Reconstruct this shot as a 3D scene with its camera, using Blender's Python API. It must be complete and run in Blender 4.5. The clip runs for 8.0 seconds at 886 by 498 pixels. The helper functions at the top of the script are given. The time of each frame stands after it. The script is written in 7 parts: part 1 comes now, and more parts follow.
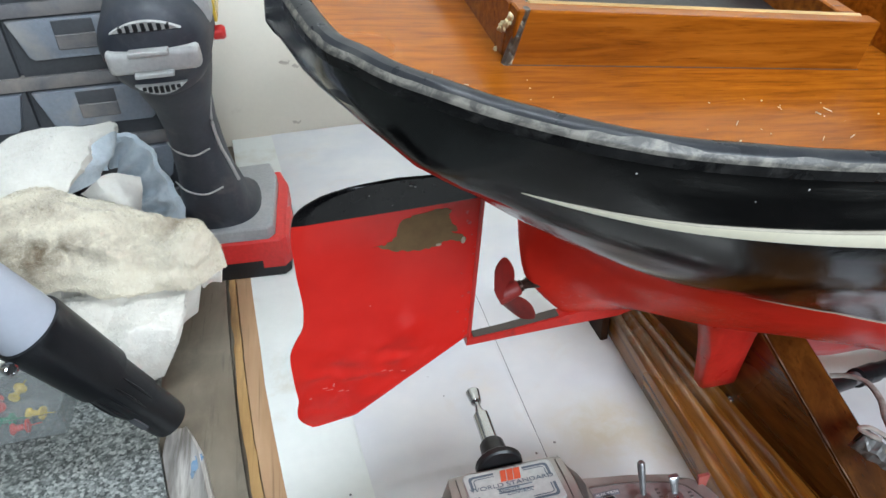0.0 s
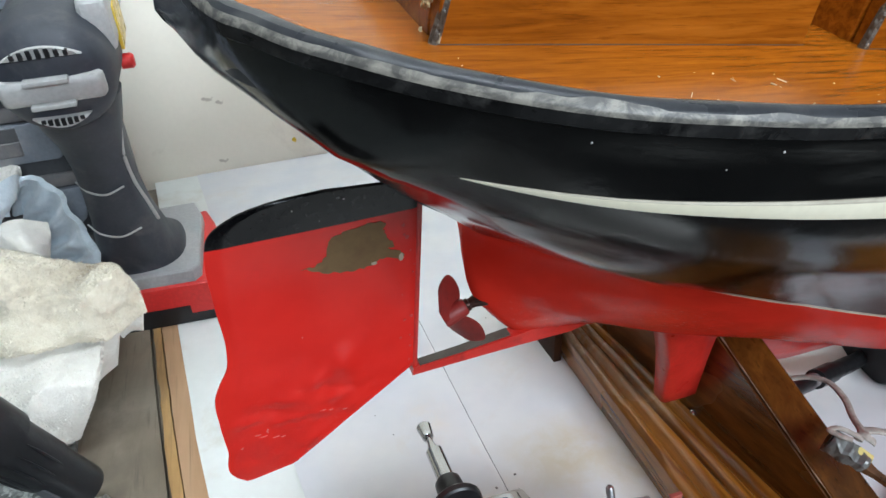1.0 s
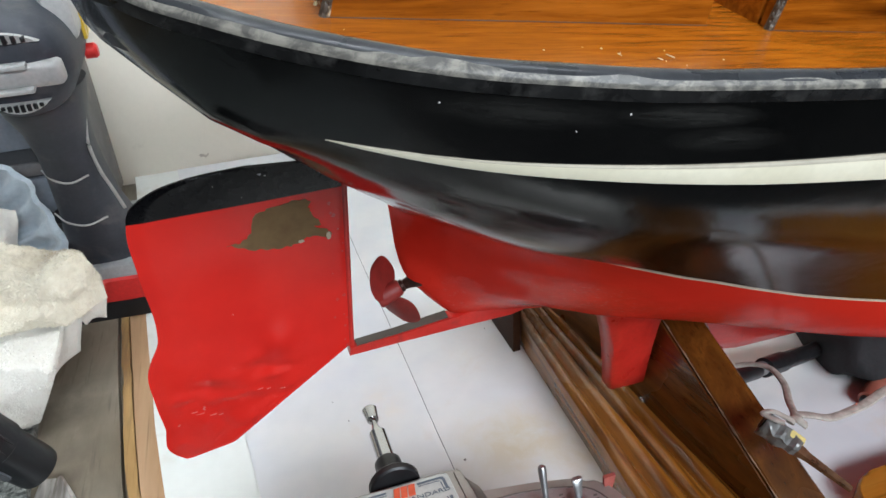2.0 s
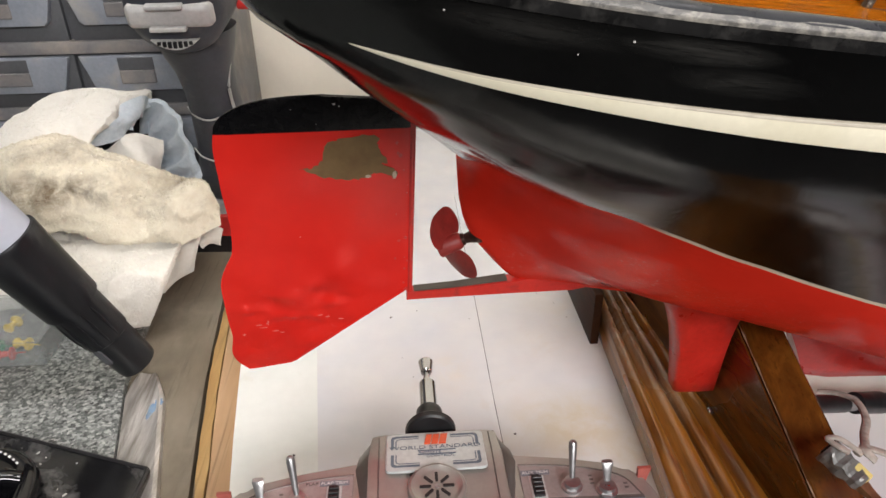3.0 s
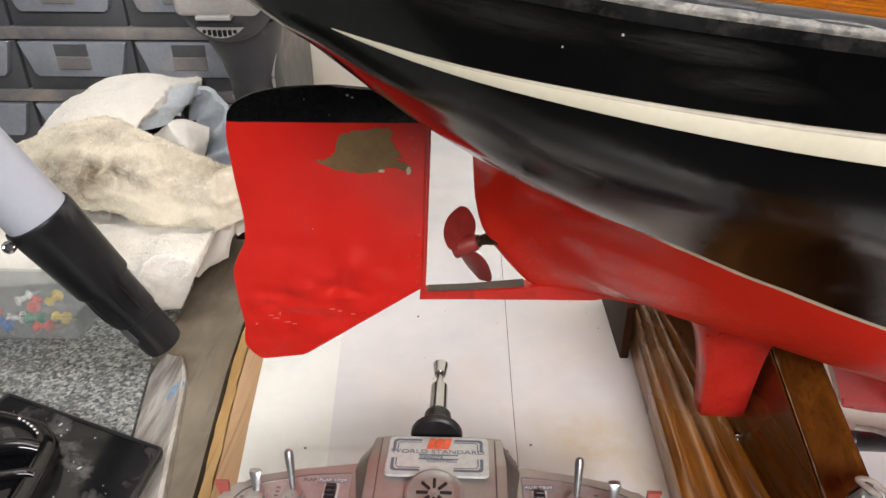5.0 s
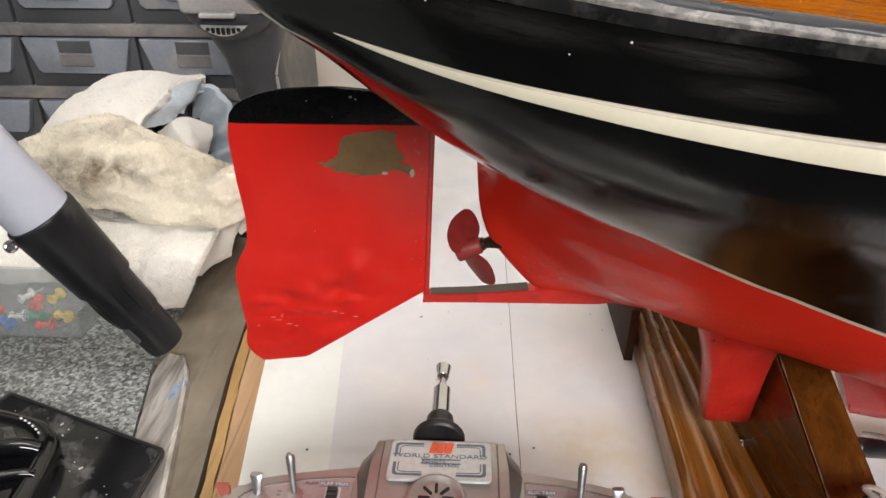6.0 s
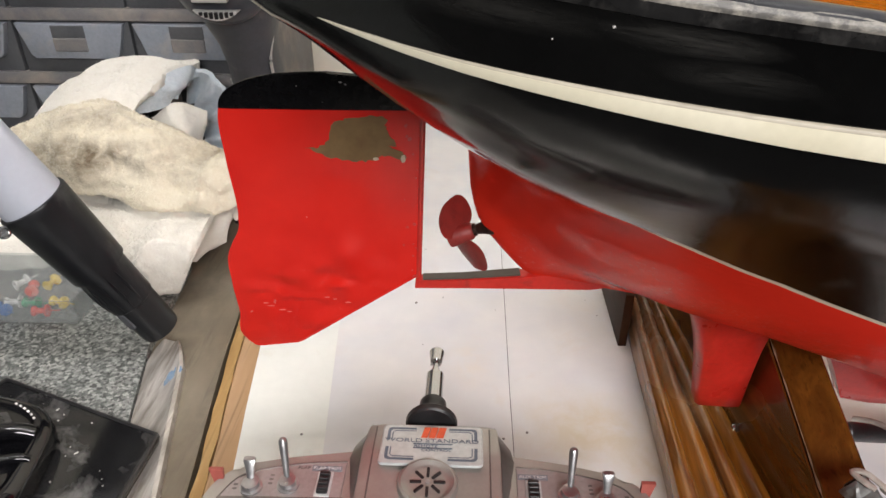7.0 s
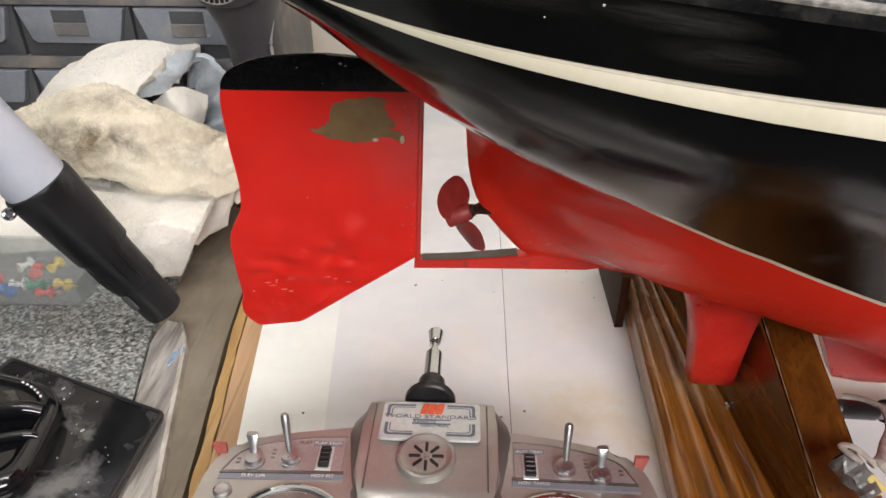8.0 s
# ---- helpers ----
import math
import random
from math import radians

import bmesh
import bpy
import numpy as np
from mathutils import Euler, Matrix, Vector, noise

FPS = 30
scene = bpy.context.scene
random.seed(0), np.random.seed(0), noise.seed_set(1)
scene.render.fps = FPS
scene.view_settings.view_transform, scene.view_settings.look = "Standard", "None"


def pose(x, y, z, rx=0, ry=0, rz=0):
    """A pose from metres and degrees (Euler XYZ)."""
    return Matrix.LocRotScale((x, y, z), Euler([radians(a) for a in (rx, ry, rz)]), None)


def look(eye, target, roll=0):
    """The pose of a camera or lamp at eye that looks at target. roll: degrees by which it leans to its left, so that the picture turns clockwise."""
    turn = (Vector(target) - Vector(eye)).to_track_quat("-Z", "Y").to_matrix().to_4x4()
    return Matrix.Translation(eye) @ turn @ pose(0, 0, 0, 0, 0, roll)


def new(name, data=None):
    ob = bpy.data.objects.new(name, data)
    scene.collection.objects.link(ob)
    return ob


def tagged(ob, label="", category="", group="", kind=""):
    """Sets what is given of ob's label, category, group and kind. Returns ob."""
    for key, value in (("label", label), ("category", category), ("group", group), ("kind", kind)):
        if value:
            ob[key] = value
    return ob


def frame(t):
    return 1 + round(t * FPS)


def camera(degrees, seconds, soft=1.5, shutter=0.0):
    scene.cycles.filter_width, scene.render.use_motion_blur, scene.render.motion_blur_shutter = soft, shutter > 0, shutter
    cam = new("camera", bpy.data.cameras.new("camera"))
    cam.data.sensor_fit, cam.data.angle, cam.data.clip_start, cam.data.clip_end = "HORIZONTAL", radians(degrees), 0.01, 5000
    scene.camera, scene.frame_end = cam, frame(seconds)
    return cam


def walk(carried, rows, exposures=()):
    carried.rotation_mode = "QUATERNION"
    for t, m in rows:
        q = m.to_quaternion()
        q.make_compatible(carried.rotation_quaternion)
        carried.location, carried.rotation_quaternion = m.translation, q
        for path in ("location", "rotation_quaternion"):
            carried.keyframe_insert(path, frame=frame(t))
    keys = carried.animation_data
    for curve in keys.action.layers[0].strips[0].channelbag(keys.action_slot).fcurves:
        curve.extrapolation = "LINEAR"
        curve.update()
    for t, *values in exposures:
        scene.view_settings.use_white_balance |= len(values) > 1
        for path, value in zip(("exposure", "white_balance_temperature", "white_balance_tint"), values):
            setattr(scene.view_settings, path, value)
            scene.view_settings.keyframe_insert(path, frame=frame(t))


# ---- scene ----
cam = camera(65.8, 8.0)
EXPOSURES = [(0.0, 0.03, 5550, 3), (1.7, 0.03, 5550, 3), (2.8, 0.04, 6550, 12), (8.0, 0.04, 6550, 12)]
PATH = [
    (0, (0.012, 0.033, 0.318), (0.334, 1.673, -0.781), -2.8),
    (0.5, (0.007, 0.041, 0.308), (0.465, 1.689, -0.728), -3.4),
    (1, (0.017, 0.048, 0.298), (0.518, 1.7, -0.712), -3.5),
    (1.5, (0.031, 0.043, 0.298), (0.564, 1.689, -0.705), -3.6),
    (1.7, (0.034, 0.04, 0.297), (0.573, 1.685, -0.706), -3.6),
    (2.8, (0.063, 0.009, 0.275), (0.237, 1.741, -0.708), -1.1),
    (3, (0.067, 0.01, 0.276), (0.174, 1.751, -0.702), -0.8),
    (3.5, (0.071, 0.013, 0.269), (0.078, 1.762, -0.702), -0.4),
    (4, (0.077, 0.016, 0.27), (0.044, 1.765, -0.699), -0.1),
    (4.5, (0.085, 0.016, 0.271), (0.035, 1.763, -0.702), -0.1),
    (6, (0.085, 0.02, 0.273), (0.013, 1.76, -0.712), 0.1),
    (6.5, (0.088, 0.022, 0.273), (0.017, 1.75, -0.731), 0.0),
    (7, (0.088, 0.02, 0.273), (0.019, 1.739, -0.747), 0.1),
    (7.5, (0.091, 0.017, 0.271), (0.022, 1.728, -0.763), 0.1),
    (8, (0.089, 0.014, 0.273), (0.02, 1.714, -0.778), 0.1),
]
walk(cam, [(t, look(eye, target, roll)) for t, eye, target, roll in PATH], EXPOSURES)

# ---- world and lamps ----
world = bpy.data.worlds.new("world")
world.use_nodes = True
world.node_tree.nodes["Background"].inputs[0].default_value = (0.9, 0.95, 1.0, 1)
world.node_tree.nodes["Background"].inputs[1].default_value = 0.15
scene.world = world


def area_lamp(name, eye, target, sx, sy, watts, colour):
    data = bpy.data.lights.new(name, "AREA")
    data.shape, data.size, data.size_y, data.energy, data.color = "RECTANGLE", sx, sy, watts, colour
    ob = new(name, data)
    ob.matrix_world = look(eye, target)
    return tagged(ob, "unseen front fill light, added to brighten the near sides", "lamp", kind="structure")


# Unseen fill light added in front; brightens rudder, hull side and paper.
area_lamp("front_fill", (0.42, -0.80, 0.74), (0.10, 0.30, 0.10), 0.9, 0.30, 20.5, (1.0, 0.98, 0.97))


# ---- materials ----
def shader(name):
    m = bpy.data.materials.new(name)
    m.use_nodes = True
    nodes, links = m.node_tree.nodes, m.node_tree.links
    return m, nodes, links, nodes["Principled BSDF"]


def coords(nodes, links, stretch=(1, 1, 1)):
    tc, mp = nodes.new("ShaderNodeTexCoord"), nodes.new("ShaderNodeMapping")
    mp.inputs["Scale"].default_value = stretch
    links.new(tc.outputs["Object"], mp.inputs["Vector"])
    return mp.outputs["Vector"]


def noise_node(nodes, links, vec, scale, detail=4.0, rough=0.55, distort=0.0):
    n = nodes.new("ShaderNodeTexNoise")
    n.inputs["Scale"].default_value, n.inputs["Detail"].default_value = scale, detail
    n.inputs["Roughness"].default_value, n.inputs["Distortion"].default_value = rough, distort
    links.new(vec, n.inputs["Vector"])
    return n.outputs["Fac"]


def ramp(nodes, links, fac, stops):
    r = nodes.new("ShaderNodeValToRGB")
    el = r.color_ramp.elements
    el[0].position, el[0].color = stops[0][0], (*stops[0][1], 1)
    el[1].position, el[1].color = stops[-1][0], (*stops[-1][1], 1)
    for p, c in stops[1:-1]:
        e = el.new(p)
        e.color = (*c, 1)
    links.new(fac, r.inputs["Fac"])
    return r.outputs["Color"]


def mix(nodes, links, fac, a, b, kind="MIX"):
    m = nodes.new("ShaderNodeMix")
    m.data_type, m.blend_type = "RGBA", kind
    for sock, v in ((m.inputs[0], fac), (m.inputs[6], a), (m.inputs[7], b)):
        if hasattr(v, "is_linked"):
            links.new(v, sock)
        elif isinstance(v, tuple):
            sock.default_value = (*v, 1)
        else:
            sock.default_value = v
    return m.outputs[2]


def span(nodes, links, fac, lo, hi, a=0.0, b=1.0):
    n = nodes.new("ShaderNodeMapRange")
    n.inputs[1].default_value, n.inputs[2].default_value, n.inputs[3].default_value, n.inputs[4].default_value = lo, hi, a, b
    links.new(fac, n.inputs[0])
    return n.outputs[0]


def bump(nodes, links, bsdf, height, strength, distance=0.001):
    b = nodes.new("ShaderNodeBump")
    b.inputs["Strength"].default_value, b.inputs["Distance"].default_value = strength, distance
    links.new(height, b.inputs["Height"])
    links.new(b.outputs["Normal"], bsdf.inputs["Normal"])


def surface(name, c1, c2, scale=40.0, rough=(0.4, 0.6), metal=0.0, relief=0.2, distance=0.0005, fine=400.0, dirt=None, dirt_scale=12.0, dirt_at=(0.55, 0.75), coat=0.0, stretch=(1, 1, 1), grain_dark=0.82, shine=0.5):
    """Two colours mottled at two sizes, uneven gloss, fine relief and, if given, dirt in patches."""
    m, nodes, links, bsdf = shader(name)
    vec = coords(nodes, links, stretch)
    big, small = noise_node(nodes, links, vec, scale, 5), noise_node(nodes, links, vec, fine, 3)
    col = ramp(nodes, links, big, [(0.3, c1), (0.7, c2)])
    grain = ramp(nodes, links, small, [(0.25, (grain_dark, grain_dark, grain_dark)), (0.75, (1, 1, 1))])
    col = mix(nodes, links, 1.0, col, grain, "MULTIPLY")
    if dirt:
        d = noise_node(nodes, links, vec, dirt_scale, 7, 0.65, 0.4)
        col = mix(nodes, links, span(nodes, links, d, *dirt_at), col, dirt)
    links.new(col, bsdf.inputs["Base Color"])
    links.new(span(nodes, links, big, 0.3, 0.7, *rough), bsdf.inputs["Roughness"])
    bsdf.inputs["Metallic"].default_value = metal
    bsdf.inputs["Specular IOR Level"].default_value = shine
    bsdf.inputs["Coat Weight"].default_value = coat
    bsdf.inputs["Coat Roughness"].default_value = 0.12
    bump(nodes, links, bsdf, small, relief, distance)
    return m


def wood(name, dark, mid, light, along=0, scale=60.0, rough=(0.2, 0.35), relief=0.15, coat=0.0, streak=7.0, wear=None, shine=0.5):
    """Grain drawn out along one axis, with dark pores."""
    m, nodes, links, bsdf = shader(name)
    st = [1.0, 1.0, 1.0]
    st[along] = 1.0 / streak
    vec = coords(nodes, links, tuple(st))
    a = noise_node(nodes, links, vec, scale, 6, 0.6, 0.6)
    pores = noise_node(nodes, links, coords(nodes, links, tuple(v * (0.25 if i == along else 1) for i, v in enumerate(st))), scale * 7, 3, 0.5)
    broad = noise_node(nodes, links, coords(nodes, links), 9.0, 3)
    col = ramp(nodes, links, a, [(0.3, dark), (0.5, mid), (0.72, light)])
    col = mix(nodes, links, span(nodes, links, pores, 0.58, 0.74, 0.0, 0.5), col, tuple(v * 0.35 for v in dark))
    col = mix(nodes, links, 1.0, col, ramp(nodes, links, broad, [(0.3, (0.72, 0.68, 0.62)), (0.7, (1, 1, 1))]), "MULTIPLY")
    if wear:
        w = noise_node(nodes, links, vec, scale * 0.6, 6, 0.7)
        col = mix(nodes, links, span(nodes, links, w, 0.56, 0.7, 0, 0.8), col, wear)
    links.new(col, bsdf.inputs["Base Color"])
    links.new(span(nodes, links, broad, 0.3, 0.7, *rough), bsdf.inputs["Roughness"])
    bsdf.inputs["Specular IOR Level"].default_value = shine
    bsdf.inputs["Coat Weight"].default_value = coat
    bsdf.inputs["Coat Roughness"].default_value = 0.1
    bump(nodes, links, bsdf, a, relief, 0.0006)
    return m


def spots(nodes, links, vec, places, rough):
    """Where blots lie: soft ellipsoids (centre, radii, weight), broken up by a noise."""
    total = None
    for centre, radii, weight in places:
        mp = nodes.new("ShaderNodeMapping")
        mp.vector_type = "TEXTURE"
        mp.inputs["Location"].default_value, mp.inputs["Scale"].default_value = centre, radii
        links.new(vec, mp.inputs["Vector"])
        far = nodes.new("ShaderNodeVectorMath")
        far.operation = "LENGTH"
        links.new(mp.outputs["Vector"], far.inputs[0])
        near = span(nodes, links, far.outputs["Value"], 1.3, 0.3, 0.0, weight)
        if total is not None:
            both = nodes.new("ShaderNodeMath")
            both.operation = "MAXIMUM"
            links.new(total, both.inputs[0])
            links.new(near, both.inputs[1])
            near = both.outputs[0]
        total = near
    out = nodes.new("ShaderNodeMath")
    out.operation = "MULTIPLY"
    links.new(total, out.inputs[0])
    links.new(span(nodes, links, rough, 0.32, 0.62), out.inputs[1])
    return out.outputs[0]


def black_hull_paint(name, split):
    """Gloss black topsides above the painted waterline, red bottom paint below it; dusty and scuffed, with painted
    glints.
    """
    m, nodes, links, bsdf = shader(name)
    vec = coords(nodes, links)
    sep = nodes.new("ShaderNodeSeparateXYZ")
    links.new(vec, sep.inputs[0])
    along = nodes.new("ShaderNodeFloatCurve")
    for i, (x, y) in enumerate(split):
        pts = along.mapping.curves[0].points
        p = pts[i] if i < 2 else pts.new(x, y)
        p.location = (x, y)
    along.mapping.update()
    shift = nodes.new("ShaderNodeMath")
    shift.operation, shift.inputs[1].default_value = "ADD", 0.1
    links.new(sep.outputs["X"], shift.inputs[0])
    links.new(shift.outputs[0], along.inputs["Value"])
    below = nodes.new("ShaderNodeMath")
    below.operation = "SUBTRACT"
    links.new(along.outputs[0], below.inputs[0])
    links.new(sep.outputs["Z"], below.inputs[1])
    is_red = span(nodes, links, below.outputs[0], -0.0003, 0.0003)
    line = nodes.new("ShaderNodeMath")
    line.operation, line.inputs[1].default_value, line.inputs[2].default_value = "COMPARE", 0.0, 0.0009
    links.new(below.outputs[0], line.inputs[0])
    forward = span(nodes, links, sep.outputs["X"], 0.048, 0.060)
    white = nodes.new("ShaderNodeMath")
    white.operation = "MULTIPLY"
    links.new(line.outputs[0], white.inputs[0])
    links.new(forward, white.inputs[1])
    big = noise_node(nodes, links, vec, 25, 6, 0.6)
    dust = noise_node(nodes, links, coords(nodes, links, (0.75, 1, 1.2)), 38, 8, 0.7, 0.5)
    black = ramp(nodes, links, big, [(0.3, (0.0012, 0.0012, 0.0013)), (0.7, (0.0036, 0.0037, 0.0036))])
    black = mix(nodes, links, span(nodes, links, dust, 0.56, 0.92, 0, 0.035), black, (0.11, 0.105, 0.10))
    rubs = noise_node(nodes, links, coords(nodes, links, (0.22, 1, 2.6)), 240, 7, 0.8, 0.4)
    black = mix(nodes, links, span(nodes, links, rubs, 0.60, 0.74, 0, 0.10), black, (0.045, 0.043, 0.040))
    # Pale smudges; the spot at x 0.102 is a glint put into the colour.
    smudge_glint = spots(nodes, links, vec, [((0.036, -0.1057, 0.1605), (0.014, 0.01, 0.0022), 0.8), ((0.046, -0.107, 0.155), (0.012, 0.01, 0.0025), 0.5), ((0.102, -0.091, 0.0957), (0.003, 0.01, 0.005), 0.9), ((0.0, -0.098, 0.160), (0.02, 0.01, 0.003), 0.5)], rubs)
    black = mix(nodes, links, span(nodes, links, smudge_glint, 0.0, 1.0, 0.0, 0.32), black, (0.10, 0.098, 0.09))
    red = ramp(nodes, links, big, [(0.25, (0.70, 0.029, 0.015)), (0.75, (0.79, 0.040, 0.021))])
    scr = noise_node(nodes, links, coords(nodes, links, (0.85, 1, 1.2)), 520, 6, 0.75, 0.6)
    patch = spots(nodes, links, vec, [((0.067, -0.054, 0.064), (0.022, 0.03, 0.010), 0.9), ((0.087, -0.051, 0.051), (0.026, 0.03, 0.010), 1.0), ((0.066, -0.020, 0.024), (0.040, 0.030, 0.012), 0.9), ((0.125, -0.060, 0.045), (0.03, 0.04, 0.02), 0.7), ((0.040, -0.015, 0.036), (0.008, 0.012, 0.012), 0.8), ((0.10, -0.030, 0.02), (0.05, 0.04, 0.012), 0.8)], span(nodes, links, noise_node(nodes, links, vec, 130, 7, 0.75, 0.5), 0.38, 0.62, 0.34, 0.62))
    # Pale flecks: scuffs, with speckled highlights painted into the red.
    flecks = nodes.new("ShaderNodeMath")
    flecks.operation = "MULTIPLY"
    links.new(span(nodes, links, scr, 0.57, 0.62), flecks.inputs[0])
    links.new(span(nodes, links, patch, 0.0, 1.0, 0.0, 0.35), flecks.inputs[1])
    red = mix(nodes, links, flecks.outputs[0], red, (0.66, 0.36, 0.32))
    col = mix(nodes, links, is_red, black, red)
    col = mix(nodes, links, white.outputs[0], col, (0.72, 0.66, 0.52))
    links.new(col, bsdf.inputs["Base Color"])
    gloss = nodes.new("ShaderNodeMix")
    links.new(is_red, gloss.inputs[0])
    links.new(span(nodes, links, dust, 0.38, 0.75, 0.12, 0.22), gloss.inputs[2])
    links.new(span(nodes, links, dust, 0.35, 0.75, 0.12, 0.22), gloss.inputs[3])
    links.new(gloss.outputs[0], bsdf.inputs["Roughness"])
    shine = nodes.new("ShaderNodeMix")
    links.new(is_red, shine.inputs[0])
    shine.inputs[2].default_value = 0.34
    links.new(span(nodes, links, patch, 0.0, 1.0, 0.002, 0.10), shine.inputs[3])
    links.new(shine.outputs[0], bsdf.inputs["Specular IOR Level"])
    lumps = noise_node(nodes, links, vec, 95, 5, 0.6, 0.8)
    both = nodes.new("ShaderNodeMath")
    both.operation, both.inputs[1].default_value = "MULTIPLY_ADD", 1.2
    links.new(big, both.inputs[0])
    links.new(lumps, both.inputs[2])
    dings = noise_node(nodes, links, vec, 150, 2, 0.4, 1.2)
    zone = noise_node(nodes, links, vec, 22, 2)
    marks = nodes.new("ShaderNodeMath")
    marks.operation = "MULTIPLY"
    links.new(span(nodes, links, dings, 0.56, 0.74, 0.0, 1.6), marks.inputs[0])
    links.new(span(nodes, links, zone, 0.42, 0.62, 0.2, 1.0), marks.inputs[1])
    only = nodes.new("ShaderNodeMath")
    only.operation = "MULTIPLY"
    links.new(marks.outputs[0], only.inputs[0])
    links.new(is_red, only.inputs[1])
    crisp = nodes.new("ShaderNodeMath")
    crisp.operation = "MULTIPLY_ADD"
    links.new(span(nodes, links, scr, 0.45, 0.65, 0.0, 1.6), crisp.inputs[0])
    links.new(patch, crisp.inputs[1])
    links.new(both.outputs[0], crisp.inputs[2])
    rough_skin = nodes.new("ShaderNodeMath")
    rough_skin.operation = "ADD"
    links.new(crisp.outputs[0], rough_skin.inputs[0])
    links.new(only.outputs[0], rough_skin.inputs[1])
    bump(nodes, links, bsdf, rough_skin.outputs[0], 0.075, 0.0012)
    return m


def rudder_paint(name, level):
    """Red sheet metal with a black band above a straight paint edge."""
    m, nodes, links, bsdf = shader(name)
    vec = coords(nodes, links)
    sep = nodes.new("ShaderNodeSeparateXYZ")
    links.new(vec, sep.inputs[0])
    tilt = nodes.new("ShaderNodeMath")
    tilt.operation, tilt.inputs[1].default_value = "MULTIPLY_ADD", -0.085
    links.new(sep.outputs["X"], tilt.inputs[0])
    links.new(sep.outputs["Z"], tilt.inputs[2])
    big, small = noise_node(nodes, links, vec, 30, 5), noise_node(nodes, links, vec, 420, 3)
    scuff = noise_node(nodes, links, coords(nodes, links, (1, 1, 1.5)), 60, 8, 0.75, 0.6)
    red = ramp(nodes, links, big, [(0.3, (0.55, 0.015, 0.010)), (0.7, (0.64, 0.022, 0.014))])
    low = span(nodes, links, sep.outputs["Z"], 0.02, -0.03)
    s = nodes.new("ShaderNodeMath")
    s.operation = "MULTIPLY"
    links.new(span(nodes, links, scuff, 0.60, 0.74, 0, 0.35), s.inputs[0])
    links.new(low, s.inputs[1])
    red = mix(nodes, links, s.outputs[0], red, (0.70, 0.25, 0.22))
    black = ramp(nodes, links, small, [(0.3, (0.0025, 0.0025, 0.003)), (0.8, (0.006, 0.006, 0.0065))])
    chips = noise_node(nodes, links, vec, 330, 2)
    black = mix(nodes, links, span(nodes, links, chips, 0.74, 0.78), black, (0.3, 0.3, 0.29))
    links.new(mix(nodes, links, span(nodes, links, tilt.outputs[0], level, level + 0.0004), red, black), bsdf.inputs["Base Color"])
    links.new(span(nodes, links, big, 0.3, 0.7, 0.15, 0.24), bsdf.inputs["Roughness"])
    bsdf.inputs["Specular IOR Level"].default_value = 0.15
    dings = noise_node(nodes, links, coords(nodes, links, (1, 1, 1.4)), 62, 2, 0.4, 0.5)
    zone = noise_node(nodes, links, vec, 38, 2)
    hit = nodes.new("ShaderNodeMath")
    hit.operation = "MULTIPLY"
    links.new(span(nodes, links, dings, 0.38, 0.70), hit.inputs[0])
    links.new(span(nodes, links, zone, 0.35, 0.62, 0.3, 1.0), hit.inputs[1])
    deep = nodes.new("ShaderNodeMath")
    deep.operation = "MULTIPLY"
    links.new(hit.outputs[0], deep.inputs[0])
    links.new(span(nodes, links, sep.outputs["Z"], 0.016, -0.006, 0.0, 1.6), deep.inputs[1])
    skin = nodes.new("ShaderNodeMath")
    skin.operation, skin.inputs[1].default_value = "MULTIPLY_ADD", 0.22
    links.new(small, skin.inputs[0])
    links.new(deep.outputs[0], skin.inputs[2])
    bump(nodes, links, bsdf, skin.outputs[0], 0.30, 0.0006)
    return m


def granite(name):
    m, nodes, links, bsdf = shader(name)
    vec = coords(nodes, links)
    v = nodes.new("ShaderNodeTexVoronoi")
    v.inputs["Scale"].default_value = 560
    links.new(vec, v.inputs["Vector"])
    sp = nodes.new("ShaderNodeSeparateColor")
    links.new(v.outputs["Color"], sp.inputs[0])
    n = noise_node(nodes, links, vec, 420, 5, 0.7, 0.5)
    add = nodes.new("ShaderNodeMath")
    add.operation, add.inputs[1].default_value = "MULTIPLY_ADD", 0.45
    links.new(sp.outputs[0], add.inputs[0])
    links.new(n, add.inputs[2])
    col = ramp(nodes, links, add.outputs[0], [(0.44, (0.030, 0.034, 0.033)), (0.62, (0.105, 0.115, 0.110)), (0.84, (0.26, 0.275, 0.262)), (1.0, (0.45, 0.46, 0.44))])
    links.new(col, bsdf.inputs["Base Color"])
    links.new(span(nodes, links, n, 0.3, 0.7, 0.25, 0.5), bsdf.inputs["Roughness"])
    bump(nodes, links, bsdf, n, 0.1, 0.0003)
    return m


def blotted(m, places, colour, scale):
    """Adds blots to a finished material."""
    nodes, links = m.node_tree.nodes, m.node_tree.links
    bsdf = nodes["Principled BSDF"]
    base = bsdf.inputs["Base Color"].links[0].from_socket
    vec = coords(nodes, links)
    where = spots(nodes, links, vec, places, noise_node(nodes, links, vec, scale, 7, 0.65, 0.3))
    links.new(mix(nodes, links, where, base, colour), bsdf.inputs["Base Color"])
    return m


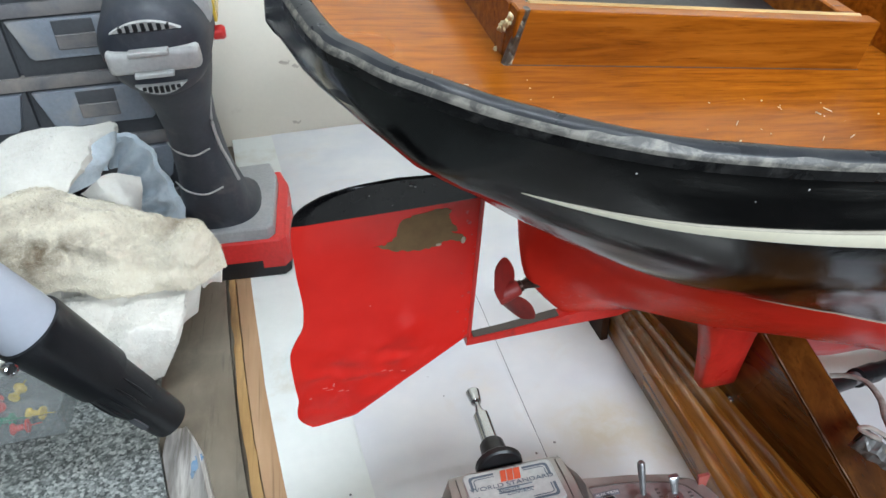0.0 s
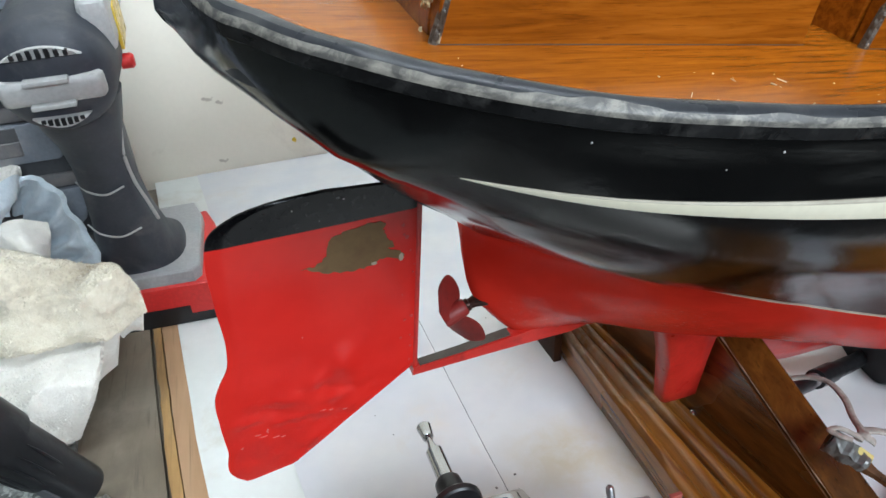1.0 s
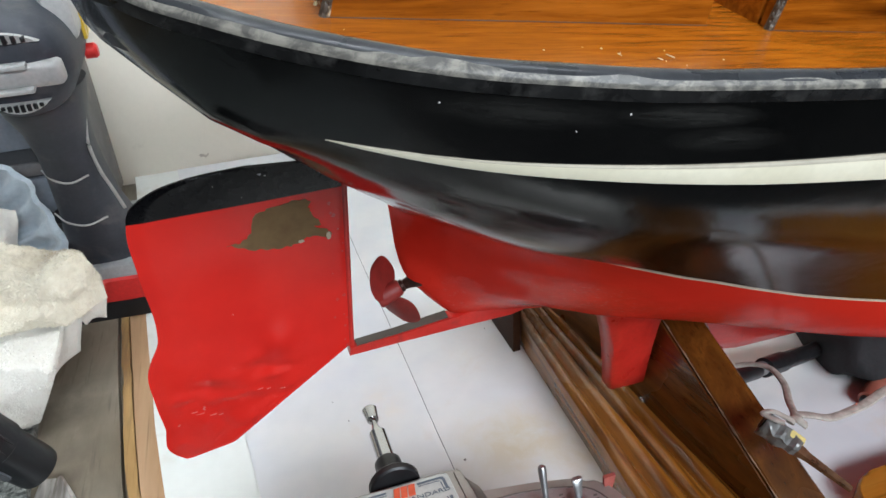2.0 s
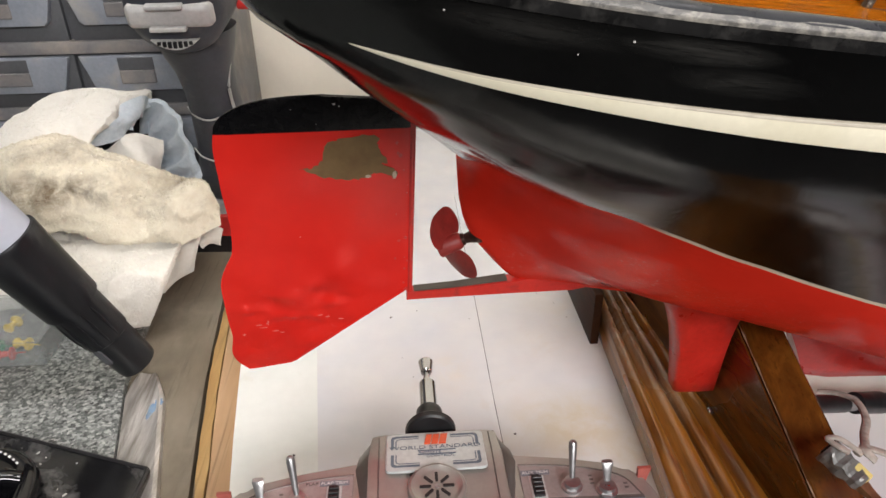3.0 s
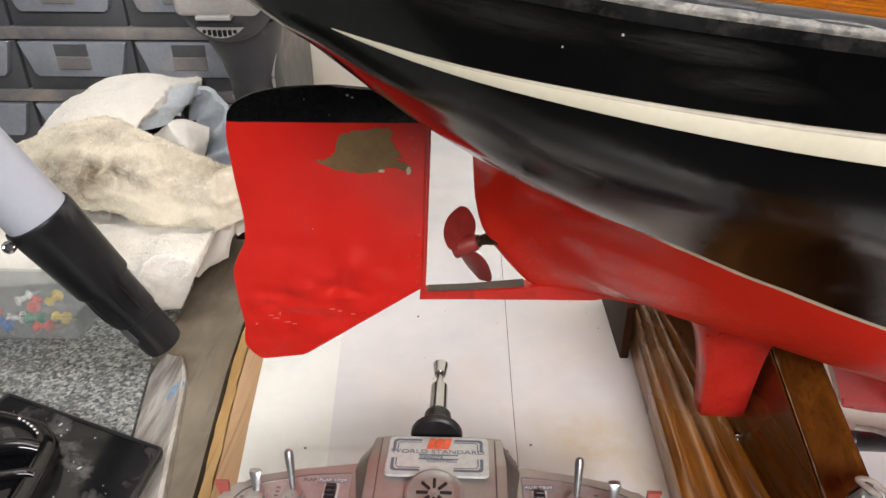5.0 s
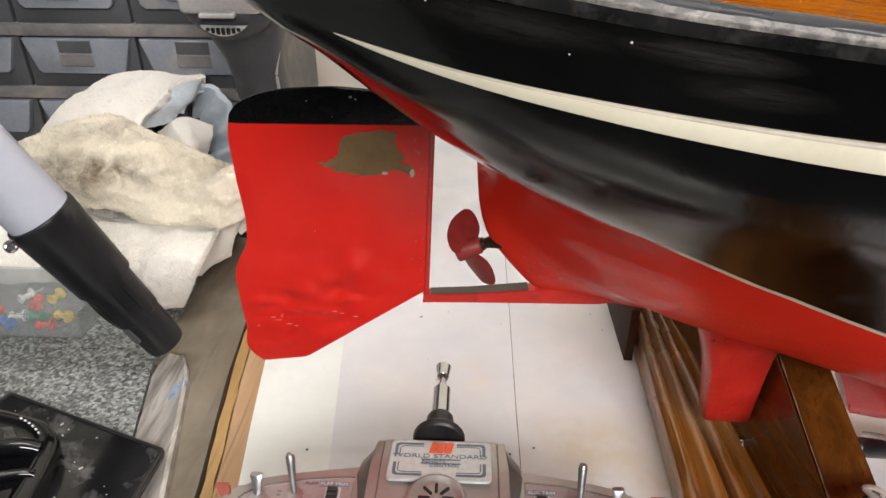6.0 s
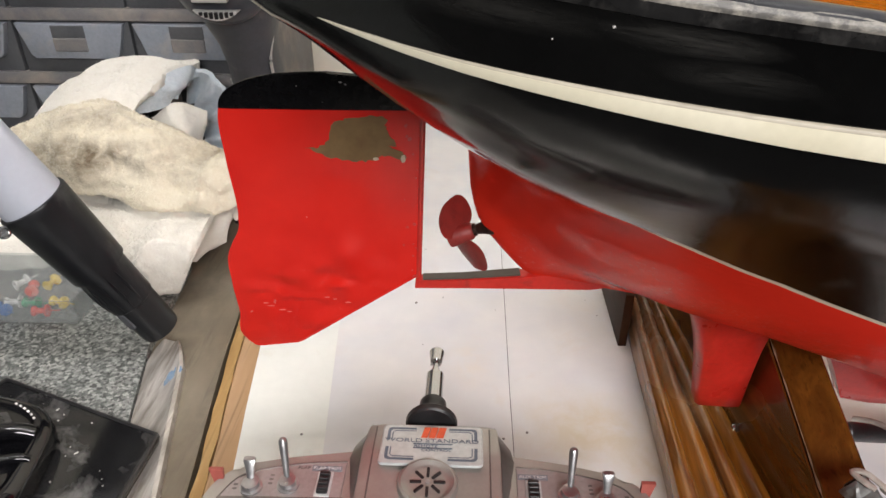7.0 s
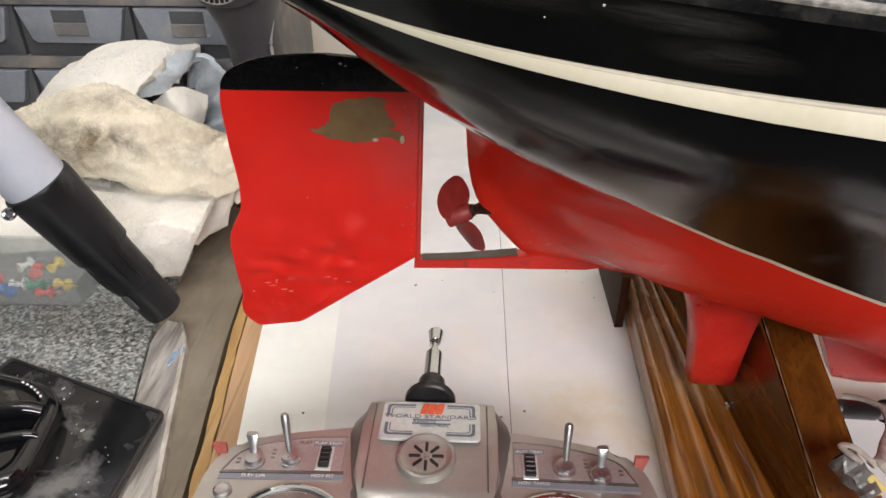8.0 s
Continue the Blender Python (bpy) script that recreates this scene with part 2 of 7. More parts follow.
def terry(name, c1, c2, stain, at=(0.52, 0.66), scale=9.0):
    """Looped cotton cloth with stains."""
    m, nodes, links, bsdf = shader(name)
    vec = coords(nodes, links)
    tuft = noise_node(nodes, links, vec, 230, 6, 0.8)
    pile = noise_node(nodes, links, vec, 620, 3, 0.7)
    col = ramp(nodes, links, tuft, [(0.3, c1), (0.7, c2)])
    d = noise_node(nodes, links, vec, scale, 8, 0.7, 0.3)
    col = mix(nodes, links, span(nodes, links, d, *at, 0, 0.85), col, stain)
    links.new(col, bsdf.inputs["Base Color"])
    bsdf.inputs["Roughness"].default_value = 0.95
    bsdf.inputs["Sheen Weight"].default_value = 0.5
    h = nodes.new("ShaderNodeMath")
    h.operation = "ADD"
    links.new(pile, h.inputs[0])
    links.new(tuft, h.inputs[1])
    bump(nodes, links, bsdf, h.outputs[0], 0.5, 0.0011)
    return m


def clear(name):
    """Thin clear plastic: mostly lets the light through, with some gloss and a little haze."""
    m, nodes, links, bsdf = shader(name)
    vec = coords(nodes, links)
    n = noise_node(nodes, links, vec, 90, 5, 0.7)
    bsdf.inputs["Base Color"].default_value = (0.55, 0.57, 0.56, 1)
    links.new(span(nodes, links, n, 0.4, 0.7, 0.08, 0.3), bsdf.inputs["Roughness"])
    see = nodes.new("ShaderNodeBsdfTransparent")
    see.inputs[0].default_value = (0.96, 0.97, 0.97, 1)
    both = nodes.new("ShaderNodeMixShader")
    links.new(span(nodes, links, n, 0.3, 0.75, 0.90, 0.74), both.inputs[0])
    links.new(bsdf.outputs[0], both.inputs[1])
    links.new(see.outputs[0], both.inputs[2])
    links.new(both.outputs[0], nodes["Material Output"].inputs["Surface"])
    return m


WATERLINE = [(0.0, 0.045), (1.0, 0.045), (0.06, 0.045), (0.100, 0.050), (0.109, 0.062), (0.1125, 0.090), (0.116, 0.1080), (0.123, 0.1082), (0.13, 0.1072), (0.145, 0.1040), (0.1565, 0.0997), (0.17, 0.0944), (0.181, 0.0896), (0.1915, 0.0864), (0.22, 0.0798), (0.26, 0.0740), (0.45, 0.062)]
M_HULL = black_hull_paint("hull_paint", WATERLINE)
M_RAIL = surface("worn_black_rail", (0.022, 0.023, 0.026), (0.037, 0.039, 0.043), 60, (0.24, 0.36), relief=0.15, dirt=(0.08, 0.078, 0.075), dirt_scale=60, dirt_at=(0.55, 0.85), shine=0.25)
# Rubbed wear, with the rail's bright highlight line painted in as well.
M_WORN_GLINT = surface("rubbed_edge_glint", (0.055, 0.055, 0.054), (0.125, 0.117, 0.102), 38, (0.34, 0.48), relief=0.5, dirt=(0.22, 0.205, 0.175), dirt_scale=330, dirt_at=(0.43, 0.60), stretch=(0.7, 0.9, 1), shine=0.3)
M_RAIL_FACE = surface("scuffed_black_face", (0.005, 0.005, 0.005), (0.018, 0.018, 0.018), 90, (0.2, 0.34), relief=0.2, dirt=(0.040, 0.039, 0.037), dirt_scale=160, dirt_at=(0.50, 0.74), shine=0.2)
M_STRIPE = surface("cream_paint", (0.73, 0.685, 0.515), (0.83, 0.785, 0.62), 50, (0.35, 0.5), relief=0.03, dirt=(0.58, 0.53, 0.41), dirt_scale=22, dirt_at=(0.62, 0.9), grain_dark=0.94)
M_LEDGE = surface("dull_beige_edge", (0.40, 0.36, 0.28), (0.54, 0.49, 0.385), 70, (0.45, 0.6), relief=0.1, dirt=(0.28, 0.245, 0.185), dirt_scale=60)
M_DECK = wood("varnished_deck", (0.20, 0.054, 0.003), (0.305, 0.090, 0.004), (0.39, 0.125, 0.007), 0, 480, (0.16, 0.34), 0.16, 0.05, 12, shine=0.22)
M_COAMING = wood("varnished_coaming", (0.17, 0.044, 0.002), (0.31, 0.090, 0.004), (0.42, 0.136, 0.010), 0, 330, (0.18, 0.34), 0.08, 0.06, 16, shine=0.24)
M_INNER = wood("pale_bare_wood", (0.42, 0.26, 0.09), (0.56, 0.38, 0.16), (0.66, 0.48, 0.24), 0, 60, (0.5, 0.7), 0.1)
M_GLUE = surface("dried_glue", (0.03, 0.022, 0.016), (0.11, 0.085, 0.06), 260, (0.3, 0.7), relief=0.8, distance=0.002, dirt=(0.50, 0.42, 0.28), dirt_scale=150, dirt_at=(0.53, 0.62))
M_SEAM = surface("dark_seam", (0.03, 0.012, 0.003), (0.05, 0.02, 0.006), 90, (0.5, 0.7))
M_RUDDER = rudder_paint("rudder_paint", 0.0853)
M_RED = surface("red_paint", (0.46, 0.018, 0.012), (0.60, 0.028, 0.018), 60, (0.25, 0.45), relief=0.12, dirt=(0.2, 0.02, 0.018), dirt_scale=70, dirt_at=(0.6, 0.8), coat=0.2)
M_PROP = surface("dull_red_metal", (0.20, 0.018, 0.014), (0.30, 0.03, 0.024), 120, (0.4, 0.6), relief=0.3, dirt=(0.08, 0.012, 0.01), dirt_scale=90)
M_SHAFT = surface("dirty_bronze", (0.03, 0.016, 0.012), (0.10, 0.04, 0.028), 200, (0.3, 0.5), 0.7, 0.3)
M_BARE = surface("bare_brown_metal", (0.17, 0.105, 0.04), (0.22, 0.14, 0.06), 90, (0.5, 0.65), 0.2, 0.15, dirt=(0.13, 0.07, 0.03), dirt_scale=60)
M_SKEG_TOP = surface("grey_brown_wood", (0.055, 0.046, 0.036), (0.11, 0.095, 0.075), 120, (0.5, 0.7), relief=0.3, stretch=(0.2, 1, 1))
M_SCRATCH = surface("pale_scratch", (0.60, 0.10, 0.08), (0.68, 0.22, 0.18), 300, (0.3, 0.45))
M_PRIMER = surface("pale_primer", (0.5, 0.42, 0.3), (0.6, 0.52, 0.4), 90, (0.6, 0.8))
M_CRADLE = wood("stained_moulding", (0.070, 0.024, 0.003), (0.27, 0.105, 0.013), (0.45, 0.20, 0.034), 1, 130, (0.14, 0.34), 0.5, 0.35, 14, (0.34, 0.19, 0.065))
M_FACING = wood("brown_varnished_side", (0.05, 0.016, 0.003), (0.13, 0.045, 0.007), (0.24, 0.09, 0.016), 1, 80, (0.16, 0.36), 0.35, 0.5, 12, (0.20, 0.085, 0.02))
# Dark stain, taken darker still for the hull's shade on the board.
M_BEAM = wood("dark_stained_shaded_beam", (0.050, 0.017, 0.002), (0.095, 0.034, 0.005), (0.17, 0.065, 0.010), 1, 90, (0.16, 0.34), 0.22, 0.4, 12, (0.19, 0.08, 0.016))
blotted(M_CRADLE, [((0.196, 0.345, 0.024), (0.016, 0.05, 0.006), 0.7), ((0.205, 0.305, 0.025), (0.006, 0.035, 0.006), 0.7), ((0.200, 0.41, 0.024), (0.03, 0.05, 0.006), 0.75)], (0.26, 0.215, 0.16), 160)
M_BLACKWOOD = wood("blackened_wood", (0.014, 0.006, 0.003), (0.035, 0.013, 0.005), (0.055, 0.022, 0.008), 1, 60, (0.4, 0.55), 0.15, 0.0, 9, shine=0.12)
M_RUBBED = surface("rubbed_wood", (0.17, 0.10, 0.055), (0.28, 0.18, 0.115), 150, (0.5, 0.7), relief=0.3)
M_PAPER = surface("white_lining_paper", (0.635, 0.65, 0.69), (0.75, 0.745, 0.735), 17, (0.45, 0.6), relief=0.04, dirt=(0.63, 0.55, 0.47), dirt_scale=13, dirt_at=(0.56, 0.85), fine=60, grain_dark=0.95)
blotted(M_PAPER, [((0.158, 0.290, 0.002), (0.036, 0.030, 0.02), 0.85), ((0.185, 0.268, 0.002), (0.03, 0.02, 0.02), 0.7)], (0.60, 0.53, 0.39), 45)
blotted(M_PAPER, [((0.092, 0.345, 0.002), (0.014, 0.022, 0.02), 0.5), ((0.20, 0.40, 0.002), (0.05, 0.04, 0.02), 0.4)], (0.70, 0.62, 0.52), 50)
M_PAPER_OLD = surface("greenish_white_paint", (0.74, 0.765, 0.735), (0.80, 0.82, 0.785), 22, (0.5, 0.65), relief=0.1, dirt=(0.60, 0.58, 0.5), dirt_scale=18, fine=160, grain_dark=0.96)
M_TAN = wood("tan_softwood", (0.36, 0.22, 0.115), (0.47, 0.30, 0.165), (0.55, 0.37, 0.22), 1, 50, (0.6, 0.8), 0.15, 0, 10)
M_STRIP = wood("yellowed_pine", (0.34, 0.20, 0.07), (0.46, 0.29, 0.11), (0.56, 0.38, 0.17), 1, 60, (0.55, 0.75), 0.2, 0, 10, (0.16, 0.10, 0.05))
M_BOARD = wood("greyed_board", (0.175, 0.147, 0.107), (0.225, 0.195, 0.148), (0.265, 0.234, 0.182), 1, 60, (0.5, 0.75), 0.12, 0, 4, (0.28, 0.25, 0.20))
blotted(M_BOARD, [((-0.065, 0.25, 0.001), (0.02, 0.05, 0.02), 0.5), ((-0.085, 0.36, 0.001), (0.02, 0.04, 0.02), 0.6), ((-0.10, 0.42, 0.001), (0.03, 0.03, 0.02), 0.7), ((-0.055, 0.33, 0.001), (0.006, 0.09, 0.02), 0.6)], (0.11, 0.092, 0.068), 60)
M_GRANITE = granite("speckled_granite")
M_ALU = surface("scuffed_aluminium", (0.36, 0.34, 0.31), (0.70, 0.68, 0.65), 60, (0.28, 0.5), 0.5, 0.25, fine=240, dirt=(0.17, 0.14, 0.11), dirt_scale=40, dirt_at=(0.5, 0.66), stretch=(3, 0.25, 1))
M_GREY = surface("grey_plastic", (0.20, 0.222, 0.262), (0.25, 0.273, 0.312), 30, (0.4, 0.6), relief=0.1, dirt=(0.32, 0.30, 0.27), dirt_scale=24, dirt_at=(0.50, 0.78))
M_GREY_FRAME = surface("dusty_grey_frame", (0.12, 0.12, 0.13), (0.17, 0.165, 0.165), 30, (0.5, 0.7), relief=0.15, dirt=(0.25, 0.22, 0.19), dirt_scale=20, dirt_at=(0.45, 0.7))
# Near-black grey that stands in for shade inside gaps and recesses.
M_RECESS_SHADE = surface("recess_shade_grey", (0.06, 0.064, 0.072), (0.085, 0.088, 0.095), 30, (0.5, 0.7))
M_WALL = surface("beige_wall", (0.80, 0.755, 0.63), (0.87, 0.825, 0.71), 5, (0.7, 0.85), relief=0.04, grain_dark=0.97, dirt=(0.46, 0.40, 0.31), dirt_scale=7, dirt_at=(0.55, 0.78), fine=220)
M_SCUFF = surface("brown_scuff", (0.56, 0.50, 0.40), (0.68, 0.62, 0.51), 120, (0.7, 0.85))
M_UNSEEN_DARK = surface("unseen_dark_wall", (0.028, 0.025, 0.022), (0.045, 0.04, 0.036), 3, (0.7, 0.85), relief=0.1)
M_TUBE_LIGHT = shader("tube_glow")[0]
glow = M_TUBE_LIGHT.node_tree.nodes["Principled BSDF"]
glow.inputs["Emission Color"].default_value, glow.inputs["Emission Strength"].default_value = (1.0, 0.98, 0.97, 1), 66.0
M_FLOOR = surface("concrete_floor", (0.07, 0.068, 0.066), (0.10, 0.098, 0.095), 4, (0.6, 0.8), relief=0.2, dirt=(0.05, 0.048, 0.046))
M_CEIL = surface("white_ceiling", (0.74, 0.73, 0.7), (0.8, 0.79, 0.77), 3, (0.8, 0.9), relief=0.1)
M_TOWEL_A = terry("stained_terry", (0.75, 0.685, 0.525), (0.86, 0.81, 0.67), (0.36, 0.285, 0.18), (0.52, 0.70), 17)
blotted(M_TOWEL_A, [((-0.172, 0.430, 0.093), (0.070, 0.05, 0.012), 0.95), ((-0.235, 0.437, 0.080), (0.05, 0.05, 0.014), 0.95), ((-0.165, 0.453, 0.113), (0.035, 0.03, 0.006), 0.6), ((-0.105, 0.426, 0.088), (0.02, 0.05, 0.010), 0.45)], (0.165, 0.118, 0.062), 75)
M_TOWEL_B = terry("white_terry", (0.77, 0.74, 0.66), (0.86, 0.84, 0.77), (0.46, 0.40, 0.31), (0.6, 0.8), 10)
M_TOWEL_BLUE = terry("pale_blue_cloth", (0.46, 0.54, 0.60), (0.64, 0.70, 0.745), (0.16, 0.155, 0.145), (0.52, 0.7), 18)
M_DRILL = surface("charcoal_rubber", (0.032, 0.037, 0.049), (0.054, 0.059, 0.074), 40, (0.45, 0.6), relief=0.15, dirt=(0.14, 0.135, 0.13), dirt_scale=24, dirt_at=(0.55, 0.85))
M_DRILL_GREY = surface("dusty_grey_case", (0.38, 0.39, 0.40), (0.48, 0.48, 0.48), 30, (0.4, 0.6), relief=0.1, dirt=(0.5, 0.48, 0.45), dirt_scale=26)
M_DRILL_LIGHT = surface("pale_grey_case", (0.46, 0.46, 0.45), (0.56, 0.56, 0.54), 30, (0.4, 0.6), relief=0.1)
M_DRILL_RED = surface("red_plastic", (0.66, 0.022, 0.02), (0.76, 0.04, 0.034), 40, (0.35, 0.5), relief=0.1)
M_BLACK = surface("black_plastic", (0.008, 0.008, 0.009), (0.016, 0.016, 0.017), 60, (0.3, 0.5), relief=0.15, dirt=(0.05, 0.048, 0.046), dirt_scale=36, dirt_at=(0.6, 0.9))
M_NOZZLE = surface("scuffed_black_plastic", (0.007, 0.0075, 0.009), (0.014, 0.0145, 0.016), 60, (0.28, 0.45), relief=0.1, dirt=(0.075, 0.072, 0.07), dirt_scale=46, dirt_at=(0.58, 0.86), stretch=(1, 1, 0.3), shine=0.28)
M_GLOSS = surface("glossy_black", (0.006, 0.006, 0.007), (0.012, 0.012, 0.013), 40, (0.08, 0.2), relief=0.03, dirt=(0.12, 0.117, 0.115), dirt_scale=30, dirt_at=(0.50, 0.66), shine=0.5)
M_SHINY = surface("polished_black", (0.004, 0.004, 0.005), (0.007, 0.007, 0.008), 40, (0.05, 0.12), relief=0.02)
M_TUBE = surface("pale_grey_tube", (0.37, 0.395, 0.455), (0.43, 0.455, 0.51), 20, (0.3, 0.45), relief=0.03, grain_dark=0.96)
M_TX = surface("champagne_paint", (0.34, 0.325, 0.298), (0.41, 0.395, 0.365), 60, (0.32, 0.42), 0.6, 0.03, fine=600, grain_dark=0.94)
# Darkened copy of the case paint: facet shade, plus grooves, wells and print.
M_TX_DARK = surface("brown_grey_shade_print", (0.16, 0.145, 0.135), (0.21, 0.19, 0.18), 60, (0.28, 0.4), 0.6, 0.08)
# Pink tint puts the red rudder's reflection into the panel colour.
M_TX_PANEL = surface("red_reflection_panel", (0.35, 0.315, 0.305), (0.42, 0.38, 0.37), 60, (0.34, 0.44), 0.5, 0.05, fine=600)
M_TX_LABEL = surface("grey_label", (0.17, 0.175, 0.205), (0.21, 0.215, 0.24), 60, (0.4, 0.5))
M_PLATE = surface("silver_plate", (0.56, 0.60, 0.60), (0.64, 0.67, 0.66), 50, (0.3, 0.42), 0.35, 0.04)
M_BLUE_INK = surface("slate_blue_ink", (0.11, 0.145, 0.19), (0.14, 0.18, 0.23), 60, (0.45, 0.55))
M_ORANGE = surface("orange_red_ink", (0.75, 0.10, 0.03), (0.80, 0.13, 0.045), 60, (0.4, 0.5))
M_WHITE_INK = surface("pale_ink", (0.62, 0.60, 0.58), (0.7, 0.68, 0.66), 60, (0.45, 0.55))
M_CHROME = surface("chrome", (0.44, 0.44, 0.45), (0.52, 0.52, 0.52), 60, (0.04, 0.10), 0.95, 0.01, grain_dark=0.96)
M_STEEL = surface("dull_steel", (0.40, 0.40, 0.41), (0.52, 0.52, 0.52), 120, (0.25, 0.45), 0.9, 0.1)
M_LEVER_RED = surface("brick_red_plastic", (0.28, 0.06, 0.045), (0.36, 0.085, 0.065), 80, (0.45, 0.6))
M_DAB = surface("thin_blue_paint", (0.18, 0.33, 0.54), (0.36, 0.42, 0.48), 240, (0.4, 0.6))
M_BAG = surface("dark_grey_cloth", (0.016, 0.016, 0.018), (0.032, 0.031, 0.033), 60, (0.7, 0.9), relief=0.4, distance=0.001)
M_GREY_LIGHT = surface("pale_dust", (0.36, 0.35, 0.33), (0.5, 0.49, 0.47), 200, (0.8, 0.9))
M_CLEAR = clear("clear_plastic")
M_CORD = surface("grubby_cord", (0.32, 0.29, 0.25), (0.48, 0.44, 0.39), 200, (0.7, 0.9), relief=0.5)
M_ARM = surface("browned_steel", (0.15, 0.09, 0.05), (0.34, 0.23, 0.13), 160, (0.22, 0.4), 0.8, 0.2)
M_BOARD_VARNISH = wood("orange_varnish", (0.26, 0.085, 0.006), (0.42, 0.165, 0.014), (0.54, 0.235, 0.028), 0, 90, (0.2, 0.36), 0.12, 0.2, 10)
M_FOIL = surface("crumpled_foil", (0.15, 0.15, 0.145), (0.25, 0.25, 0.24), 60, (0.36, 0.52), 0.4, 0.35, 0.0008, fine=420)
M_LEAD = surface("red_brown_sheath", (0.24, 0.07, 0.045), (0.34, 0.11, 0.075), 70, (0.3, 0.45), relief=0.1)
M_YELLOW = surface("yellow_sleeve", (0.62, 0.50, 0.16), (0.72, 0.6, 0.25), 80, (0.45, 0.6))
M_CHIP = surface("pale_wood_shavings", (0.60, 0.44, 0.24), (0.76, 0.62, 0.42), 200, (0.7, 0.9))
M_WIRE_RED = surface("red_wire", (0.55, 0.05, 0.04), (0.62, 0.07, 0.05), 90, (0.4, 0.55))
M_WIRE_WHITE = surface("off_white_wire", (0.66, 0.62, 0.56), (0.74, 0.7, 0.64), 90, (0.4, 0.55))
PIN_COLOURS = [surface("pin_" + n, c, tuple(v * 1.15 for v in c), 90, (0.2, 0.35)) for n, c in (("red", (0.62, 0.05, 0.03)), ("yellow", (0.66, 0.46, 0.04)), ("green", (0.03, 0.26, 0.12)), ("blue", (0.03, 0.14, 0.42)), ("white", (0.68, 0.67, 0.65)))]


# ---- building blocks ----
def mesh_of(name, bm, material, smooth=True, angle=35.0):
    bmesh.ops.recalc_face_normals(bm, faces=bm.faces)
    me = bpy.data.meshes.new(name)
    bm.to_mesh(me)
    bm.free()
    if smooth:
        me.shade_smooth()
        me.set_sharp_from_angle(angle=radians(angle))
    me.materials.append(material)
    return me


def part(name, bm, material, parent=None, label="", smooth=True, angle=35.0):
    ob = new(name, mesh_of(name, bm, material, smooth, angle))
    ob.parent = parent
    return tagged(ob, label)


def thing(name, label, category, at=(0, 0, 0), group="", kind="", m=None):
    ob = new(name)
    ob.empty_display_size = 0.02
    if m is None:
        ob.location = at
    else:
        ob.matrix_world = m
    return tagged(ob, label, category, group, kind)


def box(x0, x1, y0, y1, z0, z1, bevel=0.0, seg=2, bm=None):
    bm = bm or bmesh.new()
    made = bmesh.ops.create_cube(bm, size=1.0)["verts"]
    for v in made:
        v.co = Vector(((x0 + x1) / 2 + v.co.x * (x1 - x0), (y0 + y1) / 2 + v.co.y * (y1 - y0), (z0 + z1) / 2 + v.co.z * (z1 - z0)))
    if bevel:
        edges = {e for v in made for e in v.link_edges}
        bmesh.ops.bevel(bm, geom=list(edges), offset=bevel, segments=seg, profile=0.6, affect="EDGES")
    return bm


def loft(rings, bm=None, close_ring=True, caps=True):
    """Skins a list of rings of points."""
    bm = bm or bmesh.new()
    vs = [[bm.verts.new(p) for p in ring] for ring in rings]
    n = len(rings[0])
    for a, b in zip(vs, vs[1:]):
        for i in range(n if close_ring else n - 1):
            j = (i + 1) % n
            bm.faces.new((a[i], a[j], b[j], b[i]))
    if caps and close_ring:
        bm.faces.new(vs[0][::-1])
        bm.faces.new(vs[-1])
    return bm


def turned(p0, p1, profile, seg=28, bm=None):
    """A turned solid: profile of (distance along p0-p1 in metres, radius)."""
    p0, p1 = Vector(p0), Vector(p1)
    axis = (p1 - p0).normalized()
    side = axis.orthogonal().normalized()
    other = axis.cross(side)
    rings = [[p0 + axis * d + (side * math.cos(2 * math.pi * k / seg) + other * math.sin(2 * math.pi * k / seg)) * max(r, 1e-5) for k in range(seg)] for d, r in profile]
    return loft(rings, bm)


def rod(p0, p1, r, seg=16, bm=None, soft=0.15):
    d = (Vector(p1) - Vector(p0)).length
    e = min(r * soft, d * 0.2)
    return turned(p0, p1, [(0, r - e), (e, r), (d - e, r), (d, r - e)], seg, bm)


def smooth_line(points, n=8):
    """Catmull-Rom through the points."""
    pts = [Vector(p) for p in points]
    pts = [2 * pts[0] - pts[1]] + pts + [2 * pts[-1] - pts[-2]]
    out = []
    for i in range(1, len(pts) - 2):
        a, b, c, d = pts[i - 1:i + 3]
        for k in range(n):
            t = k / n
            out.append(0.5 * (2 * b + (c - a) * t + (2 * a - 5 * b + 4 * c - d) * t * t + (3 * b - a - 3 * c + d) * t ** 3))
    return out + [pts[-2]]


def sweep(points, r, seg=10, flat=1.0, n=8, bm=None, up=(0, 0, 1)):
    """A round or flattened cord along a smooth line."""
    line = smooth_line(points, n)
    rings = []
    for i, p in enumerate(line):
        d = (line[min(i + 1, len(line) - 1)] - line[max(i - 1, 0)]).normalized()
        side = d.cross(Vector(up))
        side = side.normalized() if side.length > 1e-4 else d.orthogonal().normalized()
        other = side.cross(d)
        rr = r(i / (len(line) - 1)) if callable(r) else r
        rings.append([p + side * math.cos(2 * math.pi * k / seg) * rr + other * math.sin(2 * math.pi * k / seg) * rr * flat for k in range(seg)])
    return loft(rings, bm)


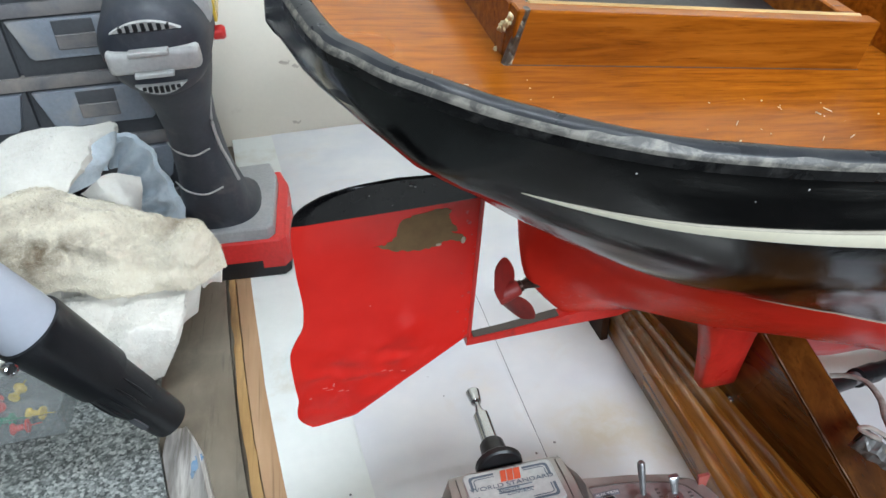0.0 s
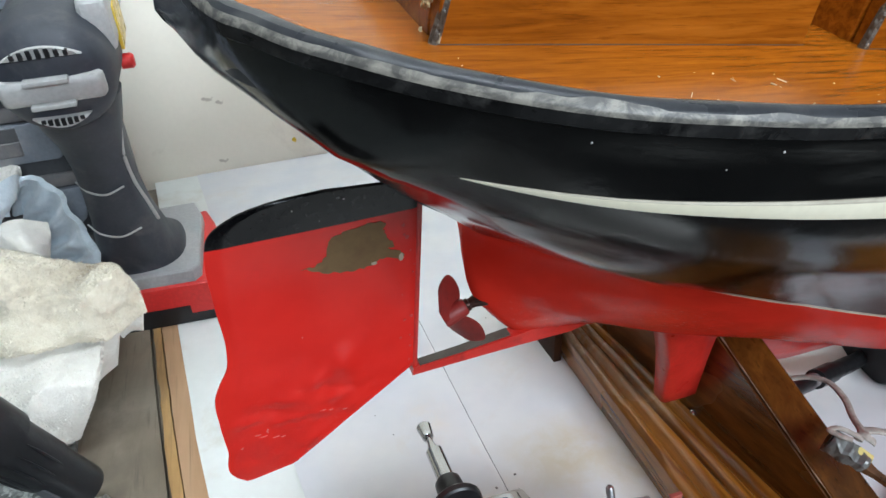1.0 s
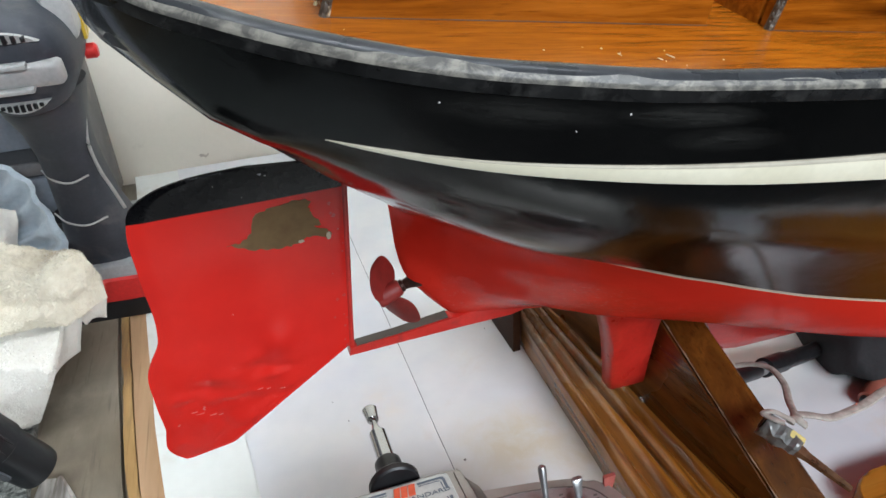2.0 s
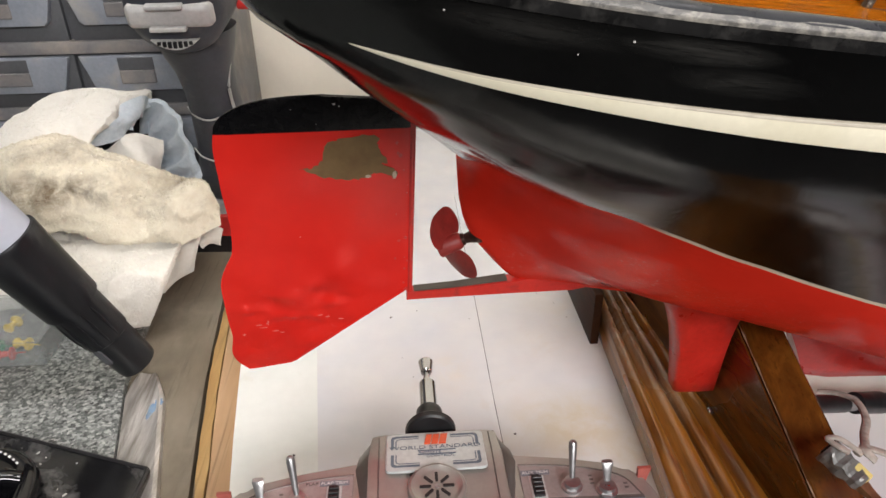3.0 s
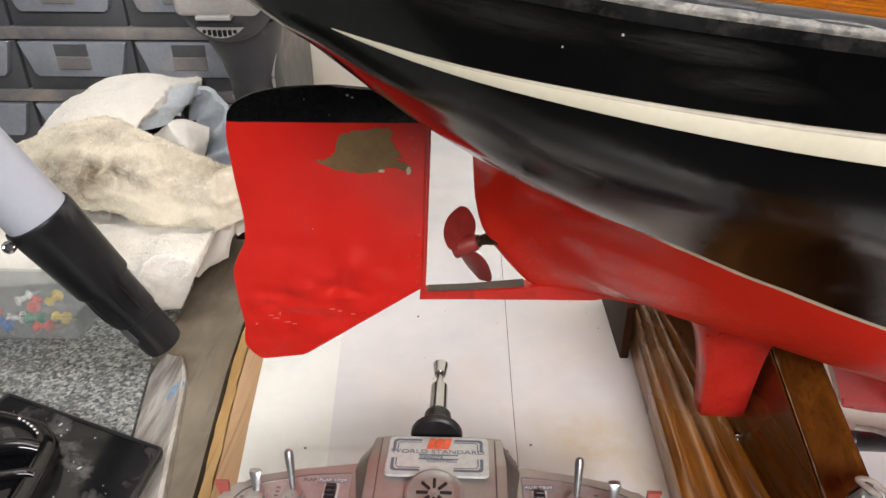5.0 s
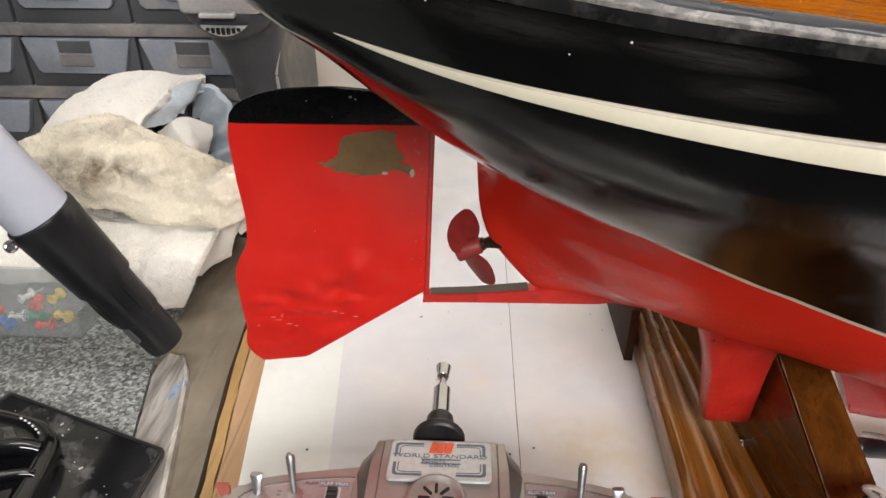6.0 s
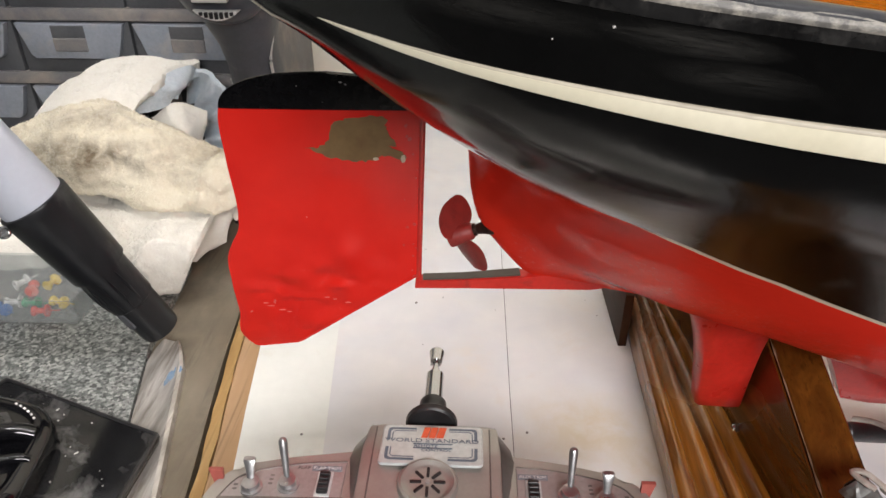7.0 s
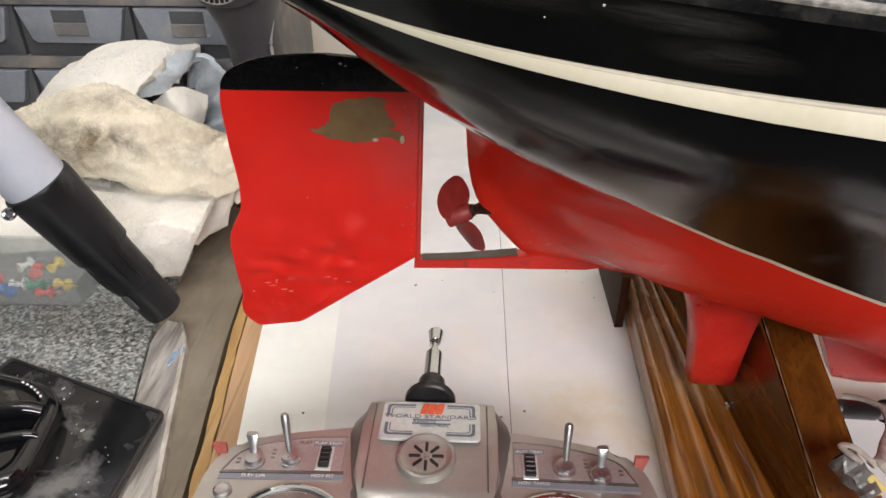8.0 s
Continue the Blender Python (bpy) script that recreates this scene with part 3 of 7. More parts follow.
def slab(outline, z0, z1, bevel=0.0, seg=2, bm=None, top=None):
    """A flat outline (x, y) given thickness, with rounded rims."""
    bm = bm or bmesh.new()
    low = [bm.verts.new((x, y, z0)) for x, y in outline]
    high = [bm.verts.new((x, y, top(x, y) if top else z1)) for x, y in outline]
    n = len(outline)
    fl, fh = bm.faces.new(low[::-1]), bm.faces.new(high)
    for i in range(n):
        bm.faces.new((low[i], low[(i + 1) % n], high[(i + 1) % n], high[i]))
    if bevel:
        bmesh.ops.bevel(bm, geom=[e for e in fh.edges], offset=bevel, segments=seg, profile=0.6, affect="EDGES")
    return bm


def writing(text, size, material, parent, place, name="lettering", thick=0.00005, squeeze=1.0, align="CENTER"):
    cu = bpy.data.curves.new(name, "FONT")
    cu.body, cu.size, cu.extrude, cu.align_x, cu.align_y = text, size, thick, align, "CENTER"
    tmp = bpy.data.objects.new(name, cu)
    scene.collection.objects.link(tmp)
    me = bpy.data.meshes.new_from_object(tmp.evaluated_get(bpy.context.evaluated_depsgraph_get()))
    bpy.data.objects.remove(tmp)
    me.materials.clear()
    me.materials.append(material)
    me.transform(Matrix.Diagonal((squeeze, 1, 1, 1)))
    ob = new(name, me)
    ob.parent, ob.matrix_local = parent, place
    return ob


def curve_of(xs, ys):
    """A smooth function through a few given values."""
    xs, ys = np.array(xs, float), np.array(ys, float)
    d = np.gradient(ys, xs)

    def f(x):
        x = min(max(x, xs[0]), xs[-1])
        i = min(int(np.searchsorted(xs, x, side="right")) - 1, len(xs) - 2)
        h = xs[i + 1] - xs[i]
        t = (x - xs[i]) / h
        return float(ys[i] * (1 + 2 * t) * (1 - t) ** 2 + d[i] * h * t * (1 - t) ** 2 + ys[i + 1] * t * t * (3 - 2 * t) + d[i + 1] * h * t * t * (t - 1))
    return f


def ragged(points, seed, n=7, amount=0.0006):
    rng = random.Random(seed)
    line = smooth_line([(x, y, 0) for x, y in points + points[:1]], n)[:-1]
    return [(p.x + rng.uniform(-amount, amount), p.y + rng.uniform(-amount, amount)) for p in line]


# ---- the room and the bench ----
def plain(name, x0, x1, y0, y1, z0, z1, material, label, bevel=0.0):
    ob = part(name, box(x0, x1, y0, y1, z0, z1, bevel), material, None, label, smooth=bevel > 0)
    return tagged(ob, label, name.split("_")[0], kind="structure")


plain("wall_north", -1.6, 1.8, 0.797, 0.90, -0.9, 1.55, M_WALL, "beige painted plaster wall behind the bench")
# Three unseen walls and the floor, coloured dark so the gloss hull reflects little.
plain("wall_south", -1.6, 1.8, -2.1, -2.0, -0.9, 1.55, M_UNSEEN_DARK, "unseen dark wall that keeps the hull's reflections dark")
plain("wall_west", -1.7, -1.6, -2.1, 0.90, -0.9, 1.55, M_UNSEEN_DARK, "unseen dark wall that keeps the hull's reflections dark")
plain("wall_east", 1.8, 1.9, -2.1, 0.90, -0.9, 1.55, M_UNSEEN_DARK, "unseen dark wall that keeps the hull's reflections dark")
plain("floor", -1.7, 1.9, -2.1, 0.90, -1.0, -0.9, M_FLOOR, "plain grey concrete workshop floor")
plain("ceiling", -1.7, 1.9, -2.1, 0.90, 1.55, 1.65, M_CEIL, "plain white workshop ceiling")

for ty in (0.05,):
    fitting = thing("ceiling_lamp", "white workshop fluorescent ceiling lamp, switched on", "lamp", (0.10, ty, 1.40), kind="structure")
    part("lamp_body", box(-0.64, 0.64, -0.05, 0.05, 0.05, 0.149, 0.004), M_CEIL, fitting)
    part("lamp_tube", rod((-0.6, 0, 0), (0.6, 0, 0), 0.019, 12), M_TUBE_LIGHT, fitting)

bench = thing("workbench", "wooden workbench top covered with white lining paper", "workbench", (0, 0, 0))
for lx in (-1.12, -0.1, 1.32):
    for ly in (0.09, 0.755):
        part("leg", box(lx - 0.035, lx + 0.035, ly - 0.035, ly + 0.035, -0.9, -0.055, 0.003), M_BOARD, bench)
part("bench_core", box(-1.2, 1.4, 0.05, 0.796, -0.055, -0.006, 0.003), M_BOARD, bench)


def table_edge(y):
    """Where the paper's wooden edging runs."""
    return -0.0445 - 0.135 * (y - 0.243) + 0.05 * max(0.0, y - 0.36)


def strip_outline(off0, off1, y0, y1, n=18, wob=0.0004, seed=1):
    rng = random.Random(seed)
    ys = [y0 + (y1 - y0) * i / n for i in range(n + 1)]
    left = [(table_edge(y) + off0 + rng.uniform(-wob, wob), y) for y in ys]
    right = [(table_edge(y) + off1 + rng.uniform(-wob, wob), y) for y in ys]
    return left + right[::-1]


part("edge_strip", slab(strip_outline(0.0012, 0.0066, 0.05, 0.62, 60, 0.0008), -0.006, 0.001, 0.0006), M_STRIP, bench, "yellowed pine edging strip")
part("tan_board", slab(strip_outline(0.0074, 0.0190, 0.05, 0.62, seed=3), -0.006, 0.0003, 0.0004), M_TAN, bench, "bare tan softwood margin")
part("grey_board", slab(strip_outline(-0.075, -0.0012, 0.05, 0.796, seed=5), -0.006, 0.0012, 0.001), M_BOARD, bench, "greyed weathered board")
part("paper_margin", slab(strip_outline(0.0190, 0.125, 0.05, 0.796, seed=7), -0.006, 0.0005), M_PAPER_OLD, bench, "greenish white paper margin", smooth=False)


def paper_sheet():
    bm = bmesh.new()
    nx, ny = 60, 70
    for side, (x0, x1) in enumerate(((None, 0.1147), (0.1147, 1.39))):
        grid = []
        for j in range(ny + 1):
            y = 0.05 + 0.745 * j / ny
            a = 0.0045 + 0.095 * (0.39 - y) if x0 is None else x0
            gap = 0.00019 if y < 0.6 else 0.0
            wander = 0.0005 * noise.noise((y * 17, 3.3, 0.0))
            gap = gap * (1 + 0.5 * noise.noise((y * 60, 1.0, 0.0)))
            lo, hi = (a, x1 - gap + wander) if side == 0 else (a + gap + wander, x1)
            row = []
            for i in range(nx + 1):
                x = lo + (hi - lo) * i / nx
                z = 0.0016 + 0.0005 * noise.noise((x * 11, y * 7, 3.0)) - (gap * 3 if (i == nx and side == 0) or (i == 0 and side == 1) else 0)
                row.append(bm.verts.new((x, y, z)))
            grid.append(row)
        for j in range(ny):
            for i in range(nx):
                bm.faces.new((grid[j][i], grid[j][i + 1], grid[j + 1][i + 1], grid[j + 1][i]))
    return bm


part("paper_sheet", paper_sheet(), M_PAPER, bench, "slightly creased white lining paper with a seam")
part("seam_gap", slab([(0.1137, 0.05), (0.1156, 0.05), (0.1156, 0.795), (0.1137, 0.795)], -0.006, 0.0006), M_RECESS_SHADE, bench, smooth=False)

def slant(y):
    """How far the stone's rim and its edging lean away from the table's edge."""
    return 0.1 * max(0.0, 0.345 - y)


slab_ob = thing("granite_slab", "speckled grey granite slab lying on the bench", "slab", (0, 0, 0))
part("stone", slab([(table_edge(y) - 0.0475 + slant(y), y) for y in (0.052, 0.15, 0.25, 0.345, 0.44)] + [(-0.46, 0.44), (-0.46, 0.052)], 0.0012, 0.0075, 0.0008), M_GRANITE, slab_ob)
edging = thing("metal_edging", "scuffed aluminium edging strip with a dab of blue paint", "edging", (0, 0, 0))


def edging_mesh():
    rings = []
    for k in range(30):
        y = 0.052 + 0.298 * k / 29
        c, taper = table_edge(y) + slant(y), 1.0 if k < 28 else (0.8 if k == 28 else 0.5)
        prof = [(-0.0462, 0.0012), (-0.0462, 0.0068), (-0.043, 0.0078), (-0.038, 0.0070), (-0.031, 0.0060), (-0.0265, 0.0072), (-0.0245, 0.0060), (-0.024, 0.0012)]
        rings.append([(c - 0.035 + (px + 0.035) * taper, y, pz) for px, pz in prof])
    return loft(rings)


part("profile", edging_mesh(), M_ALU, edging)
for k, (dx, dy, ds) in enumerate(((-0.0815, 0.3190, 1.9), (-0.0790, 0.3230, 1.2), (-0.0830, 0.3130, 1.0))):
    part("paint_dab", slab(ragged([(dx - 0.0011 * ds, dy), (dx, dy - 0.0035 * ds), (dx + 0.0012 * ds, dy), (dx, dy + 0.0030 * ds)], 8 + k, 6, 0.0006 * ds), 0.0060, 0.0068), M_DAB, edging, "smear of thin blue paint", smooth=False)

# ---- the model boat ----
F = Vector((1, 0.075, -0.10)).normalized()
U = Vector((0.06, -0.165, 0.98))
U = (U - F * U.dot(F)).normalized()
B = U.cross(F)
BOAT = Matrix.Translation((0.066, 0.267, 0.108)) @ Matrix((F, B, U)).transposed().to_4x4()
boat = thing("model_boat", "wooden model boat with black topsides, red bottom and varnished deck", "model boat", m=BOAT)

A_KEYS = [-0.0795, -0.0745, -0.0645, -0.05, -0.03, -0.01, 0.014, 0.03, 0.05, 0.08, 0.13, 0.22, 0.38, 0.55, 0.66, 0.74]
HALF = curve_of(A_KEYS, [0.003, 0.0390, 0.0588, 0.0720, 0.0852, 0.0948, 0.1018, 0.1052, 0.1080, 0.1120, 0.117, 0.1225, 0.125, 0.105, 0.066, 0.004])
SHEER = curve_of([-0.0795, -0.04, 0.02, 0.10, 0.25, 0.5, 0.74], [0.1705, 0.1670, 0.1655, 0.1660, 0.1675, 0.176, 0.204])
PROFILE = curve_of([-0.0795, -0.064, -0.05, -0.03, -0.01, 0.008, 0.0135], [0.155, 0.1385, 0.1265, 0.107, 0.0905, 0.079, 0.0745])
STEM = curve_of([0.0135, 0.0165, 0.022, 0.03, 0.038, 0.046, 0.06, 0.08, 0.13, 0.25, 0.5, 0.66, 0.74], [0.0745, 0.057, 0.040, 0.029, 0.020, 0.0125, 0.009, 0.006, -0.001, -0.010, -0.008, 0.03, 0.15])
# half breadths at five depths, and those depths above the skeg
K_AT = [-0.0795, -0.06, -0.03, 0.0, 0.03, 0.06, 0.09, 0.13, 0.3, 0.55, 0.74]
K1 = curve_of(K_AT, [0.0028, 0.0570, 0.0775, 0.0928, 0.1013, 0.1070, 0.1105, 0.1150, 0.122, 0.095, 0.0035])
K2 = curve_of(K_AT, [0.0022, 0.0455, 0.0695, 0.0848, 0.0925, 0.0980, 0.1000, 0.1040, 0.118, 0.084, 0.0026])
K3 = curve_of(K_AT, [0.0015, 0.0310, 0.0565, 0.0775, 0.0795, 0.0840, 0.0805, 0.0835, 0.110, 0.070, 0.0018])
K4 = curve_of(K_AT, [0.0010, 0.0150, 0.0248, 0.0355, 0.0525, 0.0620, 0.0590, 0.0640, 0.090, 0.047, 0.0010])
K5 = curve_of(K_AT, [0.0005, 0.0065, 0.0101, 0.0125, 0.0310, 0.0385, 0.0405, 0.0420, 0.054, 0.023, 0.0005])
D2 = curve_of(K_AT, [0.160, 0.1480, 0.1365, 0.130, 0.1215, 0.118, 0.112, 0.105, 0.085, 0.10, 0.15])
D3 = curve_of(K_AT, [0.157, 0.1430, 0.1285, 0.1198, 0.1060, 0.100, 0.087, 0.070, 0.045, 0.07, 0.13])
D4 = curve_of(K_AT, [0.155, 0.1385, 0.1150, 0.100, 0.0940, 0.080, 0.060, 0.045, 0.018, 0.05, 0.12])
D5 = curve_of(K_AT, [0.154, 0.1362, 0.1105, 0.089, 0.074, 0.051, 0.035, 0.024, 0.0, 0.03, 0.11])


OFF1 = curve_of([-0.0795, -0.072, -0.065, -0.05, -0.03, 0.74], [0.002, 0.0075, 0.013, 0.0200, 0.0235, 0.0235])


def keel_depth(a):
    return PROFILE(a) if a < 0.0135 else STEM(a)


def section(a, n=5):
    """Half section of the hull at a metres ahead of the rudder post, from the rail down to the keel: (half breadth, height)."""
    w, top, low = HALF(a), SHEER(a), keel_depth(a)
    thick = min(0.0035, w * 0.3)
    keys = [(w, top), (max(K1(a), w * 0.91), top - OFF1(a)), (max(K2(a), w * 0.72), D2(a)), (max(K3(a), w * 0.48), D3(a)), (max(K4(a), w * 0.22), D4(a)), (max(K5(a), thick), D5(a)), (max(K5(a) * 0.42, thick), low + (D5(a) - low) * 0.5), (thick, low + min(0.004, (D5(a) - low) * 0.2)), (0.0, low)]
    c, out = top + 1, []
    for b, z in keys:
        z = min(z, c - 0.0006)
        z = max(z, low)
        out.append((b, z, 0))
        c = z
    line = smooth_line(out, n)
    for turn in range(9):
        line = [p if i == 0 or i > len(line) - 12 else line[i - 1] * 0.25 + p * 0.5 + line[i + 1] * 0.25 for i, p in enumerate(line)]
    return line


STATIONS = [-0.0795 + 0.0095 * i for i in range(9)] + [0.006, 0.0115, 0.0135, 0.015, 0.017, 0.0195, 0.022, 0.026, 0.03, 0.034, 0.038, 0.042, 0.046, 0.052, 0.06, 0.07, 0.08, 0.095, 0.11, 0.13, 0.15, 0.175, 0.2, 0.24, 0.28, 0.33, 0.38, 0.44, 0.5, 0.55, 0.6, 0.64, 0.68, 0.71, 0.74]
STATIONS = sorted(STATIONS[:1] + [-0.078, -0.0765, -0.073] + STATIONS[1:])


def hull_mesh():
    bm = bmesh.new()
    rows = []
    for a in STATIONS:
        s = section(a)
        port = [bm.verts.new((a, p[0], p[1])) for p in s]
        star = [bm.verts.new((a, -p[0], p[1])) for p in s[:-1]]
        rows.append(port + star[::-1])
    for r, q in zip(rows, rows[1:]):
        for i in range(len(r) - 1):
            bm.faces.new((r[i], r[i + 1], q[i + 1], q[i]))
    bm.faces.new(rows[0])
    bm.faces.new(rows[-1][::-1])
    bmesh.ops.remove_doubles(bm, verts=bm.verts, dist=1e-5)
    return bm


part("hull", hull_mesh(), M_HULL, boat, "gloss black topsides over red bottom paint", angle=60)


def around(inset, lift, n=90):
    """The rail line from bow round the stern to bow, set in by inset metres."""
    sts = [-0.0795 + 0.8195 * (i / n) ** 2.2 for i in range(n + 1)]
    star = []
    for a in sts:
        h = 1e-3
        w = HALF(a)
        d = Vector((h * 2, HALF(a + h) - HALF(a - h))).normalized()
        star.append((a + d.y * inset, -(w - d.x * inset) if w > inset else 0.0, SHEER(a) + lift))
    return [p for p in star[::-1]] + [(p[0], -p[1], p[2]) for p in star[1:]]


def rail_mesh():
    prof = [(0.0012, 0.0008), (-0.00026, 0.0009), (-0.0002, 0.0015), (0.0004, 0.0026), (0.0014, 0.0034), (0.0028, 0.0037), (0.0042, 0.0034), (0.0053, 0.0026), (0.0058, 0.0012), (0.0058, -0.012), (0.0035, -0.012)]
    runs = [around(i, l) for i, l in prof]
    rings = [[Vector(run[k]) + Vector((0, 0, 0.0003 * noise.noise((run[k][0] * 70, run[k][1] * 70, j)))) for j, run in enumerate(runs)] for k in range(len(runs[0]))]
    return loft(rings)


part("rail_cap", rail_mesh(), M_RAIL, boat, "rounded black rail with worn pale edges")


def rail_face():
    runs = [around(i, l) for i, l in ((0.0010, -0.0024), (0.0000, -0.0018), (-0.0003, 0.0002), (-0.00028, 0.00095))]
    return loft([[run[k] for run in runs] for k in range(len(runs[0]))], close_ring=False)


part("rail_face", rail_face(), M_RAIL_FACE, boat, "scuffed black outer face of the rail")


def worn_edge_glint():
    runs = [around(i, l, 260) for i, l in ((-0.00038, 0.0009), (-0.0003, 0.0016), (-0.0001, 0.0020), (0.0003, 0.00265), (0.0013, 0.0036))]
    rows = []
    for ps in zip(*runs):
        a, b = ps[0][0], ps[0][1]
        w = max(0.0, min(1.0, 0.10 + 1.3 * noise.noise((a * 46, b * 46, 3.0)) + 0.5 * noise.noise((a * 190, b * 190, 8.0))))
        rows.append(list(ps[:3]) + [tuple(Vector(ps[3]).lerp(Vector(ps[4]), w))])
    return loft(rows, close_ring=False)


part("worn_edge_glint", worn_edge_glint(), M_WORN_GLINT, boat, "pale rubbed wear and painted highlight along the rail's edge")


def deck_half(a):
    return max(min(HALF(a) - 0.004, K1(a) - 0.0015), 0.001)


def deck_height(a, b):
    return 0.1560 - 0.030 * min(a, 0.25) + 0.0006 * (1 - (b / deck_half(a)) ** 2)


def deck_mesh():
    bm = bmesh.new()
    rows = []
    for a in [-0.073 + 0.787 * (i / 60) ** 1.3 for i in range(61)]:
        w = deck_half(a)
        rows.append([bm.verts.new((a, w * t, deck_height(a, w * t))) for t in [-1 + i / 8 for i in range(17)]])
    for r, q in zip(rows, rows[1:]):
        for i in range(16):
            bm.faces.new((r[i], r[i + 1], q[i + 1], q[i]))
    return bm


part("deck", deck_mesh(), M_DECK, boat, "varnished reddish brown wooden deck")


def stripe_mesh(side, ledge=False):
    rings = []
    for i in range(60):
        a = -0.0305 + 0.73 * (i / 59) ** 1.6
        grow = min(1.0, (a + 0.0305) / 0.14) ** 0.7
        c = SHEER(a) - 0.0192 + 0.0005 * max(0.0, 1 - ((a - 0.012) / 0.045) ** 2)
        hh, proud = 0.0001 + 0.0037 * grow, 0.0001 + 0.0012 * grow

        def skin(z):
            s = section(a)
            for p, q in zip(s, s[1:]):
                if q[1] <= z <= p[1]:
                    return q[0] + (p[0] - q[0]) * (z - q[1]) / max(p[1] - q[1], 1e-6)
            return s[0][0]
        if ledge:
            prof = ((c + hh * 0.70, -0.001), (c + hh * 0.70, proud * 0.93), (c + hh * 0.86, proud * 0.78), (c + hh * 0.97, proud * 0.45), (c + hh, proud * 0.2), (c + hh, -0.001))
        else:
            prof = ((c - hh, -0.001), (c - hh, proud * 0.85), (c - hh * 0.6, proud * 1.05), (c + hh * 0.3, proud * 1.05), (c + hh * 0.695, proud * 0.94), (c + hh * 0.695, -0.001))
        rings.append([(a, side * (skin(z) + o), z) for z, o in prof])
    return loft(rings)


for sd in (-1, 1):
    strake = part("rubbing_strake", stripe_mesh(sd), M_STRIPE, boat, "raised cream painted strake")
    part("upper_edge", stripe_mesh(sd, True), M_LEDGE, strake, "dull beige upper edge, darker than the cream below")

for fa, fc, fr in ((-0.0127, 0.1609, 0.00026), (0.0229, 0.1609, 0.00032), (0.0134, 0.1566, 0.00022)):
    fs = section(fa)
    fb = next(q[0] + (p[0] - q[0]) * (fc - q[1]) / max(p[1] - q[1], 1e-6) for p, q in zip(fs, fs[1:]) if q[1] <= fc <= p[1])
    part("paint_fleck", turned((fa, -fb + 0.0004, fc), (fa, -fb - 0.001, fc), [(0, fr), (0.0005, fr * 0.9), (0.0006, fr * 0.3)], 7), M_GREY_LIGHT, boat, "tiny white paint fleck")

# rudder, post, skeg and propeller
LEFT = curve_of([-0.0445, -0.0405, -0.022, -0.0055, 0.0115, 0.0165, 0.0245, 0.0317, 0.0579, 0.0786, 0.0835, 0.0885, 0.0925, 0.0950, 0.0962], [-0.0705, -0.0745, -0.0765, -0.0782, -0.0782, -0.0765, -0.0732, -0.0726, -0.0749, -0.0756, -0.0745, -0.0695, -0.061, -0.0500, -0.040])


# knocks in the sheet: along, up, two radii, depth
DENTS = [(-0.030, 0.0165, 0.0055, 0.0075, 0.0015), (-0.0135, 0.016, 0.007, 0.008, -0.0006), (-0.041, 0.009, 0.0045, 0.005, 0.0010), (-0.036, 0.003, 0.005, 0.0045, -0.0010), (-0.050, 0.001, 0.006, 0.0045, 0.0012), (-0.059, -0.004, 0.0055, 0.004, -0.0010), (-0.0715, -0.007, 0.005, 0.0045, 0.0010), (-0.0325, -0.002, 0.004, 0.0022, 0.0008), (-0.027, 0.0005, 0.0035, 0.002, -0.0007), (-0.066, -0.0105, 0.007, 0.0018, -0.0007), (-0.052, -0.0105, 0.010, 0.0022, 0.0007), (-0.040, -0.016, 0.010, 0.006, -0.0008), (-0.064, -0.024, 0.009, 0.007, 0.0007), (-0.056, 0.022, 0.012, 0.007, -0.0006)]


def blade_edge(c):
    """The blade's upright edge beside the stock."""
    return 0.0018 - 0.064 * (c - 0.004)


def blade_dent(a, c):
    low = max(0.0, min(1.0, (0.018 - c) / 0.03))
    dent = 0.0010 * low * noise.noise((a * 75, c * 75, 2.3)) + 0.0006 * low * noise.noise((a * 170, c * 170, 9.1)) + 0.0005 * noise.noise((a * 22, c * 22, 4.0))
    return dent - 1.1 * sum(d * math.exp(-((a - da) / ra) ** 2 - ((c - dc) / rc) ** 2) for da, dc, ra, rc, d in DENTS)


def rudder_mesh():
    bm = bmesh.new()
    cs = [-0.0445 + 0.0005 * i for i in range(4)] + [-0.042 + 0.0012 * i for i in range(109)] + [0.0892, 0.091, 0.0925, 0.094, 0.0952, 0.0962]
    n = 60
    faces = []
    for sgn in (-1, 1):
        rows = []
        for c in cs:
            lo = LEFT(c)
            hi = -0.068 + (c + 0.0445) / 0.0040 * 0.018 if c < -0.0405 else min(blade_edge(c), -0.050 + (c + 0.0405) / 0.0455 * 0.0500)
            row = []
            for i in range(n + 1):
                a = lo + (hi - lo) * i / n
                dent = blade_dent(a, c)
                dent *= min(1.0, 0.1 + i * 0.09, 0.1 + (n - i) * 0.09) * min(1.0, 0.15 + (c + 0.0445) / 0.016)
                edge = min(1.0, i * 0.25, (n - i) * 0.25 + 0.3) if c > -0.04 else 0.5
                row.append(bm.verts.new((a, dent + sgn * 0.0009 * (0.45 + 0.55 * edge), c)))
            rows.append(row)
        for r, q in zip(rows, rows[1:]):
            for i in range(n):
                bm.faces.new((r[i], r[i + 1], q[i + 1], q[i]))
        faces.append(rows)
    p, q = faces
    rim = [[r[0] for r in s] + s[-1][1:] + [r[-1] for r in s[-2::-1]] + s[0][-2:0:-1] for s in (p, q)]
    m = len(rim[0])
    for i in range(m):
        bm.faces.new((rim[0][i], rim[0][(i + 1) % m], rim[1][(i + 1) % m], rim[1][i]))
    return bm


rudder = part("rudder", rudder_mesh(), M_RUDDER, boat, "large dented red rudder blade with a black upper band", angle=50)


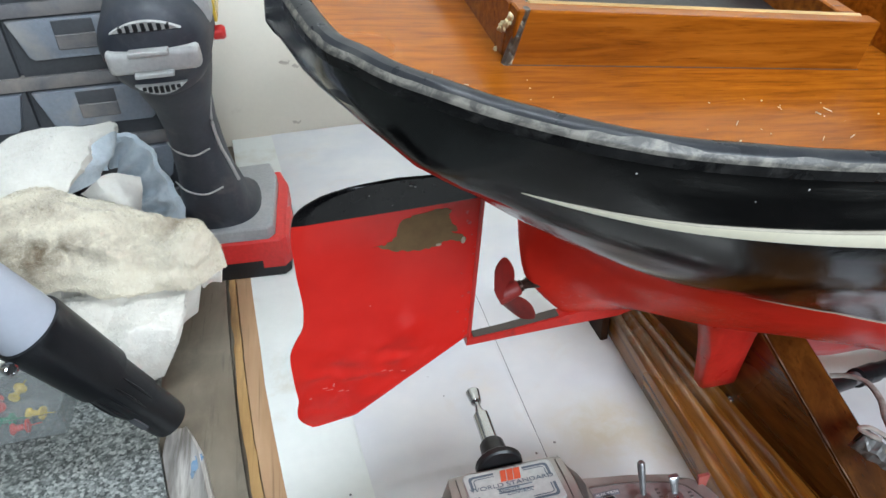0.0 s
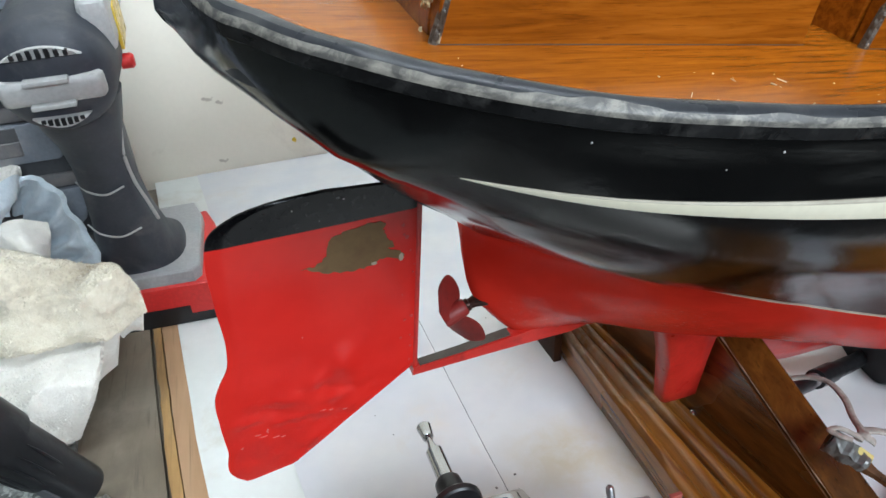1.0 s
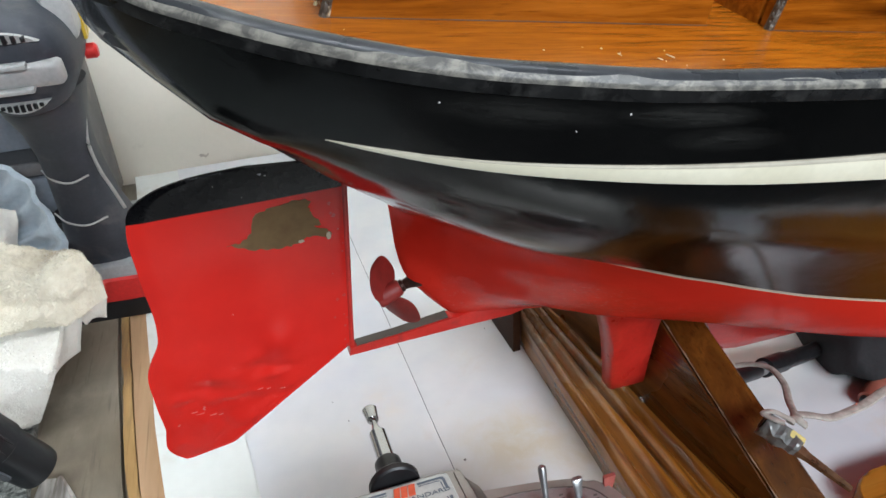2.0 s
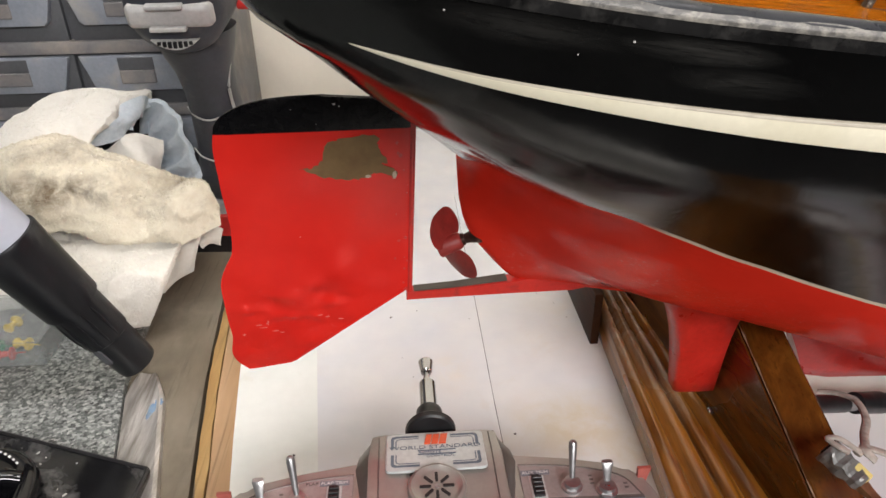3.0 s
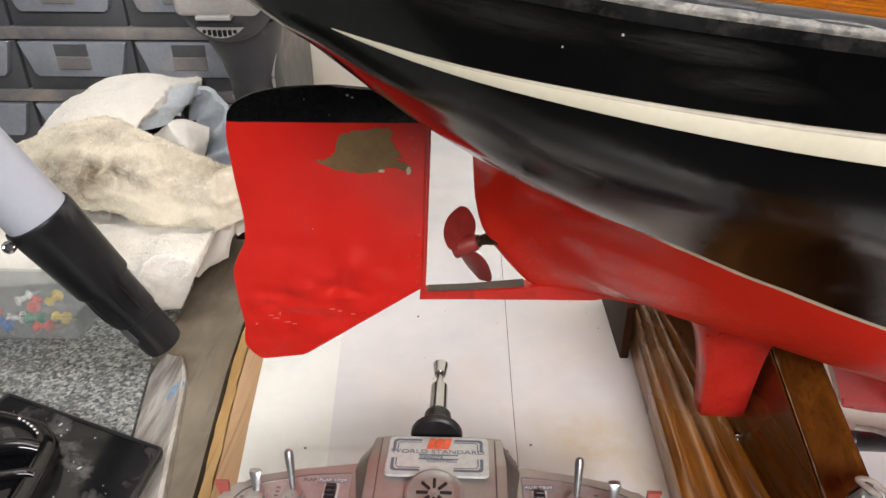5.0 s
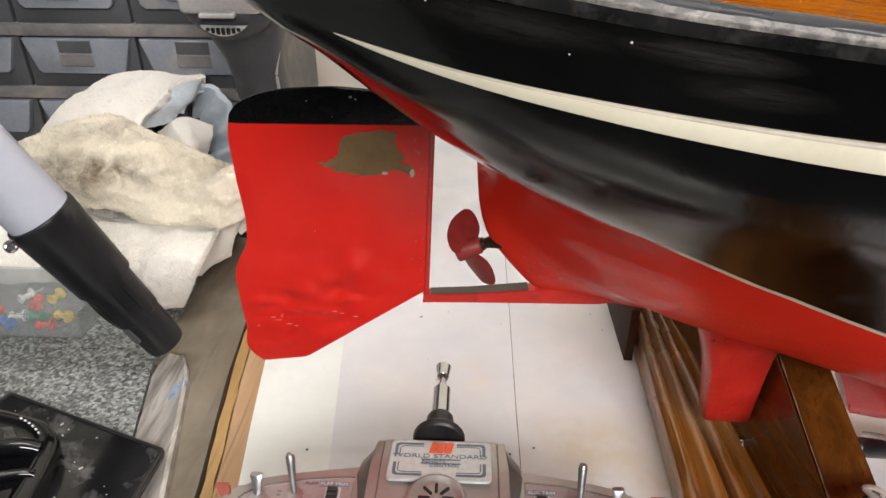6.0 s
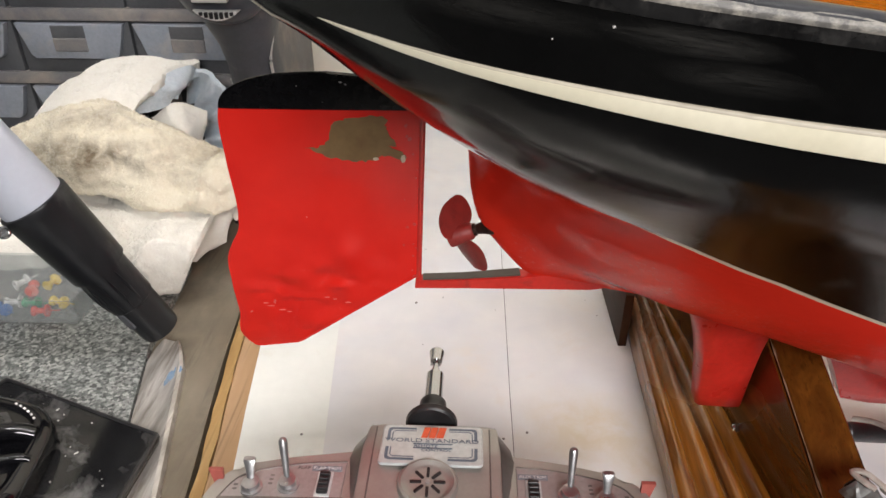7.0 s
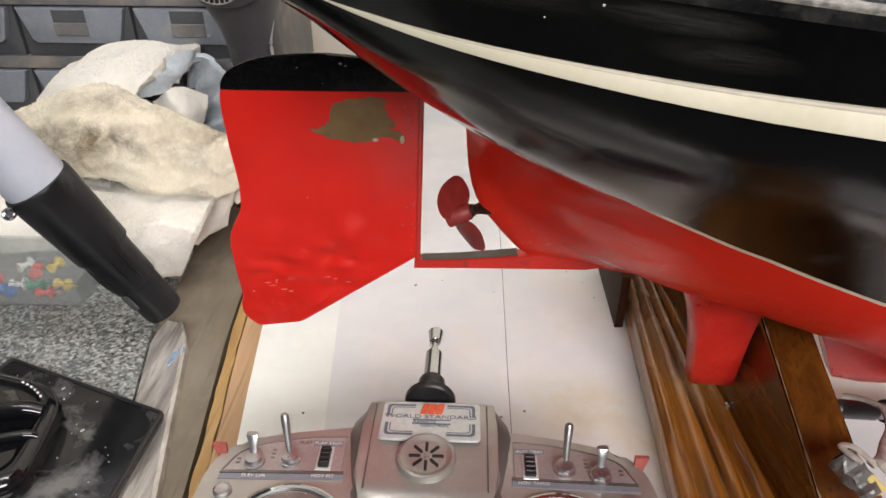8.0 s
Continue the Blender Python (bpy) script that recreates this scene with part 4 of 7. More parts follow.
def flake(points, seed, b0, b1, amount=0.0005):
    bm = slab(ragged(points, seed, 6, amount), 0, b1 - b0)
    bmesh.ops.transform(bm, matrix=Matrix.Translation((0, b0, 0)) @ Matrix.Rotation(radians(90), 4, "X") @ Matrix.Diagonal((1, 1, -1, 1)), verts=bm.verts)
    return bm


PATCH = [(-0.0452, 0.0664), (-0.0405, 0.0668), (-0.0372, 0.0705), (-0.036, 0.077), (-0.031, 0.0795), (-0.0225, 0.0815), (-0.0168, 0.0812), (-0.0165, 0.0765), (-0.0122, 0.0705), (-0.0165, 0.0700), (-0.0095, 0.0672), (-0.0092, 0.0640), (-0.0165, 0.0655), (-0.021, 0.0628), (-0.030, 0.0622), (-0.0385, 0.0635)]
part("bare_patch", flake(PATCH, 4, -0.00128, -0.0004), M_BARE, rudder, "bare brown patch where paint flaked off", smooth=False)
part("primer_fleck", flake([(-0.0207, 0.0640), (-0.0192, 0.0646), (-0.0185, 0.0637), (-0.0198, 0.0630)], 5, -0.00142, -0.0004, 0.0002), M_PRIMER, rudder, "pale primer fleck", smooth=False)
part("primer_fleck", flake([(-0.0104, 0.0658), (-0.0091, 0.0664), (-0.0088, 0.0638), (-0.0100, 0.0632)], 6, -0.00142, -0.0004, 0.0002), M_PRIMER, rudder, "pale primer fleck", smooth=False)
post = part("rudder_post", rod((blade_edge(0.004) - 0.0006, 0, 0.004), (blade_edge(0.1) - 0.0006, 0, 0.100), 0.0012, 14), M_RED, rudder, "red rudder stock")
scab = random.Random(17)
for k in range(16):
    c = 0.004 + 0.075 * scab.random() ** 1.4
    a = blade_edge(c) - 0.0040 + scab.uniform(-0.0034, 0.0022)
    r = scab.uniform(0.00022, 0.00065)
    b = blade_dent(a, c)
    part("paint_scab", flake([(a - r, c), (a, c - r * 1.3), (a + r, c), (a, c + r * 1.2)], 40 + k, b - 0.00106, b - 0.0004, r * 0.35), M_RED, rudder, smooth=False)
for k, (a, c, w, h) in enumerate(((-0.0645, -0.0158, 0.0012, 0.00018), (-0.0625, -0.0172, 0.0016, 0.00014), (-0.0606, -0.0150, 0.0003, 0.0010), (-0.0575, -0.0192, 0.0013, 0.0002), (-0.0545, -0.0205, 0.0010, 0.00015), (-0.0380, -0.0100, 0.0013, 0.0002), (-0.0345, -0.0112, 0.0009, 0.0002), (-0.0285, -0.0122, 0.0012, 0.0002), (-0.0457, 0.0340, 0.00025, 0.0003), (-0.0710, -0.0215, 0.0006, 0.0004))):
    b = blade_dent(a, c)
    part("scratch", flake([(a - w, c - h * 0.3), (a, c - h), (a + w, c + h * 0.6), (a + w * 0.2, c + h)], 70 + k, b - 0.00118, b - 0.0004, h * 0.4), M_SCRATCH, rudder, "pale scratch in the paint", smooth=False)
for k, (a, c, r) in enumerate(((-0.0330, 0.0935, 0.0005), (-0.0312, 0.0928, 0.0003), (-0.0480, 0.0905, 0.0002))):
    part("chip", flake([(a - r, c), (a, c - r * 0.5), (a + r, c), (a, c + r * 0.6)], 90 + k, blade_dent(a, c) - 0.00118, blade_dent(a, c) - 0.0004, r * 0.4), M_GREY_LIGHT, rudder, "small pale paint chip", smooth=False)
skeg_rings = [[(a, b, z) for b, z in ((-h, lo), (h, lo), (h, hi), (-h, hi))] for a, lo, hi, h in ((0.0, 0.0002, 0.0044, 0.0022), (0.02, 0.0020, 0.0066, 0.0023), (0.046, 0.0044, 0.0112, 0.0028), (0.075, 0.0075, 0.018, 0.004), (0.095, 0.012, 0.018, 0.003))]
part("skeg", loft(skeg_rings), M_RED, boat, "red painted skeg bar under the propeller", angle=30)
part("skeg_top", loft([[(a, b, z) for b, z in ((-h, c - 0.0004), (h, c - 0.0004), (h, c + 0.0003), (-h, c + 0.0003))] for a, c, h in ((0.003, 0.0052, 0.0018), (0.02, 0.0074, 0.0019), (0.044, 0.0118, 0.0022))]), M_SKEG_TOP, boat, "bare grey-brown wood on top of the skeg", smooth=False)

prop = part("propeller", turned((0.0115, 0, 0.0276), (0.0209, 0, 0.0326), [(0, 0.0022), (0.0001, 0.0036), (0.0006, 0.0042), (0.0012, 0.0043), (0.0060, 0.0040), (0.0100, 0.0036), (0.0108, 0.0030)], 24), M_PROP, boat, "two-bladed propeller in dull red paint")
part("propeller_shaft", turned((0.0200, 0, 0.0322), (0.036, 0, 0.0390), [(0, 0.0022), (0.001, 0.0022), (0.0012, 0.0027), (0.0024, 0.0027), (0.0026, 0.0021), (0.0045, 0.0024), (0.009, 0.0040), (0.016, 0.0052)], 18), M_SHAFT, boat, "dark bronze propeller shaft")


def blade(turn):
    bm = bmesh.new()
    n, m, rows = 14, 12, []
    ax = Vector((0.88, 0, 0.46)).normalized()
    rad0 = Matrix.Rotation(turn, 3, ax) @ Vector((-0.46, 0, 0.88)).normalized()
    tan0 = ax.cross(rad0)
    top, bot = [], []
    for sgn in (1, -1):
        rows = []
        for i in range(n + 1):
            r = 0.0022 + 0.0150 * i / n
            half = 0.0091 * (max(0.0, 1 - abs((i / n - 0.52) / 0.56) ** 2.6)) ** 0.5
            pitch = radians(46 - 10 * i / n)
            row = []
            for j in range(m + 1):
                s = (j / m * 2 - 1)
                across = -tan0 * math.cos(pitch) + ax * math.sin(pitch)
                p = Vector((0.0170, 0, 0.0290)) + rad0 * r + across * half * s + across.cross(rad0) * (sgn * 0.00045 * (1 - s * s) + 0.0008 * s * s)
                row.append(bm.verts.new(p))
            rows.append(row)
        for a, b in zip(rows, rows[1:]):
            for j in range(m):
                bm.faces.new((a[j], a[j + 1], b[j + 1], b[j]))
    bmesh.ops.remove_doubles(bm, verts=bm.verts, dist=2e-5)
    return bm


for ang in (-6, 174):
    part("blade", blade(radians(ang)), M_PROP, prop)

# stub keels under the bottom
def stub_keel(top, low, centre, half):
    """top and low: (from, to, height) along the boat."""
    rings = []
    for t in [i / 8 for i in range(9)]:
        x0, x1, z = [p + (q - p) * t for p, q in zip(top, low)]
        x0, x1, h = x0 - 0.008 * (1 - t) ** 4, x1 + 0.006 * (1 - t) ** 5, half * (1 - 0.35 * t)
        rings.append([(x0 + (x1 - x0) * u, centre + h * v, z) for u, v in ((0, -0.6), (0.06, -0.95), (0.3, -1), (0.7, -1), (0.94, -0.95), (1, -0.6), (1, 0.6), (0.94, 0.95), (0.7, 1), (0.3, 1), (0.06, 0.95), (0, 0.6))])
    last = rings[-1]
    mid = Vector((sum(p[0] for p in last) / 12, centre, low[2] - 0.0012))
    rings.append([tuple(Vector(p).lerp(mid, 0.2) + Vector((0, 0, -0.0009))) for p in last])
    return loft(rings)


part("bilge_stub", stub_keel((0.1215, 0.1530, 0.012), (0.1405, 0.1640, -0.0535), -0.010, 0.0075), M_RED, boat, "red painted stub keel standing in the cradle", angle=50)
part("keel_blade", stub_keel((0.180, 0.47, 0.004), (0.214, 0.44, -0.048), -0.006, 0.010), M_RED, boat, "long red painted keel", angle=50)

# hatch coamings on deck
def board(p0, p1, h0, h1, thick, bm=None):
    """An upright board between two places on deck."""
    d = Vector((p1[0] - p0[0], p1[1] - p0[1])).normalized()
    nrm = Vector((-d.y, d.x)) * thick
    rings = []
    for (a, b), h in ((p0, h0), (p1, h1)):
        z = deck_height(a, b) - 0.003
        rings.append([(a, b, z), (a + nrm.x, b + nrm.y, z), (a + nrm.x, b + nrm.y, z + h + 0.003), (a, b, z + h + 0.003)])
    bm = loft(rings, bm)
    bmesh.ops.bevel(bm, geom=list(bm.edges), offset=0.0005, segments=1, affect="EDGES")
    return bm


hatch = part("hatch_coaming", board((-0.0195, -0.0358), (0.0960, -0.0408), 0.0150, 0.0150, 0.006), M_COAMING, boat, "low varnished box coaming, open on top")
part("end_board", board((-0.0165, 0.060), (-0.0195, -0.0300), 0.0145, 0.0145, 0.005), M_COAMING, hatch)
part("far_board", board((-0.016, 0.055), (0.1, 0.055), 0.0145, 0.0145, 0.006), M_INNER, hatch, "pale bare inner board")
part("fore_board", board((0.0945, -0.0345), (0.102, 0.055), 0.0145, 0.0145, 0.006), M_COAMING, hatch)
part("top_edge", board((-0.0150, -0.0312), (0.0930, -0.0360), 0.0154, 0.0154, 0.0018), M_INNER, hatch, "pale bare top edge")
# Solid black block puts the shade of the open hatch into colour.
part("inner_shade", box(-0.013, 0.092, -0.028, 0.054, 0.150, 0.1575), M_BLACK, hatch, "black block standing for shade inside the open hatch", smooth=False)
part("foot_seam", sweep([(a, b - 0.0001, deck_height(a, b) + 0.0001) for a, b in ((-0.0195, -0.0359), (0.03, -0.03795), (0.0962, -0.0409))], 0.00013, 6), M_SEAM, hatch, "dark seam at the foot")
hatch2 = part("cabin_coaming", board((0.1185, -0.0450), (0.32, -0.0520), 0.024, 0.024, 0.006), M_COAMING, boat, "varnished cabin side board")
part("end_board", board((0.1205, 0.05), (0.1175, -0.0390), 0.024, 0.024, 0.005), M_COAMING, hatch2)
part("foot_seam", sweep([(a, b - 0.0001, deck_height(a, b) + 0.0001) for a, b in ((0.1185, -0.0451), (0.2, -0.0479), (0.32, -0.0521))], 0.00013, 6), M_SEAM, hatch2, "dark seam at the foot")


def glue_mesh(a, b, h, seed):
    bm = bmesh.new()
    z0 = deck_height(a, b)
    rings = []
    for i in range(9):
        rings.append([(a + math.cos(k * 0.7854) * (0.0013 + 0.0008 * noise.noise((k, i, seed))) * (1.2 - 0.06 * i) + 0.0004 * i, b + math.sin(k * 0.7854) * (0.0015 + 0.0008 * noise.noise((k, i, seed + 3))), z0 - 0.001 + (h + 0.001) * i / 8) for k in range(8)])
    return loft(rings, bm)


part("glue_bead", glue_mesh(-0.0200, -0.0348, 0.0150, 1.0), M_GLUE, hatch, "ragged dark glue on the corner")
M_OLD_GLUE = surface("yellowed_glue", (0.50, 0.40, 0.20), (0.66, 0.56, 0.33), 200, (0.45, 0.7), relief=0.5)


def glue_lumps(places, seed):
    """Squeezed-out glue set hard in ragged lumps."""
    bm = bmesh.new()
    for k, (a, b, c, r) in enumerate(places):
        lump = bmesh.ops.create_icosphere(bm, subdivisions=2, radius=r)["verts"]
        for v in lump:
            v.co *= 1 + 0.75 * noise.noise(v.co * (1.3 / r) + Vector((seed, k, 0)))
            v.co = Vector((v.co.x * 0.75, v.co.y, v.co.z)) + Vector((a, b, c))
    return bm


part("glue_lump", glue_lumps(((-0.0204, -0.0285, 0.1642, 0.0011), (-0.0206, -0.0302, 0.1652, 0.0013), (-0.0208, -0.0318, 0.1664, 0.0012), (-0.0206, -0.0330, 0.1678, 0.0010), (-0.0204, -0.0336, 0.1694, 0.0010)), 2.0), M_OLD_GLUE, hatch, "yellowed lumps of squeezed-out glue")
part("glue_lump", glue_lumps(((-0.0200, -0.0262, 0.1572, 0.0007), (-0.0203, -0.0272, 0.1570, 0.0005)), 5.0), M_OLD_GLUE, hatch, "yellowed lumps of squeezed-out glue")
part("glue_bead", glue_mesh(0.1178, -0.0440, 0.024, 7.0), M_GLUE, hatch2, "ragged dark glue on the corner")


def chips_mesh():
    rng = random.Random(11)
    bm = bmesh.new()
    for k in range(75):
        a = rng.uniform(0.0, 0.19) if k < 58 else rng.uniform(-0.06, 0.0)
        b = -HALF(a) + rng.uniform(0.012, 0.05)
        if b > -0.042 and a > -0.025:
            b = -0.042 - rng.uniform(0, 0.01)
        size = rng.choice((0.00016, 0.0002, 0.0002, 0.0003, 0.0004))
        long = rng.choice((1, 1.4, 2, 4, 9))
        z = deck_height(a, b)
        m = Matrix.Translation((a, b, z + 0.0003)) @ Matrix.Rotation(rng.uniform(0, 6.28), 4, "Z") @ Matrix.Rotation(rng.uniform(-0.3, 0.3), 4, "X")
        made = bmesh.ops.create_cube(bm, size=1.0, matrix=m @ Matrix.Diagonal((size * long, size * (0.8 if long < 3 else 0.5), size * 0.6, 1)))["verts"]
        for v in made:
            v.co += Vector((rng.uniform(-1, 1), rng.uniform(-1, 1), 0)) * size * 0.3
    return bm


chips = part("wood_chips", chips_mesh(), M_CHIP, None, smooth=False)
chips.matrix_world = BOAT
tagged(chips, "pale wood shavings and dust scattered on the deck", "shavings", kind="stuff")

# ---- the boat's cradle ----
cradle = thing("boat_cradle", "dark stained wooden boat cradle with a grooved foot rail", "boat cradle", (0, 0, 0))


def rail_sides(y):
    """Where the foot rail begins and ends across, at y."""
    return 0.1905 - 0.045 * (0.36 - y), 0.2262 + 0.075 * (0.262 - y)


def moulding():
    prof = [(0.050, 0.0012), (0.008, 0.012), (0.0, 0.0185), (0.016, 0.0222)]
    for k, (u0, u1, top) in enumerate(((0.03, 0.24, 0.0246), (0.26, 0.50, 0.0256), (0.52, 0.74, 0.0250), (0.76, 0.99, 0.0238))):
        for t in range(7):
            u = t / 6
            prof.append((u0 + (u1 - u0) * u, top - 0.0042 * abs(2 * u - 1) ** 2.4))
    prof += [(1.0, 0.0205), (1.0, 0.0012)]
    rings = []
    for k in range(60):
        y = 0.06 + 0.385 * k / 59
        x0, x1 = rail_sides(y)
        rings.append([(x0 + (x1 - x0) * u + 0.0004 * noise.noise((u * 9, y * 25, 1.0)), y, z + (0.0007 * noise.noise((u * 6, y * 30, 5.0)) if z > 0.01 else 0)) for u, z in prof])
    return loft(rings)


part("foot_rail", moulding(), M_CRADLE, cradle, "grooved moulding with worn varnish", angle=30)


def beam_line(y):
    """Left corner, right corner and height of the sloping cross board at y."""
    return 0.2262 + 0.100 * (0.262 - y), 0.2470 + 0.115 * (0.260 - y), min(0.0765 + 0.52 * (y - 0.26), 0.0860)


def beam_mesh():
    rings = []
    for y in [0.125 + 0.0075 * k for k in range(44)]:
        x0, x1, z = beam_line(y)
        rings.append([(x0, y, 0.0012), (x1, y, 0.0012), (x1, y, z - 0.0012), (x1 - 0.0012, y, z), (x0 + 0.0010, y, z), (x0, y, z - 0.0010)])
    return loft(rings)


part("cross_board", beam_mesh(), M_BEAM, cradle, "dark stained sloping cross board, darkened further for hull shade", angle=30)


def facing_mesh():
    rings = []
    for y in [0.132 + 0.0075 * k for k in range(41)]:
        x0, x1, z = beam_line(y)
        rings.append([(x0 - 0.0008, y, 0.0012), (x0 - 0.0002, y, 0.0012), (x0 - 0.0002, y, z - 0.0022), (x0 - 0.0008, y, z - 0.0026)])
    return loft(rings)


# Added sheet keeps the side lighter than the shade-darkened board.
part("side_facing", facing_mesh(), M_FACING, cradle, "thin added sheet giving the cross board's side a lighter varnish", angle=30)


def rubbed_corner():
    line = []
    for y in [0.14 + 0.003 * k for k in range(46)]:
        x0, x1, z = beam_line(y)
        line.append((x0 + 0.0003 * noise.noise((y * 90, 2, 2)), y, z - 0.0006))
    return sweep(line, lambda t: 0.00012 + 0.0008 * max(0.0, noise.noise((t * 19, 4, 1)) + 0.10), 6, n=2)


part("worn_corner", rubbed_corner(), M_RUBBED, cradle, "pale rubbed corner of the cross board")
part("end_block", box(0.1840, 0.1895, 0.363, 0.44, 0.0012, 0.040, 0.0008), M_BLACKWOOD, cradle, "dark stained end block")
part("screw_head", turned((0.2230, 0.2738, 0.0205), (0.2230, 0.2732, 0.0250), [(0, 0.0019), (0.0030, 0.0019), (0.0040, 0.0014), (0.0045, 0.0004)], 16), M_CHROME, cradle, "small bright screw head")

# ---- the radio transmitter ----
TXX = 0.0755
tx = thing("radio_transmitter", "old champagne coloured radio control transmitter lying face up", "transmitter", (TXX, 0.153, 0.0012))
WING, HEADZ = 0.052, 0.0595


def mirrored(half):
    return half + [(-x, y) for x, y in half[::-1] if abs(x) > 1e-6]


def rounded(points, n=5):
    return [(p.x, p.y) for p in smooth_line([(x, y, 0) for x, y in points], n)]


case_half = [(0.0, 0.0695), (0.034, 0.0690), (0.056, 0.0655), (0.074, 0.0612)] + rounded([(0.079, 0.0592), (0.0855, 0.052), (0.0888, 0.042), (0.0895, 0.030)], 4) + [(0.0885, -0.02), (0.084, -0.075), (0.076, -0.083), (0.0, -0.085)]
case = part("case", slab(mirrored(case_half), 0.0, WING, 0.003, 3), M_TX, tx, "champagne metallic painted case", angle=40)


def head_top(x, y):
    return HEADZ - max(0.0, y - 0.064) * 0.14


def head_mesh():
    """The raised middle, sloping away towards the aerial and rolling down towards the sticks."""
    rows = []
    low, roll = 0.0225, 0.0125
    for i in range(41):
        y = low + (0.0835 - low) * i / 40
        w = 0.0285 if y < 0.070 else 0.0285 - (y - 0.070) / 0.0135 * 0.0022
        w -= max(0.0, 0.040 - y) * 0.30
        z_end = ((y - 0.0795) / 0.004) ** 2 * 0.0035 if y > 0.0795 else 0.0
        if y < low + roll:
            u = 1 - (y - low) / roll
            z_end = 0.0085 * (1 - (1 - u * u) ** 0.5)
        row = []
        for k in range(21):
            u = -1 + k / 10
            row.append((w * u, y, head_top(0, y) - z_end - 0.0012 * u ** 8))
        rows.append([(-w - 0.0002, y, 0.03)] + row + [(w + 0.0002, y, 0.03)])
    last = [(x, y + 0.0006, 0.03) for x, y, z in rows[-1]]
    first = [(x, y - 0.0004, 0.03) for x, y, z in rows[0]]
    return loft([first] + rows + [last], close_ring=False)


part("head_panel", head_mesh(), M_TX, tx, "raised middle panel", angle=40)


def shoulder_mesh(s):
    """A facet falling from the middle panel to the wing, narrowing towards the sticks."""
    rings = []
    for y, xi, xo in ((0.028, 0.0249, 0.0253), (0.036, 0.0270, 0.0282), (0.042, 0.0282, 0.0300), (0.056, 0.0282, 0.0328), (0.066, 0.0282, 0.0345), (0.073, 0.0276, 0.0328), (0.0825, 0.0262, 0.0272)):
        zt = head_top(0, y) - 0.0006 - max(0.0, y - 0.0795) * 0.5 - max(0.0, 0.035 - y) * 0.35
        rings.append([(s * xi, y, 0.03), (s * xi, y, zt), (s * (xi + (xo - xi) * 0.15), y, zt - 0.0008), (s * xo, y, WING - 0.0006), (s * xo, y, 0.03)])
    return loft(rings)


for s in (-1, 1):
    # The facets' shade is put into their darker paint.
    part("shoulder", shoulder_mesh(s), M_TX_DARK, tx, "facet beside the middle panel, darkened in colour for shade", angle=30)

PLATE = Matrix.Translation((0, 0.0672, head_top(0, 0.0672) + 0.0007)) @ Matrix.Rotation(math.atan(-0.14), 4, "X")


def plate_outline(hw, hh, r, cut=0.0):
    pts = []
    for cx, cy, a0 in ((hw - r, hh - r, 0), (-hw + r, hh - r, 90), (-hw + r, -hh + r, 180), (hw - r, -hh + r, 270)):
        pts += [(cx + r * math.cos(radians(a0 + 18 * k)), cy + r * math.sin(radians(a0 + 18 * k))) for k in range(6)]
    return pts


def placed(bm, m):
    bmesh.ops.transform(bm, matrix=m, verts=bm.verts)
    return bm


plate = part("name_plate", placed(slab(plate_outline(0.0203, 0.0118, 0.0022), -0.0008, 0.0002, 0.0001, 1), PLATE), M_PLATE, tx, "silver name plate with blue corner lines")
part("plate_rim", placed(loft([[(x, y, z) for x, y in plate_outline(hw, hh, 0.0024)] for hw, hh, z in ((0.0203, 0.0118, -0.0008), (0.0210, 0.0125, -0.0008), (0.0208, 0.0123, 0.0001), (0.0203, 0.0118, 0.0003))], caps=False), PLATE), M_PLATE, tx, "pale rim round the plate")


def corner_line(sx, sy):
    bm = bmesh.new()
    for o, w in ((0.0, 0.0013), (0.0019, 0.0005)):
        x1, y1 = 0.0187 - o, 0.0102 - o
        pts = [(0.0068, y1), (x1 - 0.0018, y1), (x1 - 0.0005, y1 - 0.0005), (x1, y1 - 0.0018), (x1, 0.0022)]
        inner = [(0.0068, y1 - w), (x1 - 0.0018 - w * 0.4, y1 - w), (x1 - w * 1.1, y1 - w * 1.3 - 0.0004), (x1 - w, y1 - 0.0018 - w * 0.4), (x1 - w, 0.0022)]
        lo = [(x, y, 0.0003) for x, y in pts], [(x, y, 0.0003) for x, y in inner]
        vs = [bm.verts.new((sx * x, sy * y, 0.00032)) for x, y, z in lo[0]], [bm.verts.new((sx * x, sy * y, 0.00032)) for x, y, z in lo[1]]
        for i in range(4):
            bm.faces.new((vs[0][i], vs[0][i + 1], vs[1][i + 1], vs[1][i]))
    return placed(bm, PLATE)


for sx in (-1, 1):
    for sy in (-1, 1):
        part("corner_line", corner_line(sx, sy), M_BLUE_INK, plate, smooth=False)
for k, (x0, x1) in enumerate(((-0.0046, -0.0020), (-0.0016, 0.0012), (0.0016, 0.0046))):
    bar = [(x0, 0.0038), (x1, 0.0038), (x1 + 0.0012, 0.0102), (x0 + 0.0012, 0.0102)]
    part("emblem_bar", placed(slab(bar, 0.0003, 0.0007), PLATE), M_ORANGE, plate, "orange red emblem bar", smooth=False)
writing("WORLD STANDARD", 0.0033, M_BLUE_INK, plate, PLATE @ Matrix.Translation((0, 0.0019, 0.00035)), squeeze=1.27)
writing("REMOTE", 0.0021, M_BLUE_INK, plate, PLATE @ Matrix.Translation((-0.0024, -0.0016, 0.00035)), squeeze=1.2)
writing("CONTROL", 0.0021, M_BLUE_INK, plate, PLATE @ Matrix.Translation((0.0020, -0.0040, 0.00035)), squeeze=1.2)
for y in (-0.0003, -0.0028):
    part("rule_line", placed(box(-0.0075, 0.0085, y - 0.00015, y + 0.00015, 0.0003, 0.0006), PLATE), M_BLUE_INK, plate, smooth=False)

